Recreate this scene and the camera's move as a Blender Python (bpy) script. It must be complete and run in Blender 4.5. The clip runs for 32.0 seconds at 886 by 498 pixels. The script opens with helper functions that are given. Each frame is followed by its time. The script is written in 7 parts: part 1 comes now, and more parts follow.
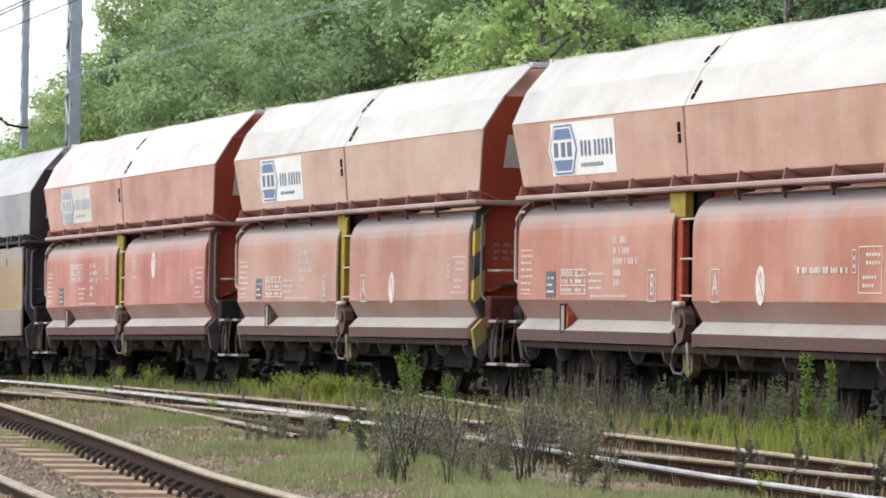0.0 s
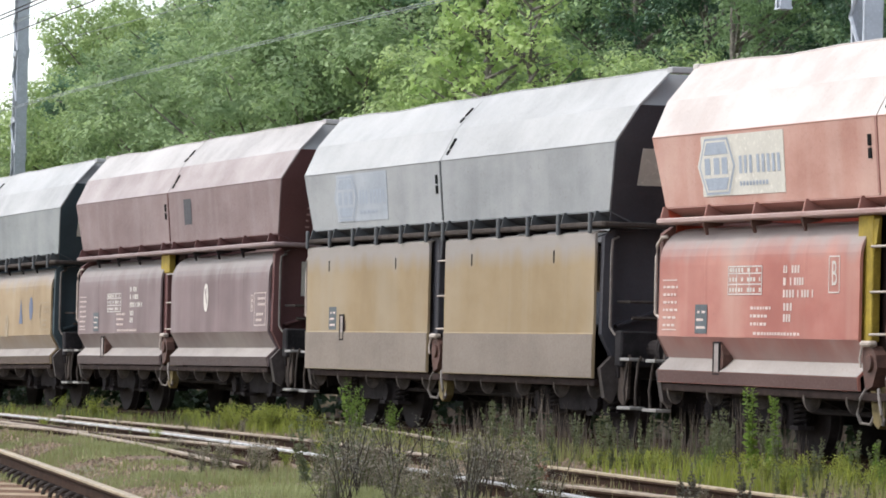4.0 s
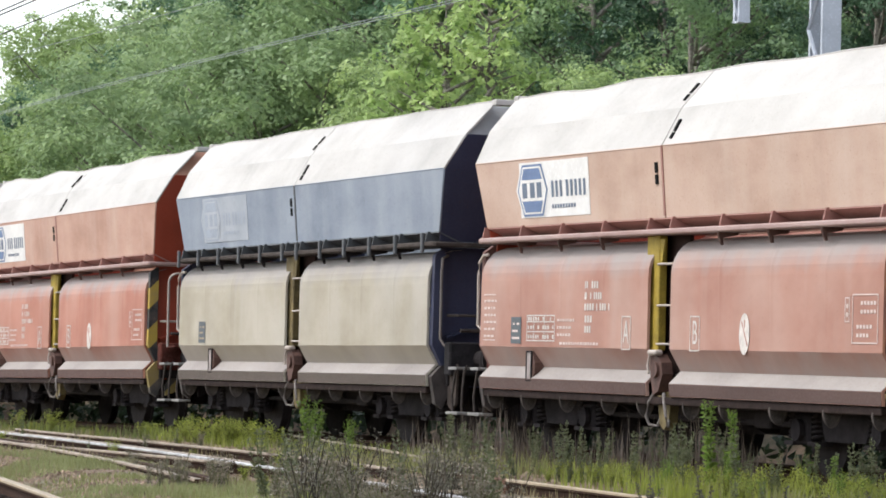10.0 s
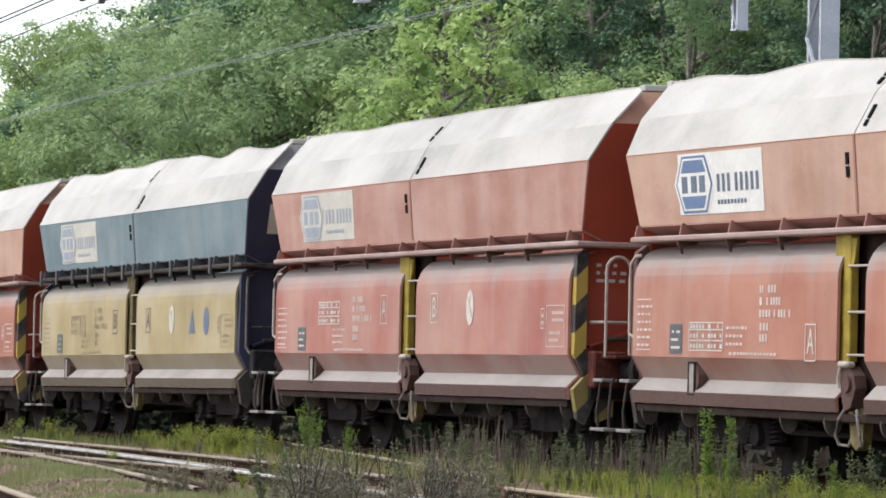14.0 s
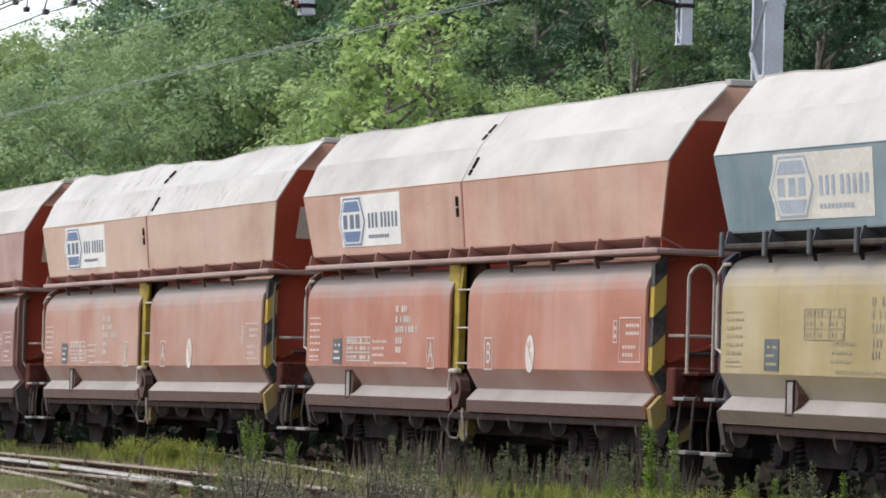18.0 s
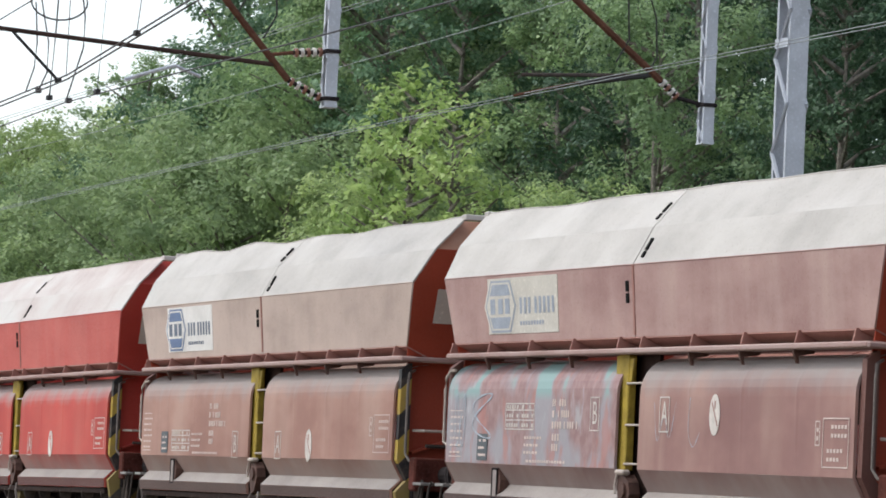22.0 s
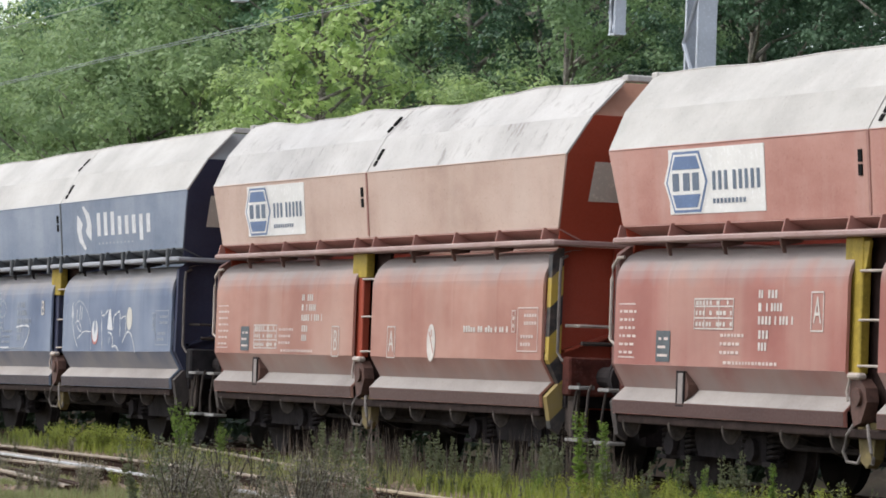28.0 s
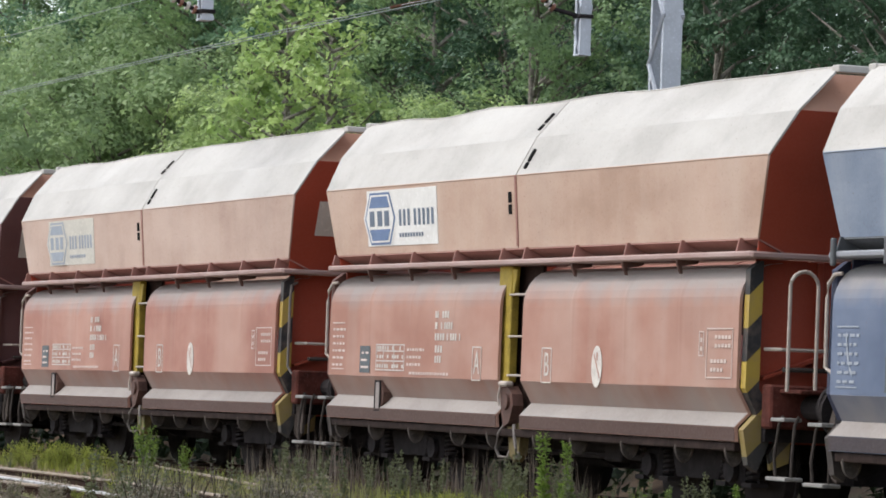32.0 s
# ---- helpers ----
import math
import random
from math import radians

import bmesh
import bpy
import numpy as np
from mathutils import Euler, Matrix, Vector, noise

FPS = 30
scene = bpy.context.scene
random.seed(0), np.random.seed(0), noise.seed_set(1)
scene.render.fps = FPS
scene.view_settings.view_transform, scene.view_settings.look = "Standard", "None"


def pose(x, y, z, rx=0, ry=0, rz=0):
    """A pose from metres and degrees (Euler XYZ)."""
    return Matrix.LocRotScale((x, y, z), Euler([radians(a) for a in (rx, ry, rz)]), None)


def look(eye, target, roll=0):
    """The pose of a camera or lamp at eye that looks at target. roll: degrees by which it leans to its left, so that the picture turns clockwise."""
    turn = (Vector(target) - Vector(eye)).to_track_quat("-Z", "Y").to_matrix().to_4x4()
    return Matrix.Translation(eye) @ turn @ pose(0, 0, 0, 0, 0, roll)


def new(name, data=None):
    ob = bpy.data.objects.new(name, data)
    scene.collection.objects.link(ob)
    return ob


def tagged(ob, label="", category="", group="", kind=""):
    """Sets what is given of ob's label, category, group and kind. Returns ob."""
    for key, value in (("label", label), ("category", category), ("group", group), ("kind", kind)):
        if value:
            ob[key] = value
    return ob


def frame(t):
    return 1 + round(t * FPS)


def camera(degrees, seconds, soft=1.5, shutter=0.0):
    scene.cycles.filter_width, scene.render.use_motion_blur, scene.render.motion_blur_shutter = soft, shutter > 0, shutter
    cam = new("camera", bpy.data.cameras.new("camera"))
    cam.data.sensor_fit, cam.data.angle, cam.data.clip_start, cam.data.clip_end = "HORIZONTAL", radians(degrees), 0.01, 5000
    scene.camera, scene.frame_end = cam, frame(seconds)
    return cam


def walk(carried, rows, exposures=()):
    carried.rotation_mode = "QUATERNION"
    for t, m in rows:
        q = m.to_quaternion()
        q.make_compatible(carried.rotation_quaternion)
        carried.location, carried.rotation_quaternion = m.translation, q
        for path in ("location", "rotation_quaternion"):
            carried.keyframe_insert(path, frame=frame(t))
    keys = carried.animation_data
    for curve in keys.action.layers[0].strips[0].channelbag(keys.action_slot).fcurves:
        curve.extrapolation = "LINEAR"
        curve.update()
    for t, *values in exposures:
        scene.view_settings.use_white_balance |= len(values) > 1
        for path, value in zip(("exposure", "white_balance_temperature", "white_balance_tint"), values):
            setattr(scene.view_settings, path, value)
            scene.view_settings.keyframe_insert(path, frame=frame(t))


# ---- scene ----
LENS = 12.25
PITCH = 12.5          # wagon length over buffers
EYE = 1.0             # camera above the rail heads

# seconds, heading, tilt, lean of the hand-held camera, which stays on its spot
TURNS = [
    (0, 71.60, 0.94, -0.91),
    (0.5, 71.39, 1.09, -1.16),
    (1, 71.16, 1.24, -1.13),
    (1.5, 71.05, 1.55, -1.36),
    (2, 70.88, 1.43, -1.48),
    (2.5, 70.77, 1.38, -1.47),
    (3, 70.86, 1.27, -1.37),
    (3.5, 70.85, 1.38, -1.44),
    (5.5, 70.81, 1.39, -1.06),
    (6, 70.85, 1.25, -0.98),
    (6.5, 70.72, 0.97, -0.96),
    (7, 70.66, 0.90, -1.18),
    (7.5, 70.52, 0.85, -1.27),
    (8, 70.52, 0.89, -1.32),
    (8.5, 70.46, 1.01, -1.35),
    (9, 70.40, 1.14, -1.38),
    (9.5, 70.23, 1.46, -1.31),
    (10, 70.25, 1.60, -1.34),
    (10.5, 70.18, 1.65, -1.22),
    (11, 70.14, 1.81, -1.13),
    (11.5, 70.17, 1.69, -1.35),
    (12, 70.32, 1.47, -1.39),
    (12.5, 70.08, 1.47, -1.50),
    (13, 69.90, 1.56, -1.49),
    (13.5, 70.12, 1.67, -1.31),
    (14, 70.23, 1.71, -1.29),
    (14.5, 70.01, 1.71, -1.22),
    (16.5, 69.52, 2.30, -1.74),
    (17, 69.18, 2.48, -1.42),
    (17.5, 69.285, 2.34, -1.58),
    (18, 69.435, 1.91, -1.54),
    (18.5, 69.74, 1.44, -1.64),
    (19, 69.59, 1.06, -1.55),
    (19.5, 69.86, 1.01, -1.67),
    (20, 69.87, 1.32, -2.11),
    (20.5, 70.01, 1.81, -2.49),
    (21, 70.21, 2.32, -2.28),
    (21.5, 70.17, 2.78, -2.28),
    (22, 69.65, 3.22, -2.54),
    (22.5, 68.84, 3.99, -2.58),
    (23, 69.67, 3.66, -2.42),
    (23.5, 69.34, 2.87, -2.48),
    (24, 68.99, 2.41, -2.15),
    (24.5, 68.70, 2.08, -2.33),
    (25, 68.79, 1.80, -2.17),
    (25.5, 68.58, 2.06, -2.25),
    (26, 68.54, 1.93, -2.18),
    (26.5, 68.67, 1.81, -1.92),
    (28.5, 68.26, 1.80, -2.09),
    (29, 67.93, 1.91, -2.17),
    (29.5, 67.87, 1.91, -2.06),
    (30, 67.91, 2.23, -2.01),
    (30.5, 67.61, 2.32, -1.92),
    (31, 68.01, 2.06, -1.91),
    (31.5, 67.90, 2.15, -2.17),
    (32, 67.97, 2.07, -2.17)]

# seconds, metres that the train has rolled since the start
ROLLED = [
    (0, 0.00), (0.5, 3.92), (1, 7.80), (1.5, 11.66), (2, 15.56), (2.5, 19.50), (3, 23.48), (3.5, 27.42), (5.5,
    42.68), (6, 46.57), (6.5, 50.40), (7, 54.25), (7.5, 58.09), (8, 61.91), (8.5, 65.71), (9, 69.51), (9.5,
    73.28), (10, 77.07), (10.5, 80.86), (11, 84.60), (11.5, 88.33), (12, 92.03), (12.5, 95.71), (13, 99.38),
    (13.5, 103.06), (14, 106.73), (14.5, 110.36), (16.5, 124.56), (17, 128.16), (17.5, 131.81), (18, 135.42),
    (18.5, 139.06), (19, 142.72), (19.5, 146.42), (20, 150.10), (20.5, 153.75), (21, 157.46), (21.5, 161.16), (22,
    164.84), (22.5, 168.54), (23, 172.24), (23.5, 175.96), (24, 179.66), (24.5, 183.39), (25, 187.11), (25.5,
    190.83), (26, 194.59), (26.5, 198.34), (28.5, 213.33), (29, 217.16), (29.5, 221.00), (30, 224.84), (30.5,
    228.42), (31, 232.27), (31.5, 236.14), (32, 239.97)]

cam = camera(LENS, 32.0, soft=1.75)
walk(cam, [(t, pose(0, 0, EYE, 90 + p, r, y)) for t, y, p, r in TURNS], [
    (0.0, 0.76), (3.0, 0.74), (6.0, 0.78), (8.0, 0.95), (10.0, 0.78), (12.0, 0.65), (14.5, 0.61), (17.0, 0.54), (18.5, 0.5), (20.0, 0.79), (21.0, 0.68),
    (22.0, 0.38), (23.0, 0.47), (24.0, 0.44), (26.0, 0.6), (29.0, 0.48), (30.0, 0.56), (31.0, 0.59), (32.0, 0.53)])

# ---- light ----
world = bpy.data.worlds.new("sky")
scene.world = world
world.use_nodes = True
wn = world.node_tree
wn.nodes.clear()
sky = wn.nodes.new("ShaderNodeTexSky")
sky.sky_type, sky.sun_disc = "NISHITA", False
SUN_UP, SUN_WAY = radians(55), radians(205)
sky.sun_elevation, sky.sun_rotation = SUN_UP, SUN_WAY
sky.dust_density, sky.ozone_density = 1.5, 1.0
pale = wn.nodes.new("ShaderNodeHueSaturation")
pale.inputs["Saturation"].default_value = 0.45
back = wn.nodes.new("ShaderNodeBackground")
back.inputs[1].default_value = 0.2
wout = wn.nodes.new("ShaderNodeOutputWorld")
wn.links.new(sky.outputs[0], pale.inputs["Color"])
wn.links.new(pale.outputs[0], back.inputs[0])
wn.links.new(back.outputs[0], wout.inputs[0])
sun = new("sun", bpy.data.lights.new("sun", "SUN"))
sun.data.energy, sun.data.angle, sun.data.color = 1.2, radians(14), (1.0, 0.97, 0.92)
to_sun = Vector((math.sin(SUN_WAY) * math.cos(SUN_UP), math.cos(SUN_WAY) * math.cos(SUN_UP), math.sin(SUN_UP)))
sun.matrix_basis = look(to_sun * 100, (0, 0, 0))


# ---- materials ----
def shader(name):
    m = bpy.data.materials.new(name)
    m.use_nodes = True
    n = m.node_tree.nodes
    return m, m.node_tree, n["Principled BSDF"]


def rgb(c):
    return (c[0], c[1], c[2], 1.0)


def node(tree, kind, **sets):
    n = tree.nodes.new(kind)
    for k, v in sets.items():
        n.inputs[k.replace("_", " ")].default_value = v
    return n


def mixed(tree, fac, a, b, mode="MIX"):
    """A colour mix; a, b and fac are sockets or values."""
    n = tree.nodes.new("ShaderNodeMix")
    n.data_type, n.blend_type = "RGBA", mode
    for sock, v in ((n.inputs[0], fac), (n.inputs[6], a), (n.inputs[7], b)):
        if isinstance(v, bpy.types.NodeSocket):
            tree.links.new(v, sock)
        else:
            sock.default_value = v if isinstance(v, float) else rgb(v)
    return n.outputs[2]


def ramp(tree, sock, lo, hi, a=0.0, b=1.0):
    n = tree.nodes.new("ShaderNodeMapRange")
    n.inputs[1].default_value, n.inputs[2].default_value = lo, hi
    n.inputs[3].default_value, n.inputs[4].default_value = a, b
    tree.links.new(sock, n.inputs[0])
    return n.outputs[0]


def coords(tree, scale=(1, 1, 1), shifted=True):
    """Object coordinates, shifted at random from thing to thing."""
    tc = tree.nodes.new("ShaderNodeTexCoord")
    mp = tree.nodes.new("ShaderNodeMapping")
    mp.inputs["Scale"].default_value = scale
    tree.links.new(tc.outputs["Object"], mp.inputs[0])
    if shifted:
        oi = tree.nodes.new("ShaderNodeObjectInfo")
        mul = tree.nodes.new("ShaderNodeMath")
        mul.operation, mul.inputs[1].default_value = "MULTIPLY", 37.0
        tree.links.new(oi.outputs["Random"], mul.inputs[0])
        cmb = tree.nodes.new("ShaderNodeCombineXYZ")
        for i in range(3):
            tree.links.new(mul.outputs[0], cmb.inputs[i])
        tree.links.new(cmb.outputs[0], mp.inputs["Location"])
    return mp.outputs[0]


def noisy(tree, vec, scale, detail=4.0, rough=0.6):
    n = node(tree, "ShaderNodeTexNoise", Scale=scale, Detail=detail, Roughness=rough)
    tree.links.new(vec, n.inputs["Vector"])
    return n.outputs["Fac"]


def bumped(tree, bsdf, sock, strength, distance=0.01):
    b = node(tree, "ShaderNodeBump", Strength=strength, Distance=distance)
    tree.links.new(sock, b.inputs["Height"])
    tree.links.new(b.outputs[0], bsdf.inputs["Normal"])


def lum(c, k):
    return tuple(min(1.0, v * k) for v in c)


def paint(name, base, dust=(0.62, 0.56, 0.5), dusty=0.35, streak=0.5, rough=0.62):
    """Old wagon paint: faded patches, rain streaks from above, a film of pale dust, specks of rust."""
    m, t, b = shader(name)
    broad = noisy(t, coords(t, (0.5, 0.5, 0.9)), 1.3, 5.0)
    runs = noisy(t, coords(t, (0.95, 0.95, 0.14)), 2.0, 4.0, 0.55)
    fine = noisy(t, coords(t), 38.0, 3.0)
    col = mixed(t, ramp(t, broad, 0.3, 0.72), lum(base, 0.82), lum(base, 1.14))
    col = mixed(t, ramp(t, runs, 0.46, 0.74, 0.0, streak * 0.6), col, dust)
    col = mixed(t, ramp(t, broad, 0.36, 0.7, dusty * 0.35, dusty * 1.1), col, dust)
    col = mixed(t, ramp(t, runs, 0.42, 0.18, 0.0, 0.28), col, lum(base, 0.55))
    col = mixed(t, ramp(t, fine, 0.64, 0.74, 0.0, 0.4), col, (0.16, 0.08, 0.05))
    t.links.new(col, b.inputs["Base Color"])
    t.links.new(ramp(t, fine, 0.3, 0.7, rough - 0.1, rough + 0.15), b.inputs["Roughness"])
    bumped(t, b, broad, 0.25, 0.03)
    return m


def settled(name, base, dust, grime, top, low, rough=0.68):
    """Door paint with grey dust that has settled on its shoulder in short tongues, faint ridges and mottled fading."""
    m, t, b = shader(name)
    tc = t.nodes.new("ShaderNodeTexCoord")
    sep = t.nodes.new("ShaderNodeSeparateXYZ")
    t.links.new(tc.outputs["Object"], sep.inputs[0])
    broad = noisy(t, coords(t, (0.5, 0.5, 0.8)), 1.4, 4.0)
    runs = noisy(t, coords(t, (1.5, 1.5, 0.1)), 2.0, 2.5, 0.5)
    wide = noisy(t, coords(t, (0.8, 0.8, 0.25)), 1.1, 3.0, 0.5)
    fine = noisy(t, coords(t), 34.0, 3.0)
    col = mixed(t, ramp(t, broad, 0.32, 0.68), lum(base, 0.85), lum(base, 1.12))
    col = mixed(t, ramp(t, broad, 0.38, 0.68, 0.12, grime), col, dust)
    col = mixed(t, ramp(t, wide, 0.48, 0.66, 0.0, 0.4), col, dust)
    col = mixed(t, ramp(t, wide, 0.46, 0.3, 0.0, 0.45), col, lum(base, 0.72))
    col = mixed(t, ramp(t, runs, 0.56, 0.74, 0.0, 0.22), col, dust)
    add = t.nodes.new("ShaderNodeMath")
    add.operation = "ADD"
    t.links.new(sep.outputs["Z"], add.inputs[0])
    t.links.new(ramp(t, runs, 0.3, 0.7, -0.06, 0.06), add.inputs[1])
    col = mixed(t, ramp(t, add.outputs[0], low, top, 0.0, 0.85), col, (0.285, 0.26, 0.245))
    col = mixed(t, ramp(t, fine, 0.64, 0.74, 0.0, 0.35), col, (0.16, 0.08, 0.05))
    t.links.new(col, b.inputs["Base Color"])
    b.inputs["Roughness"].default_value = rough
    bumped(t, b, broad, 0.25, 0.03)
    return m


def grimy(name, base, dark=0.45, rough=0.75, metal=0.0, scale=6.0, tint=None):
    m, t, b = shader(name)
    v = coords(t)
    n1, n2 = noisy(t, v, scale, 6.0, 0.65), noisy(t, v, scale * 9, 3.0)
    col = mixed(t, ramp(t, n1, 0.35, 0.68), lum(base, dark), base)
    col = mixed(t, ramp(t, n2, 0.55, 0.75, 0.0, 0.5), col, tint or lum(base, 1.5))
    t.links.new(col, b.inputs["Base Color"])
    b.inputs["Roughness"].default_value, b.inputs["Metallic"].default_value = rough, metal
    b.inputs["Specular IOR Level"].default_value = 0.1 if rough > 0.78 else 0.4
    bumped(t, b, n2, 0.4, 0.006)
    return m


def striped(name, a, c, width=0.3):
    """Slanting warning stripes on worn paint."""
    m, t, b = shader(name)
    tc = t.nodes.new("ShaderNodeTexCoord")
    sep = t.nodes.new("ShaderNodeSeparateXYZ")
    t.links.new(tc.outputs["Object"], sep.inputs[0])
    add = t.nodes.new("ShaderNodeMath")
    add.operation = "SUBTRACT"
    t.links.new(sep.outputs["Z"], add.inputs[0])
    t.links.new(sep.outputs["Y"], add.inputs[1])
    fr = t.nodes.new("ShaderNodeMath")
    fr.operation, fr.inputs[1].default_value = "PINGPONG", width
    t.links.new(add.outputs[0], fr.inputs[0])
    worn = noisy(t, coords(t), 7.0, 5.0)
    col = mixed(t, ramp(t, fr.outputs[0], width * 0.49, width * 0.51), a, c)
    col = mixed(t, ramp(t, worn, 0.45, 0.8, 0.0, 0.5), col, (0.25, 0.18, 0.14))
    t.links.new(col, b.inputs["Base Color"])
    b.inputs["Roughness"].default_value = 0.6
    return m


def leafy(name, low, high, back=0.35, scale=0.6):
    m, t, b = shader(name)
    g = t.nodes.new("ShaderNodeNewGeometry")
    tc = t.nodes.new("ShaderNodeTexCoord")
    oi = t.nodes.new("ShaderNodeObjectInfo")
    n = noisy(t, tc.outputs["Object"], scale, 3.0)
    col = mixed(t, ramp(t, g.outputs["Random Per Island"], 0.0, 1.0, 0.15, 0.85), low, high)
    col = mixed(t, ramp(t, n, 0.5, 0.68, 0.0, 0.65), col, lum(high, 1.2))
    col = mixed(t, ramp(t, n, 0.48, 0.32, 0.0, 0.65), col, lum(low, 0.8))
    col = mixed(t, ramp(t, oi.outputs["Random"], 0.0, 1.0, 0.0, 0.55), col, low)
    t.links.new(col, b.inputs["Base Color"])
    b.inputs["Roughness"].default_value, b.inputs["Specular IOR Level"].default_value = 0.5, 0.3
    tr = t.nodes.new("ShaderNodeBsdfTranslucent")
    t.links.new(col, tr.inputs[0])
    mx = t.nodes.new("ShaderNodeMixShader")
    mx.inputs[0].default_value = back
    t.links.new(b.outputs[0], mx.inputs[1])
    t.links.new(tr.outputs[0], mx.inputs[2])
    t.links.new(mx.outputs[0], t.nodes["Material Output"].inputs[0])
    return m


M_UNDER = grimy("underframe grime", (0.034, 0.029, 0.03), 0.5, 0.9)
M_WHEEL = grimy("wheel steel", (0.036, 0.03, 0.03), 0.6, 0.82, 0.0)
M_RAIL = grimy("rusty rail", (0.055, 0.03, 0.02), 0.5, 0.85, 0.0, 9.0, (0.11, 0.06, 0.04))
M_RAILTOP = grimy("polished rail head", (0.64, 0.62, 0.6), 0.4, 0.42, 0.6, 4.0)
M_RUSTTOP = grimy("dull rail head", (0.38, 0.3, 0.22), 0.5, 0.6, 0.1, 5.0)
M_CONCRETE = grimy("old concrete", (0.4, 0.31, 0.21), 0.6, 0.9, 0.0, 5.0)
M_TIMBER = grimy("weathered timber", (0.16, 0.11, 0.08), 0.5, 0.9, 0.0, 8.0)
M_PIPE = grimy("pale handrail paint", (0.5, 0.42, 0.36), 0.7, 0.5)
M_WHITE = grimy("white stencil paint", (0.7, 0.64, 0.58), 0.7, 0.6, 0.0, 9.0)
M_FADED = grimy("faded stencil paint", (0.68, 0.56, 0.5), 0.8, 0.7, 0.0, 9.0)
M_LOGO_WHITE = grimy("logo white", (0.78, 0.76, 0.72), 0.85, 0.6, 0.0, 2.5)
M_LOGO_BLUE = grimy("logo blue", (0.13, 0.195, 0.34), 0.8, 0.55, 0.0, 4.0)
M_LOGO_SLATE = grimy("logo slate", (0.14, 0.175, 0.23), 0.8, 0.6, 0.0, 4.0)
M_LOGO_PALE = grimy("bleached logo white", (0.6, 0.57, 0.5), 0.85, 0.6, 0.0, 2.5)
M_LOGO_FADE = grimy("bleached logo blue", (0.34, 0.38, 0.44), 0.8, 0.6, 0.0, 4.0)
M_BLACK = grimy("dark opening", (0.01, 0.01, 0.01), 0.6, 0.9)
M_PLATE = grimy("blue-grey data plate", (0.1, 0.115, 0.125), 0.7, 0.6)
M_HAZARD = striped("warning stripes", (0.022, 0.022, 0.024), (0.43, 0.3, 0.05))
M_YELLOW = grimy("dirty yellow paint", (0.42, 0.3, 0.04), 0.55, 0.7, 0.0, 5.0)
M_GALV = grimy("galvanised steel", (0.5, 0.53, 0.58), 0.8, 0.5, 0.3, 3.0)
M_RUSTY = grimy("rusted tube", (0.15, 0.07, 0.045), 0.55, 0.8, 0.1, 7.0)
M_TIETUBE = grimy("dark rusted tube", (0.07, 0.045, 0.038), 0.55, 0.8, 0.1, 7.0)
M_WIRE = grimy("wire", (0.32, 0.35, 0.34), 0.7, 0.5, 0.3)
M_CABLE = grimy("black cable", (0.03, 0.03, 0.03), 0.7, 0.6)
M_GLAZE = grimy("brown porcelain", (0.25, 0.12, 0.08), 0.8, 0.25)
M_CERAMIC = grimy("pale porcelain", (0.6, 0.57, 0.52), 0.8, 0.3)


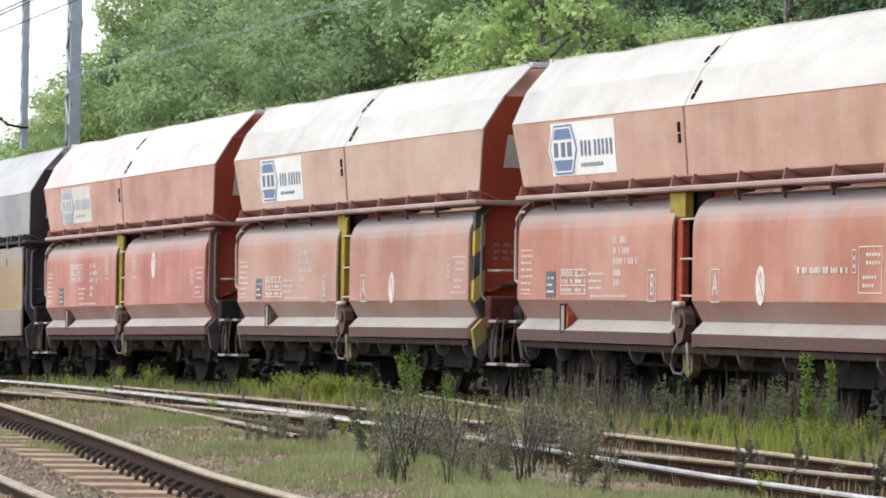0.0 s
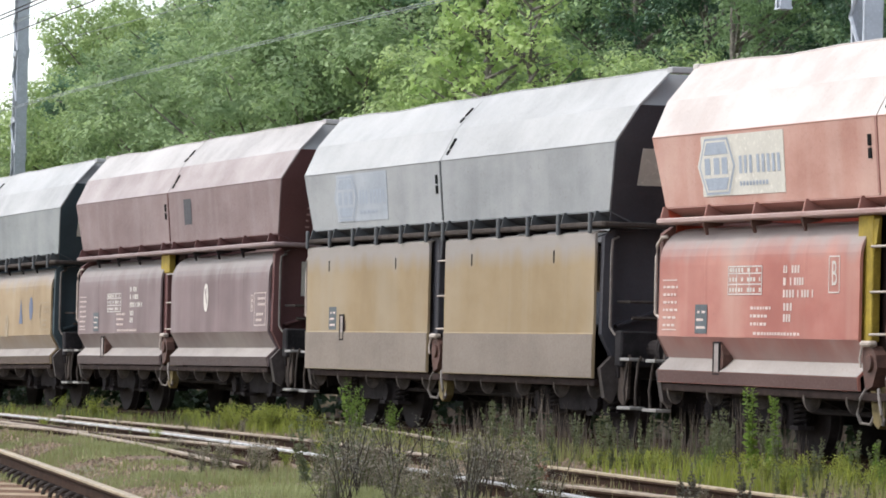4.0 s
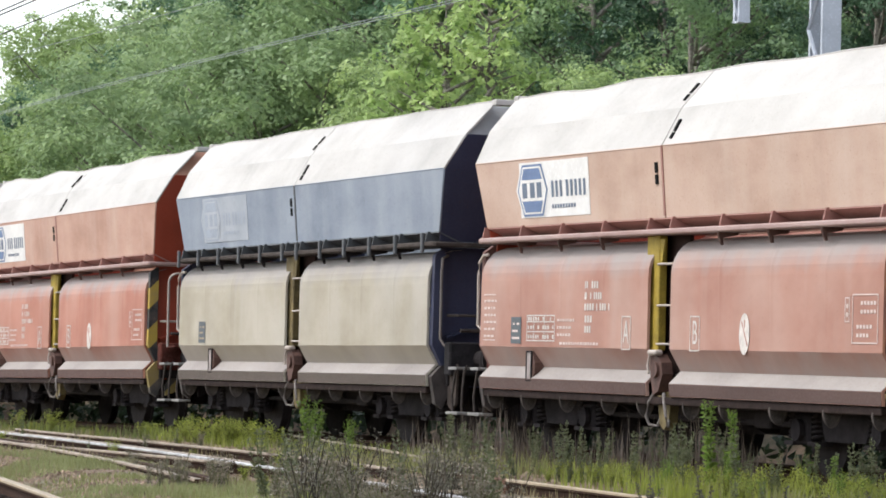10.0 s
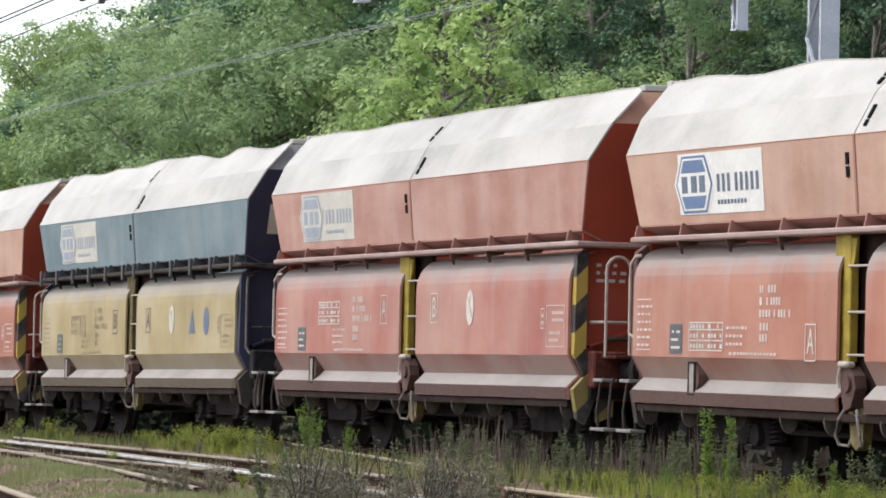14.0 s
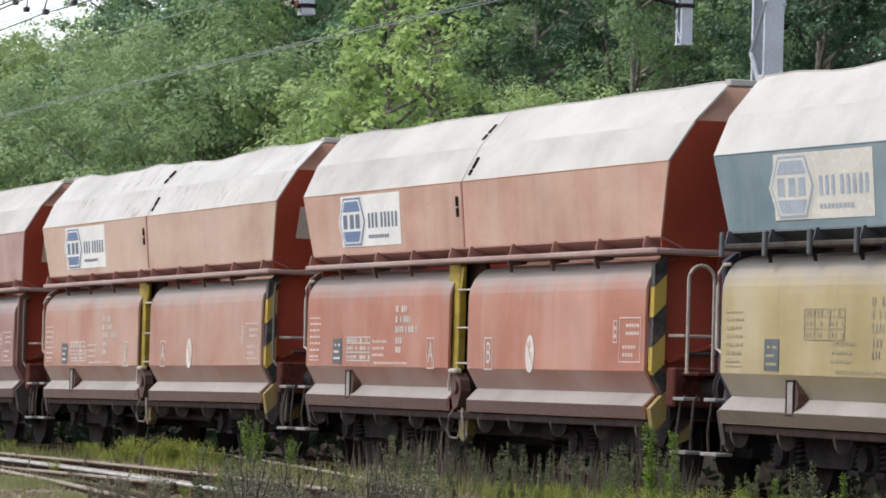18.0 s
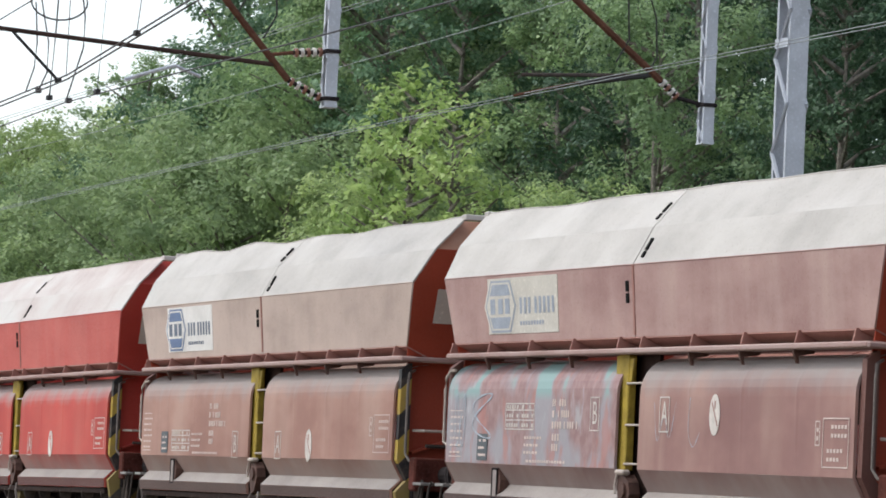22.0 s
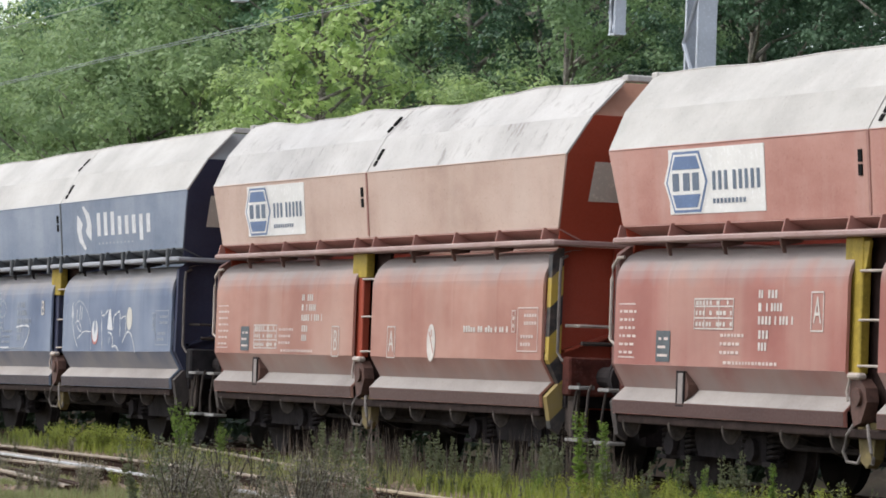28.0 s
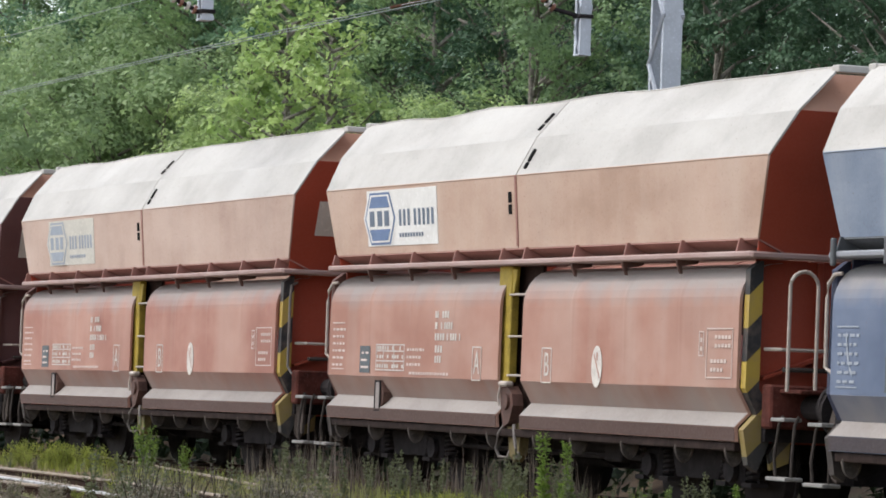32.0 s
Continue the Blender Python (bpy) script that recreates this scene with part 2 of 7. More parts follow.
# ---- mesh helpers ----
class Shape:
    """Collects vertices and faces of one part."""

    def __init__(self):
        self.v, self.f = [], []

    def add(self, verts, faces):
        o = len(self.v)
        self.v += [tuple(p) for p in verts]
        self.f += [tuple(i + o for i in q) for q in faces]
        return self

    def box(self, x0, x1, y0, y1, z0, z1, bevel=0.0):
        if bevel <= 0:
            self.add([(x, y, z) for z in (z0, z1) for y in (y0, y1) for x in (x0, x1)],
                     [(0, 2, 3, 1), (4, 5, 7, 6), (0, 1, 5, 4), (2, 6, 7, 3), (0, 4, 6, 2), (1, 3, 7, 5)])
            return self
        b = min(bevel, (x1 - x0) / 2.2, (y1 - y0) / 2.2, (z1 - z0) / 2.2)
        ring = [(x0 + b, y0), (x1 - b, y0), (x1, y0 + b), (x1, y1 - b), (x1 - b, y1), (x0 + b, y1), (x0, y1 - b), (x0, y0 + b)]
        inner = [(min(max(x, x0 + b), x1 - b), min(max(y, y0 + b), y1 - b)) for x, y in ring]
        vs = [(x, y, z0) for x, y in inner] + [(x, y, z0 + b) for x, y in ring] + [(x, y, z1 - b) for x, y in ring] + [(x, y, z1) for x, y in inner]
        fs = [tuple(range(7, -1, -1)), tuple(range(24, 32))]
        for k in range(3):
            for i in range(8):
                j = (i + 1) % 8
                fs.append((k * 8 + i, k * 8 + j, k * 8 + 8 + j, k * 8 + 8 + i))
        return self.add(vs, fs)

    def tube(self, pts, r, n=8, r1=None):
        pts = [Vector(p) for p in pts]
        rings, up = [], Vector((0, 0, 1))
        for i, p in enumerate(pts):
            d = (pts[min(i + 1, len(pts) - 1)] - pts[max(i - 1, 0)]).normalized()
            a = d.cross(up if abs(d.z) < 0.95 else Vector((1, 0, 0))).normalized()
            c = d.cross(a)
            rr = r if r1 is None else r + (r1 - r) * i / (len(pts) - 1)
            rings.append([p + (a * math.cos(k * math.tau / n) + c * math.sin(k * math.tau / n)) * rr for k in range(n)])
        vs = [p for ring in rings for p in ring]
        fs = [(i * n + k, i * n + (k + 1) % n, i * n + n + (k + 1) % n, i * n + n + k) for i in range(len(pts) - 1) for k in range(n)]
        fs += [tuple(range(n - 1, -1, -1)), tuple(range(len(vs) - n, len(vs)))]
        return self.add(vs, fs)

    def disc(self, c, axis, r, h, n=20):
        """A drum of radius r and height h along axis, centred on c."""
        c, ax = Vector(c), Vector(axis).normalized()
        return self.tube([c - ax * h / 2, c + ax * h / 2], r, n)

    def prism(self, outline, axis, a, b):
        """An outline of two coordinates pushed along axis (0, 1 or 2) from a to b."""
        n = len(outline)

        def at(p, h):
            q = list(p)
            q.insert(axis, h)
            return tuple(q)
        vs = [at(p, a) for p in outline] + [at(p, b) for p in outline]
        fs = [tuple(range(n)), tuple(range(2 * n - 1, n - 1, -1))]
        fs += [(i, n + i, n + (i + 1) % n, (i + 1) % n) for i in range(n)]
        return self.add(vs, fs)

    def slab(self, quad, thick):
        """A plate with the four corners of quad as its outer face, thick metres deep behind it."""
        q = [Vector(p) for p in quad]
        nrm = (q[1] - q[0]).cross(q[3] - q[0]).normalized() * thick
        vs = q + [p - nrm for p in q]
        return self.add(vs, [(0, 1, 2, 3), (7, 6, 5, 4), (0, 4, 5, 1), (1, 5, 6, 2), (2, 6, 7, 3), (3, 7, 4, 0)])

    def strip(self, profile, x0, x1, steps=1):
        """A profile of (y, z) points drawn along x, as a sheet."""
        n = len(profile)
        vs = [(x0 + (x1 - x0) * i / steps, y, z) for i in range(steps + 1) for y, z in profile]
        fs = [(i * n + k, i * n + k + 1, i * n + n + k + 1, i * n + n + k) for i in range(steps) for k in range(n - 1)]
        return self.add(vs, fs)

    def mesh(self, name, outward=True, smooth=False):
        me = bpy.data.meshes.new(name)
        me.from_pydata(self.v, [], self.f)
        if outward:
            bm = bmesh.new()
            bm.from_mesh(me)
            bmesh.ops.recalc_face_normals(bm, faces=bm.faces)
            bm.to_mesh(me)
            bm.free()
        if smooth:
            me.shade_smooth()
        me.materials.append(None)
        return me


def part(name, me, material, parent=None, label="", m=None):
    """One mesh object under a thing or a part; the mesh may be shared, the material is the object's own."""
    ob = new(name, me)
    ob.material_slots[0].link = "OBJECT"
    ob.material_slots[0].material = material
    if parent is not None:
        ob.parent = parent
    if m is not None:
        ob.matrix_basis = m
    if label:
        tagged(ob, label)
    return ob


def thing(name, label, category, group="", m=None):
    ob = new(name)
    ob.empty_display_size = 0.2
    if m is not None:
        ob.matrix_basis = m
    return tagged(ob, label, category, group)


def letter(char, size, name):
    """A stencilled capital as a mesh in the x-z plane, seen from -y."""
    cu = bpy.data.curves.new(name, "FONT")
    cu.body, cu.size, cu.align_x, cu.align_y, cu.extrude = char, size, "CENTER", "CENTER", 0.002
    tmp = bpy.data.objects.new(name, cu)
    scene.collection.objects.link(tmp)
    bpy.context.view_layer.update()
    me = bpy.data.meshes.new_from_object(tmp.evaluated_get(bpy.context.evaluated_depsgraph_get()))
    bpy.data.objects.remove(tmp)
    me.transform(pose(0, 0, 0, 90, 0, 0))
    me.materials.clear()
    me.materials.append(None)
    me.name = name
    return me


# ---- the lie of the land ----
TRACK_Y = 17.96


def sag(x):
    u = max(-3.5, min(0.6, (x + 45) / 30))
    return -0.217 * u * u


def bow(x):
    u = max(-3.5, min(0.6, (x + 45) / 30))
    return -0.076 * u * u




# ---- the hopper wagons ----
DOORS = ((-5.43, -0.41), (0.20, 5.21))    # ends of the two side doors
LOWER = -0.12                             # the lower body sits this far off the hood's middle
RIBS = (-5.42, -4.22, -2.98, -1.74, -0.46, 0.15, 1.43, 2.65, 3.88, 5.12)
RIBS_PINNED = (-5.38, -4.40, -3.42, -2.44, -1.46, -0.47, 0.15, 1.14, 2.13, 3.12, 4.11, 5.10)
Z_SILL, Z_FOLD, Z_LEDGE, Z_EAVE, Z_KNEE, Z_RIM = 0.73, 1.22, 2.41, 3.325, 3.73, 4.135
W_EAVE, W_KNEE, W_RIM = 1.44, 1.22, 0.86
E_EAVE, E_KNEE, E_RIM = 5.71, 5.84, 5.91
DOOR = [(1.02, 2.37), (1.14, 2.357), (1.24, 2.325), (1.31, 2.275), (1.365, 2.21), (1.405, 2.13), (1.425, 2.05), (1.43, 1.96), (1.43, Z_FOLD), (1.30, 0.99), (1.43, 0.86), (1.42, Z_SILL)]
DOOR_FLAT = [(1.02, 2.37), (1.40, 2.36), (1.45, 2.33), (1.45, Z_FOLD + 0.01), (1.455, Z_FOLD), (1.455, Z_SILL)]
SEAM = -0.11                              # the joint between the halves of the hood
MESHES = {}
WHEELSETS = []
TRAIN_MADE = []


def once(key, make):
    if key not in MESHES:
        MESHES[key] = make()
    return MESHES[key]


def door_mesh(side, x0, x1, flat):
    def make():
        s = Shape()
        outer = DOOR_FLAT if flat else DOOR
        inner = [(y - 0.03, z) for y, z in outer]
        n = len(outer)
        rows = [(x0, 0.0), (x1, 0.0)]
        if not flat:
            rows[1:1] = [(x0 + (x1 - x0) * k / 4 + dx, lift) for k in (1, 2, 3) for dx, lift in ((-0.05, 0.0), (0.0, 0.0045), (0.05, 0.0))]
        s.add([(x, side * (y + (lift if z > Z_FOLD else 0.0)), z) for x, lift in rows for y, z in outer],
              [(i * n + k, i * n + k + 1, i * n + n + k + 1, i * n + n + k) for i in range(len(rows) - 1) for k in range(n - 1)])
        s.strip([(side * y, z) for y, z in inner], x0, x1, 1)
        for x in (x0, x1):
            vs = [(x, side * y, z) for y, z in outer] + [(x, side * y, z) for y, z in inner]
            s.add(vs, [(i, i + 1, n + i + 1, n + i) for i in range(n - 1)])
        for k in (0, -1):
            (ya, za), (yb, zb) = outer[k], inner[k]
            s.add([(x0, side * ya, za), (x1, side * ya, za), (x1, side * yb, zb), (x0, side * yb, zb)], [(0, 1, 2, 3)])
        me = s.mesh("door")
        return me
    return once(("door", side, x0, flat), make)


def crest(x, amount):
    """How far the hood's top edge is bent up or down."""
    return amount * min(1.0, max(0.0, (5.85 - abs(x)) / 0.8)) * (1.7 * noise.noise(Vector((x * 0.72 + 3.1, 0.3, 7.7 + amount * 40))) - 0.3)


def dented(quad, thick, nx, nz, amount, seed, bent=0.0):
    """A sheet steel panel with slight waves, as thick plate."""
    a, b, c, d = (Vector(p) for p in quad)
    nrm = (b - a).cross(d - a).normalized()
    s = Shape()
    grid = []
    for j in range(nz + 1):
        for i in range(nx + 1):
            u, v = i / nx, j / nz
            p = a.lerp(b, u).lerp(d.lerp(c, u), v)
            p.z += crest(p.x, bent) * v
            edge = min(1.0, 4 * min(v, 1 - v)) * min(1.0, 7 * min(u, 1 - u))
            grid.append(p + nrm * amount * edge * (noise.noise(Vector((p.x * 0.8 + seed, p.z * 2.0, seed))) + 0.4 * noise.noise(Vector((p.x * 2.6, p.z * 4.0, seed + 9)))))
    k = nx + 1
    sheet = [(j * k + i, j * k + i + 1, j * k + k + i + 1, j * k + k + i) for j in range(nz) for i in range(nx)]
    s.add(grid, sheet)
    s.add([p - nrm * thick for p in grid], [f[::-1] for f in sheet])
    # the plate's edges, round the sheet
    loop = list(range(nx)) + [nx + j * k for j in range(nz)] + [nz * k + nx - i for i in range(nx)] + [(nz - j) * k for j in range(nz)]
    n = len(loop)
    s.add([grid[q] for q in loop] + [grid[q] - nrm * thick for q in loop], [(i, n + i, n + (i + 1) % n, (i + 1) % n) for i in range(n)])
    return s.mesh("panel", outward=False, smooth=True)


def half_width(z):
    if z <= Z_EAVE:
        return 1.38 + (W_EAVE - 1.38) * (z - 2.6) / (Z_EAVE - 2.6)
    if z <= Z_KNEE:
        return W_EAVE + (W_KNEE - W_EAVE) * (z - Z_EAVE) / (Z_KNEE - Z_EAVE)
    return W_KNEE + (W_RIM - W_KNEE) * (z - Z_KNEE) / (Z_RIM - Z_KNEE)


def half_length(z):
    if z <= Z_EAVE:
        return 5.43 + (E_EAVE - 5.43) * (z - 2.58) / (Z_EAVE - 2.58)
    if z <= Z_KNEE:
        return E_EAVE + (E_KNEE - E_EAVE) * (z - Z_EAVE) / (Z_KNEE - Z_EAVE)
    return E_KNEE + (E_RIM - E_KNEE) * (z - Z_KNEE) / (Z_RIM - Z_KNEE)


def hood_band(z0, z1, side, end, wave, name, bent=0.0):
    """One plate of the hood between two heights; end is -1 or 1 for the half of the wagon."""
    def make():
        xa, xb = (-half_length(z0), SEAM - 0.012) if end < 0 else (SEAM + 0.012, half_length(z0))
        ta, tb = (-half_length(z1), SEAM - 0.012) if end < 0 else (SEAM + 0.012, half_length(z1))
        y0, y1 = side * half_width(z0), side * half_width(z1)
        q = [(xa, y0, z0), (xb, y0, z0), (tb, y1, z1), (ta, y1, z1)]
        if side > 0:
            q = [q[1], q[0], q[3], q[2]]
        return dented(q, 0.02, 14, 4, wave, side * 3.1 + end * 7.7 + z0, bent)
    return once((name, side, end, bent), make)


def end_sheet(z0, z1, end, inset, name):
    """A plate across the hood's end, between two heights."""
    def make():
        zs = [z0, z1] if z1 <= Z_EAVE or z0 >= Z_EAVE else [z0, Z_EAVE, z1]
        s = Shape()
        for a, b in zip(zs, zs[1:]):
            xa, xb = end * (half_length(a) - inset), end * (half_length(b) - inset)
            wa, wb = half_width(a) - 0.02, half_width(b) - 0.02
            q = [(xa, -wa, a), (xa, wa, a), (xb, wb, b), (xb, -wb, b)]
            if end < 0:
                q = [q[1], q[0], q[3], q[2]]
            s.slab(q, 0.02)
        return s.mesh(name, outward=False)
    return once((name, end), make)


def flat_bar(x0, x1, z0, z1, y):
    """A thin painted patch on a side that faces -y."""
    return Shape().box(x0, x1, y - 0.0006, y + 0.0006, z0, z1)


def ring_patch(cx, cz, rx, rz, y, n=28):
    s = Shape()
    s.prism([(cx + rx * math.cos(k * math.tau / n), cz + rz * math.sin(k * math.tau / n)) for k in range(n)], 1, y - 0.0006, y + 0.0006)
    return s


LETTER_A = letter("A", 0.30, "letter a")
LETTER_B = letter("B", 0.30, "letter b")


def side_marks(w, spec, rnd):
    """Stencils, plates and tables on the doors that face the camera's side."""
    y = -1.4362 if not spec.get("flat") else -1.4522
    soft = spec.get("soft", M_FADED)
    ink = M_WHITE if spec.get("ink", 1) else soft
    thin = 0.0006
    raised = pose(0, 0, spec.get("raised", 0.0))
    letters = M_LETTER if spec.get("dull") else M_WHITE
    def bars(*boxes):
        m = Shape()
        for x0, x1, z0, z1 in boxes:
            m.box(x0, x1, y - thin, y + thin, z0, z1)
        return m
    # data table
    def table():
        rr = random.Random(3)
        boxes = [(-3.92, -3.06, z, z + 0.013) for z in (1.28, 1.38, 1.49, 1.56)]
        boxes += [(x, x + 0.013, 1.28, 1.573) for x in (-3.92, -3.7, -3.38, -3.07)]
        for z in (1.31, 1.415, 1.51):
            boxes += [(-3.88 + i * 0.075, -3.88 + i * 0.075 + rr.uniform(0.03, 0.055), z, z + 0.04) for i in range(11) if rr.random() < 0.8]
        return bars(*boxes).mesh("table")
    if not spec.get("bare"):
        part("load_table", once(("table", y), table), ink, w, m=pose(0.35 if spec.get("raised") else 0.0, 0, spec.get("raised", 0.0) * 0.8))
    part("data_plate", once(("plate", y), lambda: flat_bar(-4.42, -4.10, 1.25, 1.55, y).mesh("plate")), M_PLATE, w, "blue-grey data plate")
    def plate_lines():
        m = Shape()
        for x0, x1, z in ((-4.38, -4.15, 1.30), (-4.38, -4.2, 1.38), (-4.36, -4.3, 1.46), (-4.24, -4.15, 1.46)):
            m.box(x0, x1, y - 0.0018, y - 0.0008, z, z + 0.025)
        return m.mesh("lines")
    part("plate_lettering", once(("pl", y), plate_lines), soft, w)
    # number block as bars
    def numbers():
        boxes = []
        for z, segs in ((1.86, ((0, 0.13), (0.24, 0.5))), (1.74, ((0, 0.12), (0.2, 0.26), (0.32, 0.62))), (1.62, ((0, 0.36), (0.42, 0.48), (0.54, 0.78), (0.84, 0.9))),
                        (1.49, ((0.02, 0.3),)), (1.38, ((0.02, 0.26),))):
            for a, b in segs:
                n = max(1, round((b - a) / 0.085))
                boxes += [(-2.18 + 0.82 * (a + i * (b - a) / n), -2.18 + 0.82 * (a + i * (b - a) / n) + (b - a) / n * 0.5, z, z + 0.075) for i in range(n)]
        return bars(*boxes).mesh("numbers")
    if not spec.get("bare"):
        tagged(part("number_block", once(("num", y), numbers), soft if rnd.random() < 0.6 else ink, w), kind="stuff")
    def small_text():
        rr = random.Random(5)
        boxes = []
        for z in (1.32, 1.40, 1.48, 1.56, 1.64, 1.72):
            x = -5.3
            while x < -4.95:
                l = rr.uniform(0.04, 0.1)
                boxes.append((x, x + l, z, z + 0.026))
                x += l + 0.035
        boxes += [(-5.32, -4.93, z, z + 0.012) for z in (1.28, 1.80)]
        boxes += [(x, x + 0.012, 1.3, 1.76) for x in (4.56, 5.1)] + [(4.56, 5.11, z, z + 0.012) for z in (1.3, 1.75)]
        for z in (1.36, 1.44, 1.58, 1.66):
            boxes += [(4.66 + i * 0.07 + 0.08 * (z > 1.5), 4.66 + i * 0.07 + 0.045 + 0.08 * (z > 1.5), z, z + 0.035) for i in range(4 if z < 1.4 else 5)]
        boxes += [(4.4, 4.5, z, z + 0.012) for z in (1.5, 1.72)] + [(x, x + 0.012, 1.5, 1.73) for x in (4.4, 4.49)] + [(4.43, 4.47, z, z + 0.04) for z in (1.55, 1.63)]
        # lines of small stencils beside and below the table
        for z, x0, x1 in ((1.50, -2.98, -2.5), (1.42, -2.98, -2.62), (1.34, -2.98, -2.56), (1.245, -2.9, -1.75)):
            x = x0
            while x < x1:
                l = rr.uniform(0.03, 0.075)
                boxes.append((x, x + l, z, z + 0.03))
                x += l + 0.028
        return bars(*boxes).mesh("small")
    if not spec.get("bare"):
        tagged(part("stencil_block", once(("small", y), small_text), soft, w), kind="stuff")
    first, second = (LETTER_B, LETTER_A) if spec.get("turned") else (LETTER_A, LETTER_B)
    if spec.get("letters", 1):
        def frame_bars(mid):
            return bars(*[(mid + dx, mid + dx + 0.013, 1.2, 1.56) for dx in (-0.125, 0.112)], *[(mid - 0.125, mid + 0.125, z, z + 0.013) for z in (1.2, 1.547)]).mesh("frames")
        for mid in (-0.98, 0.86):
            part("letter_frame", once(("lf", y, mid), lambda: frame_bars(mid)), letters, w, m=raised)
        for mid, shape in ((-0.98, first), (0.86, second)):
            part("brake_letter", shape, letters, w, m=raised @ pose(mid, y, 1.378) @ Matrix.Diagonal((0.8, 0.3, 1.15, 1)))
    if spec.get("oval", 1):
        ov = part("oval_mark", once(("oval", y), lambda: ring_patch(2.1, 1.38, 0.125, 0.205, y).mesh("oval")), ink if not spec.get("dull") else M_LOGO_PALE, w, "white oval with a slanting stroke", raised)
        def stroke():
            m = Shape()
            m.prism([(2.02, 1.50), (2.04, 1.51), (2.19, 1.27), (2.17, 1.26)], 1, y - 0.0018, y - 0.0008)
            m.prism([(2.09, 1.52), (2.12, 1.52), (2.12, 1.44), (2.09, 1.44)], 1, y - 0.0018, y - 0.0008)
            return m.mesh("stroke")
        part("stroke", once(("stroke", y), stroke), spec["door"], ov)


def logo(w, pale, board_paint=None):
    """A white board with a blue hexagon badge and blue bars, on the hood's side."""
    def on(x, z):
        return (x, -half_width(z) - 0.006, z)
    z0, z1 = 2.665, 3.285
    shift = 0.03 * ((len(TRAIN_MADE) * 7) % 5) - 0.06
    def board():
        return Shape().slab([on(-4.34, z0), on(-2.24, z0), on(-2.24, z1), on(-4.34, z1)], 0.008).mesh("board", outward=False)
    lay = pose(shift, 0, 0)
    white = board_paint or (M_LOGO_PALE if pale else M_LOGO_WHITE)
    b = part("logo_board", once("board", board), white, w, "bleached pale logo board" if pale else "white logo board with a blue badge", lay)
    ink, dark = (M_LOGO_FADE, M_LOGO_FADE) if pale else (M_LOGO_BLUE, M_LOGO_SLATE)
    def poly(key, pts, lift):
        def make():
            vs = [(x, -half_width(z) - 0.006 - lift, z) for x, z in pts]
            return Shape().add(vs, [tuple(range(len(vs)))]).mesh("shape", outward=False)
        return once(key, make)
    def hexagon(mid, half, flat, low, high):
        zm = (low + high) / 2
        return [(mid - half, zm), (mid - flat, low), (mid + flat, low), (mid + half, zm), (mid + flat, high), (mid - flat, high)]
    part("badge_rim", poly("badge", hexagon(-3.93, 0.52, 0.33, 2.667, 3.283), 0.003), white, b)
    part("badge_edge", poly("badge0", hexagon(-3.93, 0.47, 0.30, 2.68, 3.26), 0.006), ink, b)
    part("badge_ring", poly("badge1", hexagon(-3.93, 0.43, 0.275, 2.705, 3.235), 0.009), white, b)
    part("badge_top", poly("badge2", [(-4.25, 3.09), (-3.61, 3.09), (-3.69, 3.215), (-4.17, 3.215)], 0.012), ink, b)
    part("badge_foot", poly("badge3", [(-4.17, 2.725), (-3.69, 2.725), (-3.61, 2.85), (-4.25, 2.85)], 0.012), ink, b)
    for i, x0 in enumerate((-4.24, -4.0, -3.79)):
        part("badge_bar", poly(("bar", i), [(x0, 2.885), (x0 + 0.15, 2.885), (x0 + 0.15, 3.055), (x0, 3.055)], 0.012), dark, b)
    for i in range(8):
        x0 = -3.36 + i * 0.128 + (0.06 if i > 2 else 0)
        part("logo_bar", poly(("lb", i), [(x0, 2.88), (x0 + 0.07, 2.88), (x0 + 0.07, 3.06), (x0, 3.06)], 0.004), dark, b)
    for i in range(9):
        x0 = -3.36 + i * 0.082
        part("logo_line", poly(("ll", i), [(x0, 2.755), (x0 + 0.055, 2.755), (x0 + 0.055, 2.80), (x0, 2.80)], 0.004), dark, b)


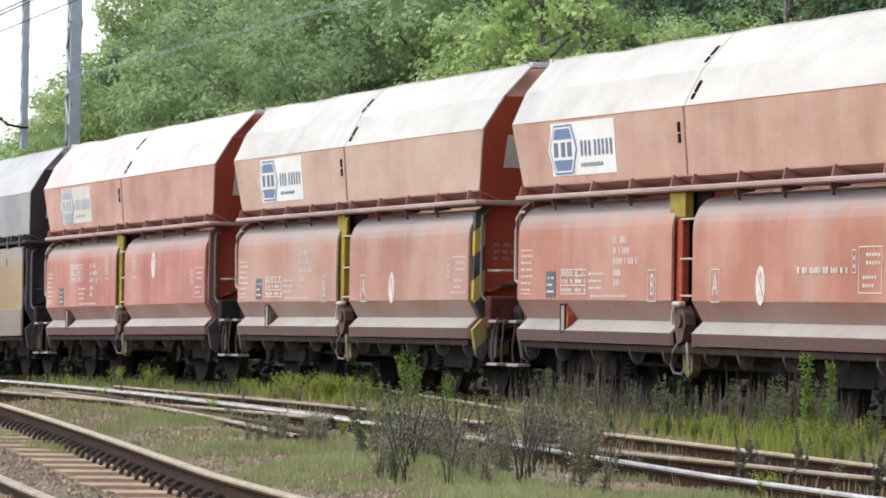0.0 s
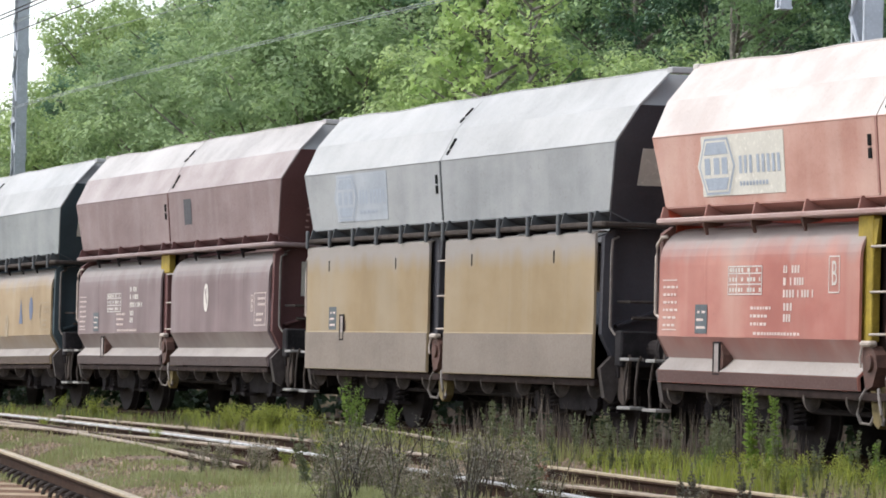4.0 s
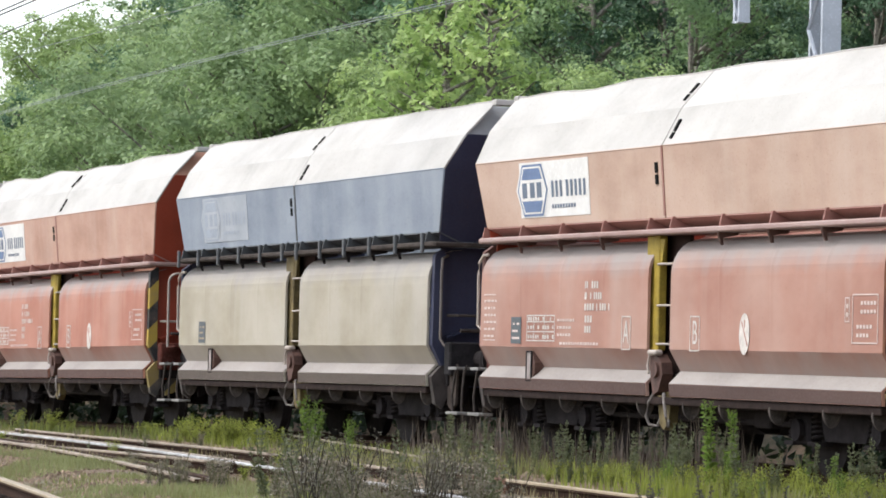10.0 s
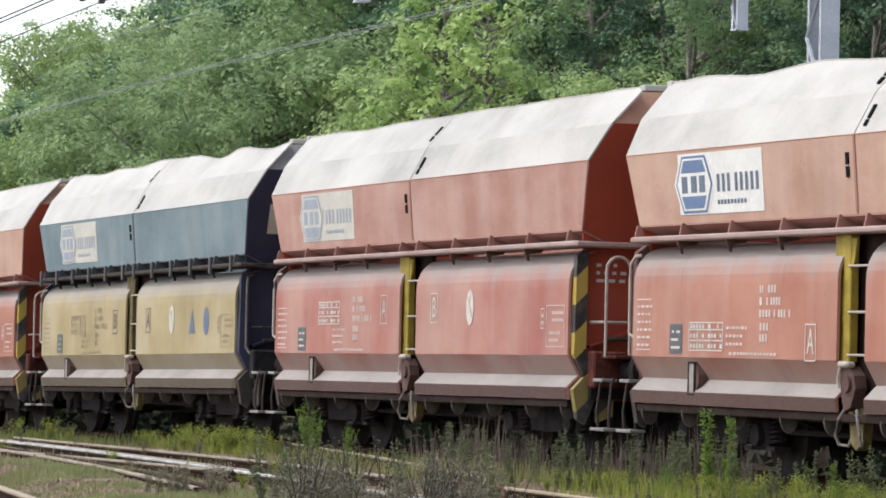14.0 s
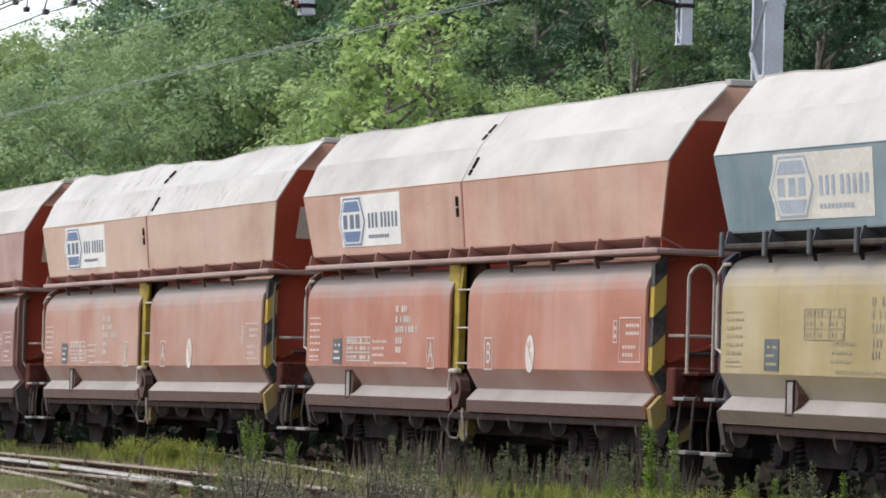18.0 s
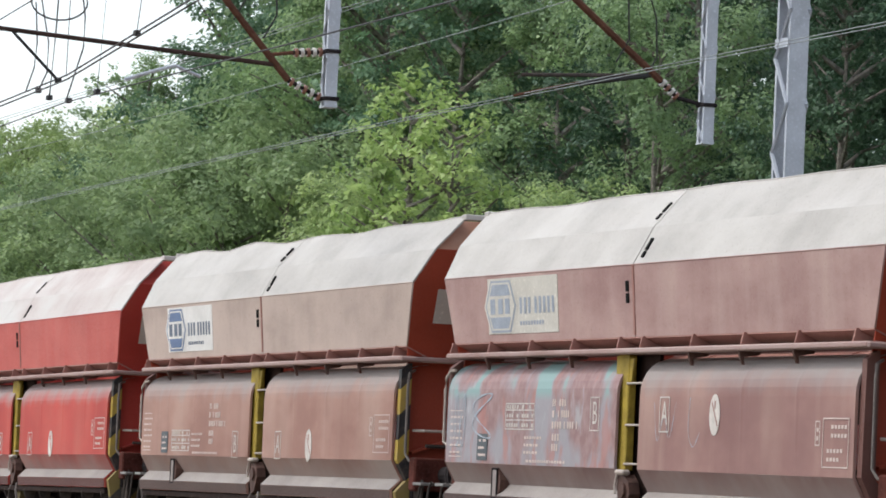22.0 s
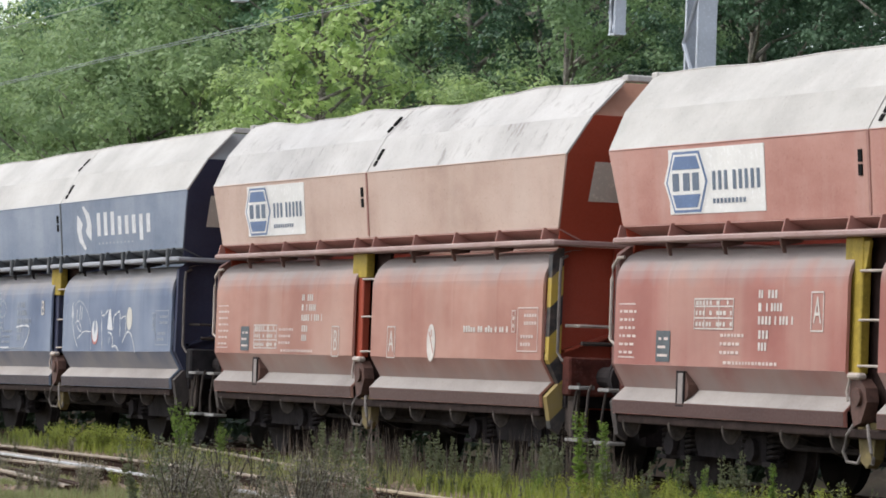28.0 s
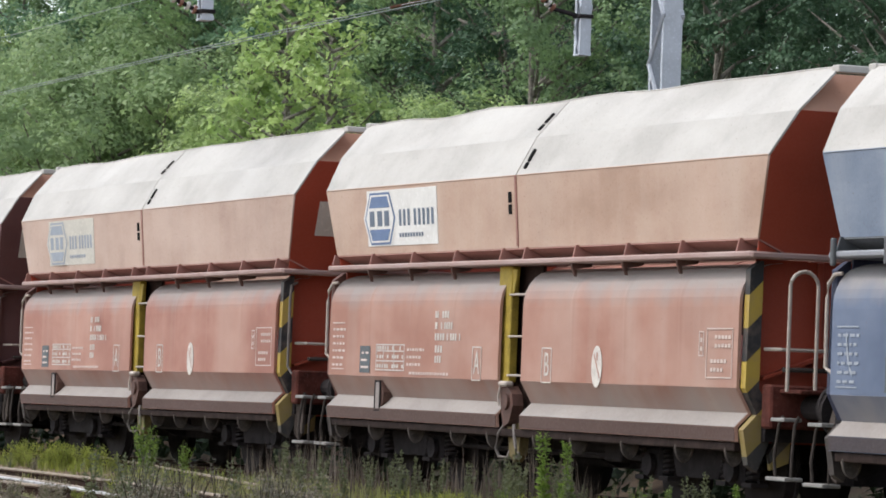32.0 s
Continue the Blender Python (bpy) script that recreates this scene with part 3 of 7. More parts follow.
def bogie(w, x):
    """A two-axle bogie with cast side frames, axle boxes and springs."""
    def frame_mesh():
        s = Shape()
        for sd in (-1, 1):
            y0, y1 = (sd * 1.02 - 0.05, sd * 1.02 + 0.05)
            s.prism([(-1.35, 0.62), (-0.6, 0.66), (-0.45, 0.36), (0.45, 0.36), (0.6, 0.66), (1.35, 0.62), (1.35, 0.78), (0.5, 0.84), (-0.5, 0.84), (-1.35, 0.78)], 1, y0, y1)
        s.box(-0.22, 0.22, -1.0, 1.0, 0.42, 0.78, 0.03)
        return s.mesh("bogie frame")
    b = part("bogie", once("bogie", frame_mesh), M_UNDER, w, "dark grimy two-axle bogie", m=pose(x, 0, 0))
    def wheelset():
        s = Shape()
        for sd in (-1, 1):
            s.disc((0, sd * 0.75, 0), (0, 1, 0), 0.46, 0.12, 28)
            s.disc((0, sd * 0.70, 0), (0, 1, 0), 0.49, 0.03, 28)
            s.disc((0, sd * 0.82, 0), (0, 1, 0), 0.13, 0.06, 14)
        s.tube([(0, -1.0, 0), (0, 1.0, 0)], 0.08, 10)
        return s.mesh("wheelset")
    def box_mesh(sd):
        s = Shape()
        s.box(-0.17, 0.17, sd * 1.02 - 0.1, sd * 1.02 + 0.12, 0.32, 0.62, 0.03)
        s.disc((0, sd * 1.16, 0.46), (0, 1, 0), 0.11, 0.05, 14)
        return s.mesh("axle box")
    def spring(sd):
        s = Shape()
        for dx in (0.0,):
            pts = [(dx + 0.075 * math.cos(a), sd * 1.04 + 0.075 * math.sin(a), 0.36 + 0.3 * a / (6 * math.tau)) for a in [i * math.tau / 8 for i in range(49)]]
            s.tube(pts, 0.017, 5)
            s.box(dx - 0.1, dx + 0.1, sd * 1.04 - 0.09, sd * 1.04 + 0.09, 0.31, 0.352)
        return s.mesh("spring")
    for dx in (-0.9, 0.9):
        ws = part("wheelset", once("wheelset", wheelset), M_WHEEL, b, m=pose(dx, 0, 0.46))
        WHEELSETS.append((ws, dx))
        for sd in (-1, 1):
            part("axle_box", once(("axle", sd), lambda: box_mesh(sd)), M_UNDER, b, m=pose(dx, 0, 0))
            for k in ((-0.27, 0.27) if sd < 0 else ()):
                part("spring", once(("spring", sd), lambda: spring(sd)), M_WHEEL, b, m=pose(dx + k, 0, 0))


def wagon(n, spec):
    rnd = random.Random(100 + n)
    w = thing("hopper_wagon", spec["label"], "freight wagon", "wagons of the freight train")
    body, door, roof, end = spec["hood"], spec["door"], spec["roof"], spec["end"]
    trim = spec.get("trim", M_TRIM)
    flat = spec.get("flat", False)
    # hood
    for side in (-1, 1):
        for h in (-1, 1):
            part("hood_side", hood_band(2.58, Z_EAVE, side, h, 0.004, "hood_side"), body, w)
            part("hood_slope", hood_band(Z_EAVE, Z_KNEE, side, h, 0.025, "hood_slope"), spec.get("slope", roof), w, "dust-bleached sloping hood plate")
            part("hood_top", hood_band(Z_KNEE, Z_RIM, side, h, 0.04, "hood_top", spec.get("bent", 0.02)), roof, w, "dust-bleached upper hood plate")
        if side < 0:
            for h in (-1, 1):
                ends = (-E_EAVE + 0.02, SEAM - 0.02) if h < 0 else (SEAM + 0.02, E_EAVE - 0.02)
                part("eave_seam", once(("eave", h), lambda: Shape().tube([(ends[0], -W_EAVE, Z_EAVE), (ends[1], -W_EAVE, Z_EAVE)], 0.007, 5).mesh("eave")), body, w)
        def under():
            s = Shape()
            s.slab([(5.42, side * 1.0, 2.42), (-5.42, side * 1.0, 2.42), (-5.43, side * 1.375, 2.58), (5.43, side * 1.375, 2.58)][::-side], 0.015)
            return s.mesh("under")
        part("hood_shoulder", once(("under", side), under), trim, w)
        def beam():
            return Shape().box(-5.47, 5.47, min(side * 1.27, side * 1.47), max(side * 1.27, side * 1.47), 2.40, 2.46, 0.015).mesh("beam")
        part("ledge_beam", once(("beam", side), beam), spec.get("ledge", M_LEDGE), w)
        def rim():
            return Shape().tube([(x, side * W_RIM, Z_RIM + crest(x, spec.get("bent", 0.02))) for x in np.linspace(-5.9, 5.9, 30)], 0.01, 6).mesh("rim")
        part("rim_bar", once(("rim", side, spec.get("bent", 0.02)), rim), roof, w)
        def gusset():
            s = Shape()
            s.prism([(side * 1.0, 2.44), (side * 1.44, 2.46), (side * 1.41, 2.585), (side * 1.36, 2.585)], 0, -0.012, 0.012)
            return s.mesh("gusset")
        def pin():
            s = Shape()
            s.box(-0.03, 0.03, min(side * 1.46, side * 1.5), max(side * 1.46, side * 1.5), 2.33, 2.57, 0.01)
            return s.mesh("pin")
        def bracket():
            s = Shape()
            s.prism([(side * 1.22, 2.40), (side * 1.455, 2.40), (side * 1.45, 2.36), (side * 1.415, 2.27), (side * 1.39, 2.27), (side * 1.40, 2.34), (side * 1.24, 2.37)], 0, -0.014, 0.014)
            return s.mesh("bracket")
        for x in RIBS_PINNED if spec.get("pins") else RIBS:
            part("gusset", once(("gusset", side), gusset), trim, w, m=pose(x, 0, 0))
            if spec.get("pins") and side < 0:
                part("ledge_pin", once(("pin", side), pin), P_ENDTRIM, w, m=pose(x + 0.02, 0, 0))
            if side < 0 and abs(x) < 5.0 and abs(x) > 0.5:
                part("door_bracket", once(("bracket", side), bracket), M_UNDER if spec.get("dark") else M_LATCH, w, m=pose(x, 0, 0))
        # doors
        for x0, x1 in DOORS:
            part("side_door", door_mesh(side, x0, x1, flat), door, w)
            if not flat:
                def toe():
                    s = Shape()
                    s.slab([(x0 + 0.01, side * 1.304, 0.994), (x0 + 0.01, side * 1.434, 0.864), (x1 - 0.01, side * 1.434, 0.864), (x1 - 0.01, side * 1.304, 0.994)][::-side], 0.004)
                    return s.mesh("toe")
                part("door_toe", once(("toe", side, x0), toe), spec.get("toe", M_TOE), w, "pale dusty toe of the door")
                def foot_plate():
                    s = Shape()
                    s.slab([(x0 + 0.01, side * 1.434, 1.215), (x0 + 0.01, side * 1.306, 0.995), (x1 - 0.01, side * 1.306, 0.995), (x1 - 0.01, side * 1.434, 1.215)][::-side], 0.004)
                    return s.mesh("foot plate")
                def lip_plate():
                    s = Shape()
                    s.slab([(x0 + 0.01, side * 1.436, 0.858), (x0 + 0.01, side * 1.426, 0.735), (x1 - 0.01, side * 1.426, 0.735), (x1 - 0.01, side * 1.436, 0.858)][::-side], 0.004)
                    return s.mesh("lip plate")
                part("door_lip", once(("lipp", side, x0), lip_plate), spec["lip"], w, "dark lower lip of the door")
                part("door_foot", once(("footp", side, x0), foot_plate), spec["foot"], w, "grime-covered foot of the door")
            else:
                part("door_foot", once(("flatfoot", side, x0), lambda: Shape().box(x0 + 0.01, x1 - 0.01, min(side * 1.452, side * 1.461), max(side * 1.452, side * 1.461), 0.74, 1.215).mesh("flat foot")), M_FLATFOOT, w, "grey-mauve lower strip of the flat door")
                for dx in (0.95, 3.72) if side < 0 else ():
                    part("door_slot", once(("dslot", x0, dx), lambda: Shape().box(x0 + dx, x0 + dx + 0.035, -1.454, -1.4485, 2.02, 2.16).mesh("door slot")), M_BLACK, w)
        def sill():
            s = Shape()
            s.box(-5.36, 5.14, min(side * 1.25, side * 1.40), max(side * 1.25, side * 1.40), 0.64, 0.72, 0.01)
            return s.mesh("sill")
        part("sill_beam", once(("sill", side), sill), M_SILL, w)
        def roller():
            s = Shape()
            n_ = 12
            arc = [(side * (1.31 + 0.09 * math.cos(math.pi + k * math.pi / n_)), 0.67 + 0.16 * math.sin(math.pi + k * math.pi / n_)) for k in range(n_ + 1)]
            s.prism(arc, 0, -0.02, 0.02)
            s.tube([(0.022, y, z) for y, z in arc], 0.012, 5)
            return s.mesh("roller")
        for x in (-5.22, -4.15, -2.95, -1.72, -0.72, 0.5, 1.43, 2.65, 3.88, 4.95):
            part("hinge_lug", once(("roller", side), roller), M_HINGE, w, m=pose(x, 0, 0))
        # middle post between the doors, with rungs and latch
        def post():
            s = Shape()
            s.box(-0.6, -0.26, min(side * 1.28, side * 1.37), max(side * 1.28, side * 1.37), 1.2, 2.4, 0.01)
            s.prism([(-0.26, 2.36), (-0.26, 2.06), (-0.21, 2.14), (-0.15, 2.36)], 1, min(side * 1.33, side * 1.36), max(side * 1.33, side * 1.36))
            return s.mesh("post")
        part("middle_post", once(("post", side), post), spec.get("post", M_YELLOW), w, "dirty yellow middle post")
        # a dark plate stands in for the shade in the gap
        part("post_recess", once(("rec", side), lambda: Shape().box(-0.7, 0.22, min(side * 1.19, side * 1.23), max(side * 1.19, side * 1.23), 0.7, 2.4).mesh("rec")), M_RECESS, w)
        def rung():
            return Shape().tube([(-0.3, side * 1.365, 0), (-0.22, side * 1.39, 0), (0.21, side * 1.40, 0)], 0.013, 6).mesh("rung")
        for z in (2.1, 1.67, 1.27):
            part("rung", once(("rung", side), rung), M_PIPE, w, m=pose(0, 0, z))
        def latch():
            s = Shape()
            s.prism([(-0.32, 1.14), (-0.16, 1.16), (-0.04, 1.08), (0.0, 0.96), (-0.1, 0.78), (-0.24, 0.74), (-0.3, 0.88), (-0.33, 1.02)], 1, min(side * 1.3, side * 1.42), max(side * 1.3, side * 1.42))
            s.disc((-0.16, side * 1.43, 1.0), (0, 1, 0), 0.08, 0.04, 12)
            return s.mesh("latch")
        l = part("door_latch", once(("latch", side), latch), spec.get("latch", M_LATCH), w)
        def tip():
            s = Shape()
            s.box(-0.34, -0.12, min(side * 1.36, side * 1.46), max(side * 1.36, side * 1.46), 1.15, 1.21, 0.02)
            s.tube([(-0.3, side * 1.44, 1.16), (-0.33, side * 1.45, 1.04), (-0.3, side * 1.45, 0.96)], 0.014, 6)
            return s.mesh("tip")
        part("latch_tip", once(("tip", side), tip), M_PIPE, l)
        def foot():
            s = Shape()
            s.prism([(-0.36, 0.78), (0.02, 0.78), (-0.04, 0.46), (-0.16, 0.38), (-0.28, 0.44)], 1, min(side * 1.22, side * 1.32), max(side * 1.22, side * 1.32))
            return s.mesh("foot")
        part("post_foot", once(("foot", side), foot), M_FOOT, w)
        for cx, lean in ((-0.38, -1), (0.04, 1)):
            part("foot_loop", once(("loop", side, lean), lambda: Shape().tube([(-0.08 * lean, side * 1.38, 0.76), (0.0, side * 1.41, 0.66), (0.06 * lean, side * 1.41, 0.52), (0.03 * lean, side * 1.38, 0.43), (-0.07 * lean, side * 1.33, 0.42), (-0.1 * lean, side * 1.3, 0.52)], 0.017, 6).mesh("loop")), M_LOOP, w, m=pose(cx, 0, 0))
    # the small guard box near the far end of the side
    def guard():
        s = Shape()
        for a in (-3.93, -3.78):
            s.box(a, a + 0.025, -1.435, -1.34, 0.84, 1.16)
        s.box(-3.93, -3.755, -1.435, -1.34, 1.15, 1.17)
        s.box(-3.93, -3.755, -1.435, -1.34, 0.83, 0.85)
        return s.mesh("guard")
    g = part("guard_box", once("guard", guard), M_UNDER, w, "dark guard box on the door's foot", m=pose(0.0, -0.03, 0.28) if flat else pose(0, 0, 0))
    part("guard_core", once("gcore", lambda: Shape().box(-3.905, -3.78, -1.43, -1.32, 0.85, 1.15).mesh("core")), M_GUARD, g)
    def wedge():
        return Shape().prism([(-3.755, 1.16), (-3.68, 1.04), (-3.69, 0.93), (-3.755, 0.87)], 1, -1.42, -1.30).mesh("wedge")
    # the wedge takes the dark latch paint, for the shade it stands in
    part("guard_wedge", once("wedge", wedge), M_LATCH if not spec.get("wedge") else end, g)
    # seam and slots of the hood
    part("hood_seam", once("seam", lambda: Shape().slab([(SEAM - 0.022, -half_width(2.6) - 0.01, 2.6), (SEAM + 0.022, -half_width(2.6) - 0.01, 2.6), (SEAM + 0.022, -half_width(Z_EAVE) - 0.01, Z_EAVE), (SEAM - 0.022, -half_width(Z_EAVE) - 0.01, Z_EAVE)], 0.02).mesh("seam", outward=False)), trim, w)
    def slot(k):
        s = Shape()
        found = []
        for z0, z1, x0, x1 in ((2.93, 3.03, -0.305, -0.235), (3.05, 3.16, -0.305, -0.235)):
            q = [(x0, -half_width(z0) - 0.012, z0), (x1, -half_width(z0) - 0.012, z0), (x1, -half_width(z1) - 0.012, z1), (x0, -half_width(z1) - 0.012, z1)]
            found.append(q)
        for z0, z1, x0 in ((3.40, 3.46, 0.03), (3.475, 3.60, 0.03), (3.82, 3.88, -0.24), (3.90, 4.0, -0.24)):
            q = [(x0, -half_width(z0) - 0.02, z0), (x0 + 0.055, -half_width(z0) - 0.02, z0), (x0 + 0.055, -half_width(z1) - 0.02, z1), (x0, -half_width(z1) - 0.02, z1)]
            found.append(q)
        return s.slab(found[k], 0.02).mesh("slot", outward=False)
    for k in range(6):
        part("slot", once(("slot", k), lambda: slot(k)), M_BLACK, w)
    # ends
    for e in (-1, 1):
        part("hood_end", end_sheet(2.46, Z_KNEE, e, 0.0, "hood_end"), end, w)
        def end_top():
            q = [(e * (E_KNEE - 0.01), -W_KNEE + 0.02, Z_KNEE), (e * (E_KNEE - 0.01), W_KNEE - 0.02, Z_KNEE), (e * 5.62, W_RIM - 0.02, Z_RIM - 0.04), (e * 5.62, -W_RIM + 0.02, Z_RIM - 0.04)]
            return Shape().slab(q if e > 0 else [q[1], q[0], q[3], q[2]], 0.02).mesh("end top", outward=False)
        part("hood_end_top", once(("endtop", e), end_top), spec.get("endtop", end), w, "lighter inclined top plate of the end")
        def lip():
            return Shape().box(min(e * 5.82, e * 5.96), max(e * 5.82, e * 5.96), -W_RIM - 0.03, W_RIM + 0.03, Z_RIM - 0.05, Z_RIM + 0.02, 0.01).mesh("lip")
        part("rim_end", once(("lip", e), lip), roof, w)
        def cross():
            return Shape().box(min(e * 5.36, e * 5.50), max(e * 5.36, e * 5.50), -1.46, 1.46, 2.395, 2.455, 0.015).mesh("cross")
        part("end_ledge", once(("cross", e), cross), spec.get("ledge", M_LEDGE), w)
        def wall():
            s = Shape()
            s.box(LOWER + min(e * 5.28, e * 5.31), LOWER + max(e * 5.28, e * 5.31), -1.26, 1.26, 0.72, 2.40)
            return s.mesh("wall")
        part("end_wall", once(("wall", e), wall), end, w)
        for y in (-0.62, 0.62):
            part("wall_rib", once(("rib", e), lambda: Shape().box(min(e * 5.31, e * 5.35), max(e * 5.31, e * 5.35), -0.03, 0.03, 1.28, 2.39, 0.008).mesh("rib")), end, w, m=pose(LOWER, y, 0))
        for sd in (-1, 1):
            def corner():
                s = Shape()
                s.prism([(sd * 1.27, 2.38), (sd * 1.38, 2.30), (sd * 1.395, 1.22), (sd * 1.27, 0.98), (sd * 1.10, 0.98), (sd * 1.255, 1.22), (sd * 1.25, 2.38)], 0, min(e * 5.34, e * 5.44), max(e * 5.34, e * 5.44))
                return s.mesh("corner")
            part("corner_post", once(("corner", e, sd), corner), M_HAZARD if spec.get("hazard") and e > 0 else spec.get("corner", M_CORNER), w, m=pose(LOWER, 0, 0), label=
                 "corner post with black and yellow warning stripes" if spec.get("hazard") and e > 0 else "")
            def corner_foot():
                s = Shape()
                s.prism([(sd * 1.27, 0.978), (sd * 1.40, 0.84), (sd * 1.34, 0.52), (sd * 1.25, 0.46), (sd * 1.14, 0.72), (sd * 1.10, 0.978)], 0, min(e * 5.34, e * 5.44), max(e * 5.34, e * 5.44))
                return s.mesh("corner foot")
            part("corner_foot", once(("cfoot", e, sd), corner_foot), M_HAZARD_DIRTY if spec.get("hazard") and e > 0 else M_CORNER_FOOT, w, "grimy bent foot of the corner post", pose(LOWER, 0, 0))
            def skirt():
                s = Shape()
                s.prism([(sd * 1.12, 0.62), (sd * 0.98, 0.92), (sd * 0.90, 0.90), (sd * 0.92, 0.55), (sd * 1.10, 0.48)], 0, min(e * 5.36, e * 5.42), max(e * 5.36, e * 5.42))
                return s.mesh("skirt")
            part("end_foot", once(("skirt", e, sd), skirt), M_HAZARD_DIRTY if spec.get("hazard") and e > 0 else M_UNDER, w, m=pose(LOWER, 0, 0))
            def buffer():
                s = Shape()
                s.tube([(e * 5.6, sd * 0.875, 1.06), (e * 5.98, sd * 0.875, 1.06)], 0.11, 14)
                s.tube([(e * 5.98, sd * 0.875, 1.06), (e * 6.2, sd * 0.875, 1.06)], 0.075, 12)
                s.disc((e * 6.215, sd * 0.875, 1.06), (1, 0, 0), 0.24, 0.05, 20)
                return s.mesh("buffer", smooth=False)
            part("buffer", once(("buffer", e, sd), buffer), M_WHEEL, w, "dark steel buffer")
            def step():
                s = Shape()
                for x in (5.72, 6.03):
                    s.tube([(e * x, sd * 1.2, 0.98), (e * x, sd * 1.24, 0.9), (e * (x + (0.02 if x > 5.9 else -0.02)), sd * 1.27, 0.62), (e * x, sd * 1.26, 0.42)], 0.016, 7)
                return s.mesh("step")
            st = part("shunter_step", once(("step", e, sd), step), M_LUG, w, "bent grey rods of the shunter's step")
            for z, x0, x1 in ((0.40, 5.68, 6.07), (0.93, 5.74, 6.01)):
                part("tread", once(("tread", e, sd, z), lambda: Shape().box(min(e * x0, e * x1), max(e * x0, e * x1), sd * 1.24 - 0.1, sd * 1.24 + 0.08, z, z + 0.035, 0.006).mesh("tread")), M_TREAD, st, "pale worn step tread")
        part("head_stock", once(("head", e), lambda: Shape().box(min(e * 5.42, e * 5.62), max(e * 5.42, e * 5.62), -1.28, 1.28, 0.86, 1.26, 0.02).mesh("head")), spec.get("stock", M_STOCK), w)
        part("coupling_hook", once(("hook", e), lambda: Shape().box(min(e * 5.62, e * 6.0), max(e * 5.62, e * 6.0), -0.05, 0.05, 0.98, 1.1, 0.02).tube([(e * 5.95, 0, 1.08), (e * 6.1, 0, 1.0), (e * 6.05, 0, 0.82), (e * 6.2, 0, 0.7)], 0.03, 7).mesh("hook")), M_UNDER, w)
        def bar():
            s = Shape()
            s.tube([(e * 5.30, -1.2, 1.58), (e * 5.46, -1.12, 1.58), (e * 5.46, 1.12, 1.58), (e * 5.30, 1.2, 1.58)], 0.019, 6)
            return s.mesh("bar")
        part("grab_bar", once(("gbar", e), bar), M_PIPE if not spec.get("dark") else M_LUG, w)
        def pipe():
            s = Shape()
            s.tube([(e * 5.28, -1.2, 2.3), (e * 5.36, -1.3, 2.26), (e * 5.36, -1.31, 2.1), (e * 5.36, -1.31, 1.3), (e * 5.42, -1.28, 1.22), (e * 5.56, -1.2, 1.2)], 0.017, 7)
            return s.mesh("pipe")
        part("coupling_bar", once(("cbar", e), lambda: Shape().tube([(e * 5.48, -1.1, 1.4), (e * 5.48, 1.1, 1.4)], 0.025, 6).mesh("bar")), M_LUG, w)
        if not spec.get("hoop"):
            def apron(sd):
                return Shape().prism([(LOWER + e * 5.44, 1.24), (LOWER + e * 5.66, 1.16), (LOWER + e * 5.78, 0.92), (LOWER + e * 5.74, 0.52), (LOWER + e * 5.6, 0.44), (LOWER + e * 5.46, 0.52)], 1, sd * 1.18 - 0.015, sd * 1.18 + 0.015).mesh("apron")
            for sd in (-1, 1):
                part("end_apron", once(("apron", e, sd), lambda: apron(sd)), M_APRON, w, "brown-grey grimy plate at the wagon's end")
        if not (spec.get("hoop") and e > 0):
            part("air_pipe", once(("pipe", e), pipe), M_LOOP, w)
    # brake platform at the rear, handrails
    part("end_platform", once("platform", lambda: Shape().box(-6.0, -5.62, -1.2, 1.2, 1.22, 1.26, 0.01).mesh("platform")), spec.get("stock", M_STOCK), w)
    def hoop(flip):
        s = Shape()
        ya, yb = (-1.26, -0.98) if not flip else (0.98, 1.26)
        r, ym = (yb - ya) / 2, (ya + yb) / 2
        arc = [(5.89, ym - r * math.cos(a), 2.14 + r * math.sin(a)) for a in [k * math.pi / 8 for k in range(9)]]
        s.tube([(5.89, ya, 1.2)] + arc + [(5.89, yb, 1.2)], 0.018, 8)
        return s.mesh("hoop")
    if spec.get("hoop"):
        for flip in (False, True):
            part("hooped_handrail", once(("hoop", flip), lambda: hoop(flip)), M_PIPE, w, "pale hooped handrail")
        part("front_platform", once("fplat", lambda: Shape().box(5.62, 6.04, -1.2, 1.2, 1.18, 1.22, 0.01).mesh("platform")), spec.get("stock", M_STOCK), w)
    def bent():
        s = Shape()
        s.tube([(-5.40, -1.36, 2.27), (-5.47, -1.40, 2.26), (-5.54, -1.42, 2.18), (-5.56, -1.42, 2.05), (-5.55, -1.42, 1.45), (-5.44, -1.40, 1.40)], 0.019, 7)
        return s.mesh("bent")
    part("bent_handrail", once("bent", bent), M_PIPE, w)
    if spec.get("tile", 1):
        def tile():
            z0, z1 = 2.86, 3.26
            q = [(half_length(z0) + 0.006, 0.1, z0), (half_length(z0) + 0.006, 0.72, z0), (half_length(z1) + 0.006, 0.72, z1), (half_length(z1) + 0.006, 0.1, z1)]
            q = [(x, y - 1.2, z) for x, y, z in q]
            return Shape().slab(q, 0.004).mesh("tile", outward=False)
        part("end_plate", once("tile", tile), M_LOGO_PALE, w, "pale plate on the hood's end")
    # underframe
    def under_frame():
        s = Shape()
        for y in (-0.55, 0.55):
            s.box(-5.4, 5.4, y - 0.08, y + 0.08, 0.80, 1.04)
        for x in (-5.3, -2.4, 0.0, 2.4, 5.3):
            s.box(x - 0.1, x + 0.1, -1.22, 1.22, 0.74, 0.94)
        return s.mesh("underframe")
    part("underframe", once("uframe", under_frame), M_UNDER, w)
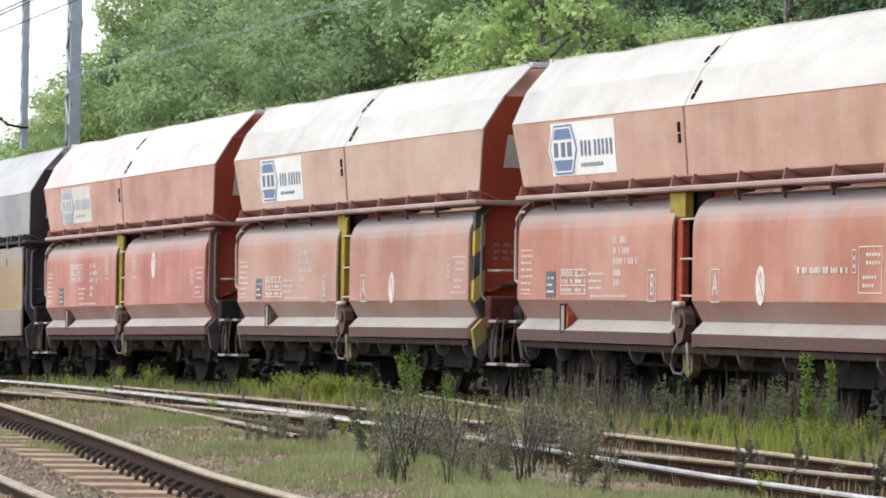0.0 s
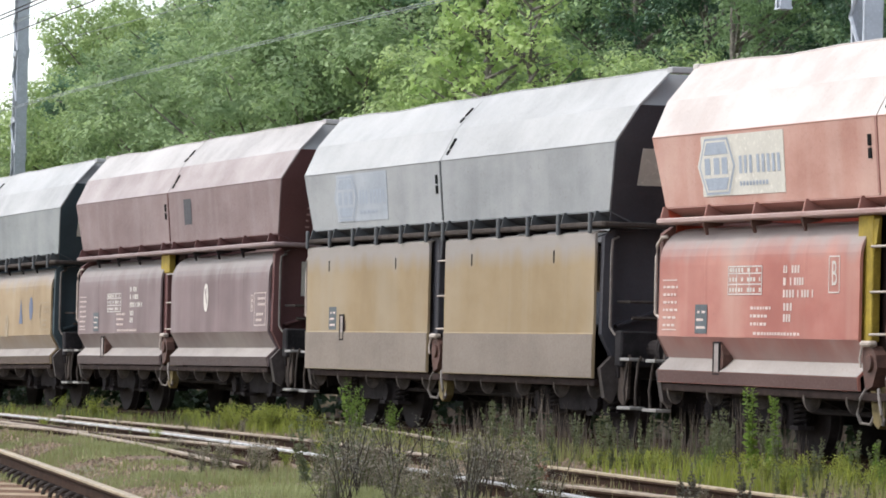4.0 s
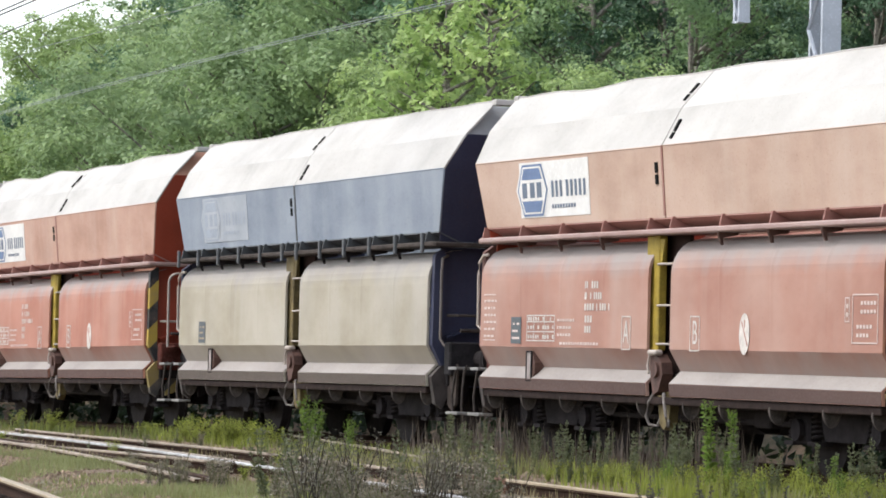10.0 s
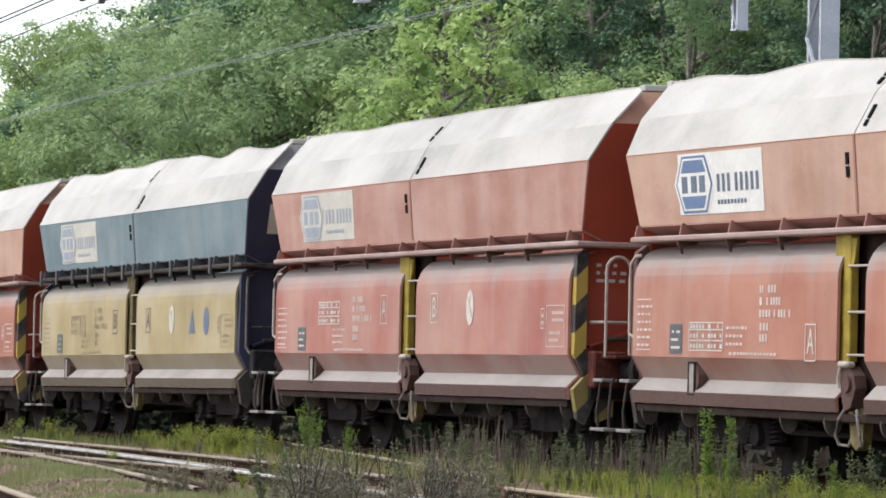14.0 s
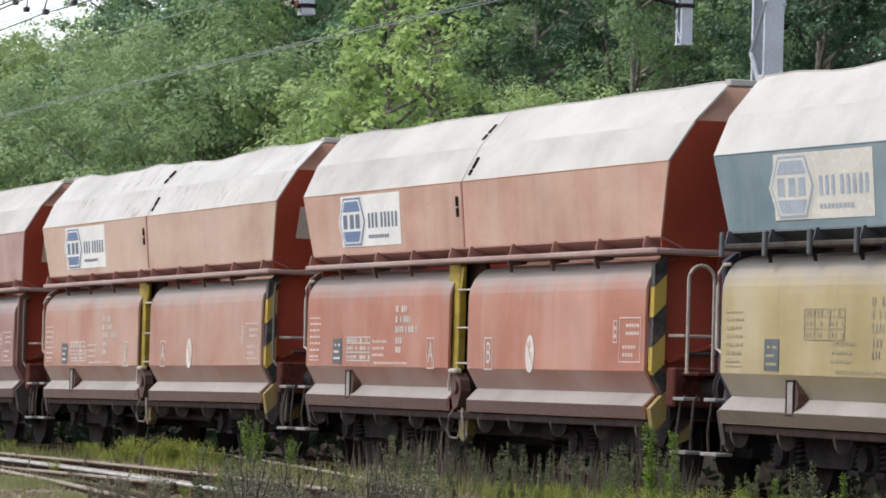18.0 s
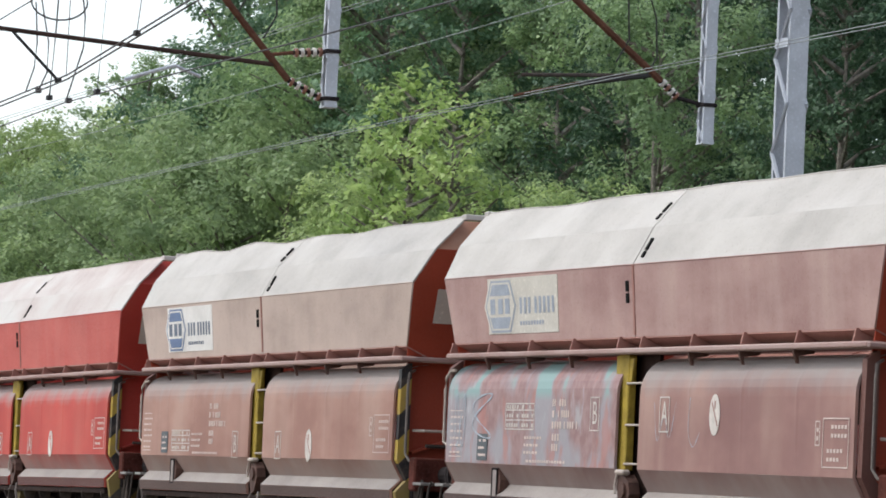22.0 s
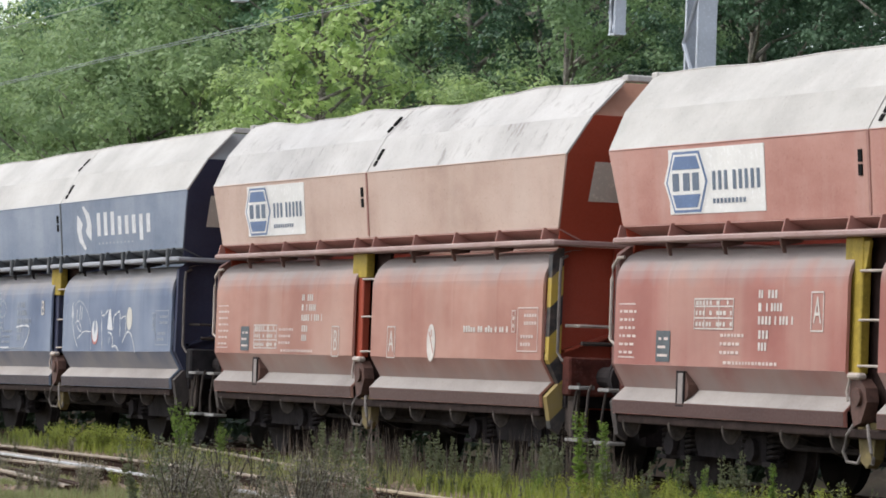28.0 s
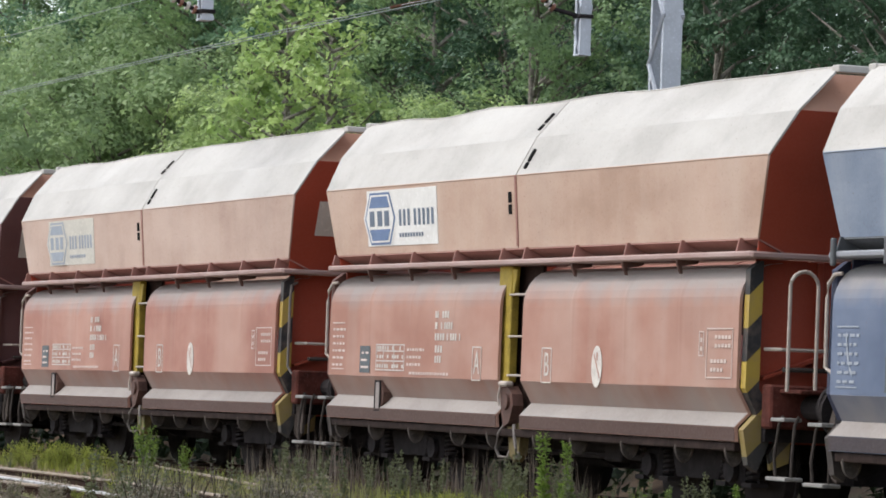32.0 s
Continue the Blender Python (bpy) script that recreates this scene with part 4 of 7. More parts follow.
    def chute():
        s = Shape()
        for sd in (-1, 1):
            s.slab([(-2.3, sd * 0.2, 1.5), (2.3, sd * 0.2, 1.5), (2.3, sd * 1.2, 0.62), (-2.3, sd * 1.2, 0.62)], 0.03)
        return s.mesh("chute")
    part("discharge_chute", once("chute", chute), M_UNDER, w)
    def floor():
        s = Shape()
        for sd in (-1, 1):
            s.slab([(-5.3, 0, 1.72), (5.3, 0, 1.72), (5.3, sd * 1.2, 1.3), (-5.3, sd * 1.2, 1.3)], 0.03)
        return s.mesh("hopper floor")
    part("hopper_floor", once("floor", floor), end, w)
    def rod():
        s = Shape()
        s.tube([(-4.9, -0.95, 0.5), (4.9, -0.95, 0.5)], 0.03, 6)
        s.tube([(-1.1, -0.7, 0.62), (1.3, -0.7, 0.62)], 0.16, 12)
        s.box(1.5, 1.9, -1.05, -0.75, 0.45, 0.75, 0.02)
        return s.mesh("brake gear")
    part("brake_gear", once("rod", rod), M_WHEEL, w)
    # unseen centre sill and levers, added to block the view through beneath
    def centre_sill():
        s = Shape()
        s.box(-5.4, 5.4, -0.3, 0.3, 0.36, 0.8)
        return s.mesh("centre sill")
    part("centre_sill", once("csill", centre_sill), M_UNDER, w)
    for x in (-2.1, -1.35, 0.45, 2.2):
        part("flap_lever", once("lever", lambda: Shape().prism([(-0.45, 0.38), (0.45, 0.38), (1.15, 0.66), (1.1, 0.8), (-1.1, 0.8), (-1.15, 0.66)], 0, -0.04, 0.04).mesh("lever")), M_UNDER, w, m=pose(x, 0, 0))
    bogie(w, -3.7)
    bogie(w, 3.7)
    if not spec.get("nologo"):
        logo(w, spec.get("pale", False), spec.get("board"))
    side_marks(w, spec, rnd)
    TRAIN_MADE.append(w)
    return w


M_GHOST = paint("ghost board", (0.36, 0.34, 0.29), (0.46, 0.43, 0.38), 0.5)
M_FADED_BLUE = grimy("faint chalk", (0.34, 0.37, 0.42), 0.8, 0.7, 0.0, 9.0)
M_DIM = grimy("nearly vanished stencil paint", (0.36, 0.29, 0.2), 0.8, 0.7, 0.0, 9.0)
M_DIM_MAR = grimy("dull stencils on oxide", (0.3, 0.17, 0.15), 0.8, 0.7, 0.0, 9.0)
M_DIM_GREY = grimy("grey traces of stencils", (0.34, 0.28, 0.18), 0.8, 0.7, 0.0, 9.0)
M_LETTER = grimy("dark stencil paint", (0.14, 0.12, 0.1), 0.7, 0.7, 0.0, 9.0)
M_GHOST_BLUE = paint("bluish ghost board", (0.3, 0.34, 0.39), (0.5, 0.5, 0.5), 0.5)
M_FOOT = grimy("oily olive foot", (0.2, 0.15, 0.06), 0.45, 0.75)
M_LOOP = grimy("bent grey rod", (0.22, 0.19, 0.17), 0.6, 0.7)
M_GUARD = grimy("guard box plate", (0.34, 0.29, 0.27), 0.7, 0.7)
M_HINGE = grimy("dusty hinge lugs", (0.15, 0.125, 0.11), 0.4, 0.85)
# shade under the hood's overhang is put into this trim colour
M_TRIM = paint("oxide trim darkened as shade", (0.29, 0.115, 0.09), (0.4, 0.25, 0.205), 0.35, 0.4)
M_RECESS = grimy("shaded hollow behind the post", (0.05, 0.03, 0.026), 0.5, 0.85)
M_APRON = grimy("brown-grey grime", (0.1, 0.08, 0.07), 0.5, 0.85, 0.0, 4.0)
M_STOCK_DARK = grimy("nearly black headstock", (0.035, 0.032, 0.034), 0.4, 0.8, 0.0, 4.0)
M_TREAD = grimy("worn step tread", (0.3, 0.285, 0.27), 0.6, 0.6)
M_LEDGE = paint("dusty ledge paint", (0.3, 0.16, 0.135), (0.42, 0.34, 0.315), 0.6, 0.4)
M_LEDGE_MAR = paint("dusty maroon ledge", (0.2, 0.125, 0.12), (0.36, 0.3, 0.29), 0.4, 0.4)
M_LEDGE_GREY = paint("dusty grey ledge", (0.25, 0.26, 0.29), (0.4, 0.4, 0.41), 0.4, 0.4)
M_CORNER = paint("grimy oxide corner", (0.13, 0.045, 0.035), (0.2, 0.13, 0.11), 0.3, 0.3)
M_CORNER_FOOT = grimy("oily corner foot", (0.075, 0.06, 0.055), 0.5, 0.7)
M_HAZARD_DIRTY = striped("grimy warning stripes", (0.045, 0.042, 0.04), (0.26, 0.19, 0.06))
M_SILL = grimy("rusty sill", (0.045, 0.03, 0.026), 0.4, 0.85)
M_LATCH = grimy("oily latch", (0.12, 0.06, 0.045), 0.5, 0.7)
M_TOE = paint("dusty door toe", (0.23, 0.195, 0.175), (0.36, 0.325, 0.295), 0.6, 0.5)
M_LUG = grimy("dusty underframe lugs", (0.085, 0.07, 0.062), 0.5, 0.85)
M_ROOF = paint("bleached hood", (0.385, 0.36, 0.325), (0.55, 0.53, 0.495), 0.65, 0.35)
M_ROOF_GREY = paint("bleached grey hood", (0.34, 0.34, 0.335), (0.48, 0.475, 0.465), 0.5, 0.6)
M_ROOF_PINK = paint("bleached red hood", (0.46, 0.36, 0.32), (0.6, 0.57, 0.54), 0.9, 0.6)
M_ROOF_MAR = paint("bleached brown-grey hood", (0.3, 0.27, 0.26), (0.5, 0.48, 0.46), 0.8, 0.5)
M_SLOPE_MAR = paint("dusty maroon slope", (0.25, 0.185, 0.175), (0.46, 0.42, 0.405), 0.6, 0.5)
M_ROOF_RED = paint("bleached hood with red showing through", (0.47, 0.36, 0.33), (0.55, 0.53, 0.495), 0.95, 0.35)
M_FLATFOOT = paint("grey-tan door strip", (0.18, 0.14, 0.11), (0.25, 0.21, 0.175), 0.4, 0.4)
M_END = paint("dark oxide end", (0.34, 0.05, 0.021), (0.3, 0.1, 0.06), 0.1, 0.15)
M_STOCK = grimy("grimy oxide headstock", (0.13, 0.04, 0.03), 0.3, 0.8, 0.0, 3.0, (0.17, 0.08, 0.065))
M_END_BR = paint("bright red end", (0.45, 0.036, 0.024), (0.4, 0.14, 0.1), 0.15, 0.2)
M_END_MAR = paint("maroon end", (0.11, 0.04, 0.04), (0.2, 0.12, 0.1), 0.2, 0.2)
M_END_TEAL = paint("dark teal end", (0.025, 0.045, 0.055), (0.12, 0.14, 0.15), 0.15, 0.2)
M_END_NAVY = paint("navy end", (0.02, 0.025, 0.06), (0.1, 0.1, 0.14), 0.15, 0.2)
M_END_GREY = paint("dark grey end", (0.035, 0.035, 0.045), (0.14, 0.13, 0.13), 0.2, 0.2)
# lighter than the end below, with the light of the sky put in
M_ENDTOP = paint("orange end top lightened as sky-lit", (0.42, 0.17, 0.09), (0.6, 0.45, 0.36), 0.4, 0.4)


def tone(name, hood, door, hood_dust=0.35, door_dust=0.4, hood_film=(0.6, 0.49, 0.42), door_film=(0.5, 0.35, 0.28)):
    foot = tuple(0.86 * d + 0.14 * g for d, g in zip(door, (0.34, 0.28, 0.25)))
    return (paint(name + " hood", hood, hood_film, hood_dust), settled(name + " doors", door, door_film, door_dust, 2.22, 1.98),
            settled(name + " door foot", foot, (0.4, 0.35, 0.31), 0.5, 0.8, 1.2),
            # the lip is mixed far darker than its door
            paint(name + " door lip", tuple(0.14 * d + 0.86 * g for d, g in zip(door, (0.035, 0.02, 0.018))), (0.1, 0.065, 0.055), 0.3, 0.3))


T_SALMON = tone("salmon", (0.45, 0.275, 0.19), (0.37, 0.155, 0.105), 0.4, 0.45, (0.58, 0.49, 0.42), (0.46, 0.345, 0.285))
T_SALMON_DEEP = tone("deep salmon", (0.44, 0.225, 0.15), (0.38, 0.12, 0.07), 0.3, 0.33)
T_PALE = tone("pale salmon", (0.45, 0.29, 0.22), (0.36, 0.14, 0.1), 0.5, 0.45)
T_RED = tone("faded red", (0.4, 0.16, 0.115), (0.37, 0.1, 0.075))
T_BRIGHT = tone("bright red", (0.5, 0.065, 0.05), (0.5, 0.045, 0.034), 0.25, 0.2, (0.56, 0.24, 0.2), (0.5, 0.16, 0.12))
T_BRICK = tone("brick red", (0.39, 0.135, 0.1), (0.33, 0.095, 0.075), 0.3, 0.35)
T_TAUPE = tone("taupe", (0.4, 0.3, 0.25), (0.32, 0.15, 0.115), 0.5, 0.45)
T_MAROON = tone("maroon", (0.185, 0.115, 0.11), (0.15, 0.095, 0.095), 0.3, 0.28, (0.4, 0.34, 0.33), (0.31, 0.26, 0.255))
T_PLUM = tone("plum red", (0.31, 0.155, 0.145), (0.25, 0.115, 0.105), 0.35, 0.33)
T_GREY = tone("grey and ochre", (0.25, 0.26, 0.265), (0.285, 0.193, 0.087), 0.4, 0.4, (0.44, 0.44, 0.43), (0.32, 0.27, 0.2))
T_OLIVE = tone("grey and olive", (0.2, 0.22, 0.22), (0.3, 0.205, 0.105), 0.35, 0.4, (0.42, 0.42, 0.41), (0.42, 0.34, 0.235))
T_STONE = tone("blue-grey and stone", (0.17, 0.21, 0.27), (0.36, 0.31, 0.215), 0.35, 0.5, (0.42, 0.44, 0.46), (0.48, 0.45, 0.4))
T_TEAL = tone("teal and mustard", (0.115, 0.18, 0.21), (0.36, 0.275, 0.115), 0.25, 0.35, (0.35, 0.37, 0.37), (0.48, 0.41, 0.3))
T_BLUE = tone("faded blue", (0.135, 0.18, 0.26), (0.08, 0.115, 0.2), 0.35, 0.33, (0.41, 0.43, 0.46), (0.35, 0.385, 0.44))
P_GREY = T_GREY[0]
P_ENDTRIM = paint("dark trim", (0.06, 0.065, 0.07), (0.2, 0.2, 0.2), 0.2, 0.3)


def scratched(name, base, dust):
    """Bleached hood paint with dark runs of rain and scratches in places."""
    m = paint(name, base, dust, 0.7, 0.5)
    t, b = m.node_tree, m.node_tree.nodes["Principled BSDF"]
    was = b.inputs["Base Color"].links[0].from_socket
    runs = noisy(t, coords(t, (2.2, 2.2, 0.5)), 2.6, 6.0, 0.7)
    where = noisy(t, coords(t, (0.45, 0.45, 1.3)), 1.2, 2.0)
    both = t.nodes.new("ShaderNodeMath")
    both.operation = "MULTIPLY"
    t.links.new(ramp(t, runs, 0.54, 0.62), both.inputs[0])
    t.links.new(ramp(t, where, 0.46, 0.6, 0.0, 0.55), both.inputs[1])
    t.links.new(mixed(t, both.outputs[0], was, (0.17, 0.14, 0.125)), b.inputs["Base Color"])
    return m


M_ROOF_STAIN = scratched("stained white hood", (0.38, 0.355, 0.33), (0.55, 0.53, 0.5))
P_BLUE = T_BLUE[0]


def livery(tn, label, **more):
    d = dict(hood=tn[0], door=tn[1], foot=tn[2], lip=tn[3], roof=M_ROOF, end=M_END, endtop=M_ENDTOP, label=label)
    d.update(more)
    return d


SALMON = "salmon steel hopper wagon with dust-whitened hood"
LIVERIES = {
    -2: livery(T_SALMON, SALMON, hazard=1),
    -1: livery(T_SALMON_DEEP, SALMON + ", red middle post", hazard=1, post=M_END, turned=1, wedge=1),
    0: livery(T_SALMON, SALMON + ", striped corner posts", hazard=1, turned=1),
    1: livery(T_RED, "faded red steel hopper wagon with patchy white hood", raised=0.46, roof=M_ROOF_PINK, pale=1, endtop=M_END, turned=1, stock=M_STOCK_DARK),
    2: livery(T_GREY, "grey and ochre steel hopper wagon with flat doors", roof=M_ROOF_GREY, end=M_END_GREY, endtop=P_GREY, stock=M_STOCK_DARK, flat=1, bare=1, board=M_GHOST_BLUE, pins=1, pale=1, dark=1, trim=P_ENDTRIM, post=M_END_GREY, letters=0, oval=0, ledge=M_LUG, ink=0, corner=M_END_GREY),
    3: livery(T_MAROON, "dusty maroon steel hopper wagon without logo board", raised=0.34, roof=M_ROOF_MAR, slope=M_SLOPE_MAR, end=M_END_MAR, endtop=M_ROOF_GREY, nologo=1, tile=0, dark=1, letters=0, post=M_END_MAR, trim=M_END_MAR, ledge=M_LEDGE_MAR, stock=M_STOCK_DARK, corner=M_END_MAR),
    4: livery(T_OLIVE, "grey-green and olive steel hopper wagon, dirty", roof=M_ROOF_GREY, end=M_END_TEAL, endtop=P_GREY, pins=1, pale=1, board=M_GHOST, soft=M_DIM, stock=M_STOCK_DARK, dark=1, trim=P_ENDTRIM, post=M_END_MAR, letters=0, ink=0, ledge=M_LUG, corner=M_END_TEAL),
    5: livery(T_SALMON, SALMON + ", striped corners", hazard=1, tile=0, hoop=1, bent=0.025),
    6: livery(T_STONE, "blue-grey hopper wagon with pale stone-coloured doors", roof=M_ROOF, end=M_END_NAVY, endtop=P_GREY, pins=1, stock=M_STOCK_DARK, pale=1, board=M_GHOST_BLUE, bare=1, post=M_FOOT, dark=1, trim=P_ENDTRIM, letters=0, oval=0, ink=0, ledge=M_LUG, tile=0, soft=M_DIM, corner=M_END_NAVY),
    7: livery(T_SALMON_DEEP, SALMON + " and hooped handrails", hazard=1, tile=0, hoop=1, bent=0.04),
    8: livery(T_RED, "faded red steel hopper wagon with white logo board", raised=0.38, hazard=1, pale=1, tile=0, hoop=1),
    9: livery(T_TEAL, "dark teal hopper wagon with mustard yellow doors", raised=0.33, dull=1, turned=1, soft=M_DIM_GREY, roof=M_ROOF, end=M_END_NAVY, endtop=P_GREY, pins=1, stock=M_STOCK_DARK, pale=1, dark=1, trim=P_ENDTRIM, post=M_FOOT, ink=0, ledge=M_LUG, corner=M_END_NAVY, bent=0.07),
    10: livery(T_SALMON_DEEP, SALMON + " and oxide red end", hazard=1, tile=0, hoop=1),
    11: livery(T_SALMON, SALMON + " with dark rain stains", hazard=1, roof=M_ROOF_STAIN, turned=1, bent=0.05),
    12: livery(T_PLUM, "plum red hopper wagon with graffiti on its door", raised=0.40, pale=1, letters=1, turned=1),
    13: livery(T_TAUPE, "taupe and faded red steel hopper wagon, dusty", hazard=1, turned=1, bent=0.035),
    14: livery(T_BRIGHT, "bright red repainted steel hopper wagon", roof=M_ROOF_RED, end=M_END_BR, endtop=M_END_BR, hazard=1, turned=1),
    15: livery(T_BRICK, "brick red steel hopper wagon with white hood", raised=0.36, hazard=0, hoop=1),
    16: livery(T_PALE, "pale salmon hopper wagon with streaked white hood", hazard=1, roof=M_ROOF_STAIN, post=M_END, turned=1, bent=0.05),
    17: livery(T_BLUE, "faded blue hopper wagon with white line drawings", end=M_END_NAVY, endtop=P_GREY, nologo=1, post=M_END_NAVY, stock=M_STOCK_DARK, ink=0, dark=1, trim=P_ENDTRIM, letters=0, oval=0, ledge=M_LEDGE_GREY, pins=1, soft=M_FADED_BLUE, corner=M_END_NAVY),
    18: livery(T_SALMON, SALMON + ", nearly white above", hazard=1, tile=0, hoop=1, bent=0.025),
    19: livery(T_PALE, SALMON + ", bleached logo board", hazard=1, pale=1),
    20: livery(T_PLUM, "dark plum steel hopper wagon", end=M_END_MAR),
    21: livery(T_SALMON, SALMON, hazard=1),
}


def loop(cx, cz, rx, rz, kx, kz, ph):
    """A closed looping line."""
    return [(cx + rx * math.cos(kx * a), cz + rz * math.sin(kz * a + ph)) for a in [k * math.tau / 36 for k in range(37)]]


def chalk(w, name, mat, pts, wide):
    """A flat sprayed line along points of a side door, rounded between them."""
    p = [Vector(q) for q in pts]
    if len(p) > 2 and len(p) < 12:
        for _ in range(2):
            q = [p[0]]
            for a, b in zip(p, p[1:]):
                q += [a.lerp(b, 0.25), a.lerp(b, 0.75)]
            p = q + [p[-1]]
    vs, fs = [], []
    for i, c in enumerate(p):
        d = (p[min(i + 1, len(p) - 1)] - p[max(i - 1, 0)]).normalized()
        h = wide / 2 * (0.75 + 0.4 * math.sin(i * 1.7))
        h *= 1.05
        vs += [(c.x - d.y * h, -1.4372, c.y + d.x * h), (c.x + d.y * h, -1.4372, c.y - d.x * h)]
        if i:
            fs.append((2 * i - 2, 2 * i - 1, 2 * i + 1, 2 * i))
    part(name, Shape().add(vs, fs).mesh("chalk", outward=False), mat, w)


def patch(pts, y=-1.4368):
    return Shape().add([(x, y, z) for x, z in pts], [tuple(range(len(pts)))]).mesh("patch", outward=False)


def sprayed(name):
    """Soft old graffiti: pale blue bubbles, red letters and teal edges over plum paint."""
    m, t, b = shader(name)
    v = coords(t, (1.0, 1.0, 0.7), False)
    big, mid, fine = noisy(t, v, 1.7, 2.0, 0.4), noisy(t, coords(t, (1.5, 1.0, 0.6), False), 2.3, 3.0), noisy(t, v, 9.0, 4.0)
    col = mixed(t, ramp(t, fine, 0.35, 0.7), (0.26, 0.15, 0.145), (0.36, 0.24, 0.23))
    col = mixed(t, ramp(t, big, 0.44, 0.56, 0.0, 0.7), col, (0.33, 0.35, 0.38))
    col = mixed(t, ramp(t, mid, 0.54, 0.62, 0.0, 0.6), col, (0.42, 0.17, 0.14))
    col = mixed(t, ramp(t, mid, 0.38, 0.28, 0.0, 0.55), col, (0.46, 0.49, 0.51))
    band = t.nodes.new("ShaderNodeSeparateXYZ")
    tc = t.nodes.new("ShaderNodeTexCoord")
    t.links.new(tc.outputs["Object"], band.inputs[0])
    rim = t.nodes.new("ShaderNodeMath")
    rim.operation = "MULTIPLY"
    t.links.new(ramp(t, band.outputs["Z"], 1.92, 2.02), rim.inputs[0])
    t.links.new(ramp(t, big, 0.5, 0.55), rim.inputs[1])
    col = mixed(t, rim.outputs[0], col, (0.24, 0.36, 0.35))
    t.links.new(col, b.inputs["Base Color"])
    b.inputs["Roughness"].default_value = 0.65
    return m


def special_marks(train):
    rng = random.Random(77)
    def on_hood(x, z, lift=0.0055):
        return (x, -half_width(z) - lift, z)
    def hood_patch(name, w, pts, mat, label=""):
        part(name, Shape().add([on_hood(x, z) for x, z in pts], [tuple(range(len(pts)))]).mesh("patch", outward=False), mat, w, label)
    # maroon wagon: dark patch beside the seam, yellow top of the post
    w = train[3]
    hood_patch("dark_patch", w, [(0.75, 2.82), (1.15, 2.82), (1.15, 3.2), (0.75, 3.2)], M_END_GREY, "dark square paint patch")
    part("post_cap", Shape().box(-0.605, -0.15, -1.38, -1.28, 2.12, 2.4, 0.01).mesh("cap"), M_YELLOW, w, "yellow upper part of the middle post")
    part("blank_plate", Shape().box(LOWER + 5.311, LOWER + 5.321, -0.95, -0.4, 1.72, 2.2).mesh("blank"), M_LOGO_PALE, w, "pale square plate on the end wall")
    def end_text(w, rows, y0, y1, base, pitch, wall, ink):
        s = Shape()
        for k in range(rows):
            z = base + k * pitch
            x = LOWER + 5.312 if wall else half_length(z) + 0.008
            y = y0
            while y < y1 - rng.uniform(0.0, 0.35):
                l = rng.uniform(0.04, 0.1)
                s.box(x, x + 0.003, y, y + l, z, z + pitch * 0.42)
                y += l + 0.05
        tagged(part("end_stencil", s.mesh("end text"), ink, w, "small stencilled lines on the wagon's end"), kind="stuff")
    end_text(train[3], 7, -1.0, -0.3, 2.66, 0.085, False, M_DIM_MAR)
    end_text(train[8], 3, -1.1, -0.5, 2.02, 0.085, True, M_WHITE)
    end_text(train[0], 3, -1.1, -0.5, 1.72, 0.085, True, M_DIM_MAR)
    end_text(train[5], 2, -0.9, -0.3, 1.74, 0.085, True, M_DIM_MAR)
    # grey wagon: blue vertical stripe
    hood_patch("blue_stripe", train[4], [(0.78, 2.66), (0.9, 2.66), (0.9, 3.2), (0.78, 3.2)], M_LOGO_BLUE, "narrow blue paint stripe")
    part("blue_triangle", patch([(3.0, 1.42), (3.26, 1.42), (3.13, 1.86)]), M_BLUE_DIM, train[4], "faint blue triangle mark")
    part("blue_disc", patch([(3.85 + 0.13 * math.cos(k * math.tau / 20), 1.67 + 0.2 * math.sin(k * math.tau / 20)) for k in range(20)]), M_BLUE_DIM, train[4], "faint blue disc mark")
    # teal wagon: triangle and disc
    part("blue_triangle", patch([(3.0, 1.5), (3.3, 1.5), (3.15, 1.85)]), M_BLUE_DIM, train[9], "blue triangle mark")
    part("blue_disc", patch([(3.85 + 0.14 * math.cos(k * math.tau / 20), 1.67 + 0.2 * math.sin(k * math.tau / 20)) for k in range(20)]), M_BLUE_DIM, train[9], "blue disc mark")
    # graffiti on the plum wagon
    w = train[12]
    [o for o in w.children if o.name.startswith("side_door")][0].material_slots[0].material = sprayed("graffiti on plum paint")
    chalk(w, "graffiti_line", M_SPRAY_PALE, loop(-5.0, 1.7, 0.16, 0.3, 1, 2, 0.4), 0.02)
    chalk(w, "graffiti_line", M_SPRAY_PALE, loop(-4.3, 1.75, 0.3, 0.25, 2, 1, 1.2), 0.02)
    chalk(w, "graffiti_line", M_SPRAY_PALE, [(0.6, 1.9), (0.7, 1.4), (0.85, 1.85), (1.0, 1.45), (1.15, 1.9)], 0.01)
    chalk(w, "graffiti_line", M_SPRAY_PALE, [(1.5, 1.95), (1.45, 1.6), (1.6, 1.42), (1.75, 1.6)], 0.01)
    # blue wagon: badge shapes on the hood, white drawings on the doors
    w = train[17]
    def leaf(cx, cz, turn):
        pts = [(0.2, -0.24), (0.24, -0.02), (0.14, 0.14), (-0.12, 0.26), (-0.2, 0.24), (-0.02, 0.1), (0.02, -0.02), (-0.06, -0.1), (0.06, -0.18)]
        return [(cx + turn * x, cz + turn * z) for x, z in pts]
    hood_patch("badge_leaf", w, leaf(0.92, 2.9, -1), M_CHALK, "white leaf-shaped badge half")
    hood_patch("badge_leaf", w, leaf(1.16, 3.0, 1), M_CHALK, "white leaf-shaped badge half")
    for k in range(8):
        x, low, high = 1.66 + k * 0.325, 2.72 if k == 6 else 2.82, 3.14 if k < 3 else 3.07
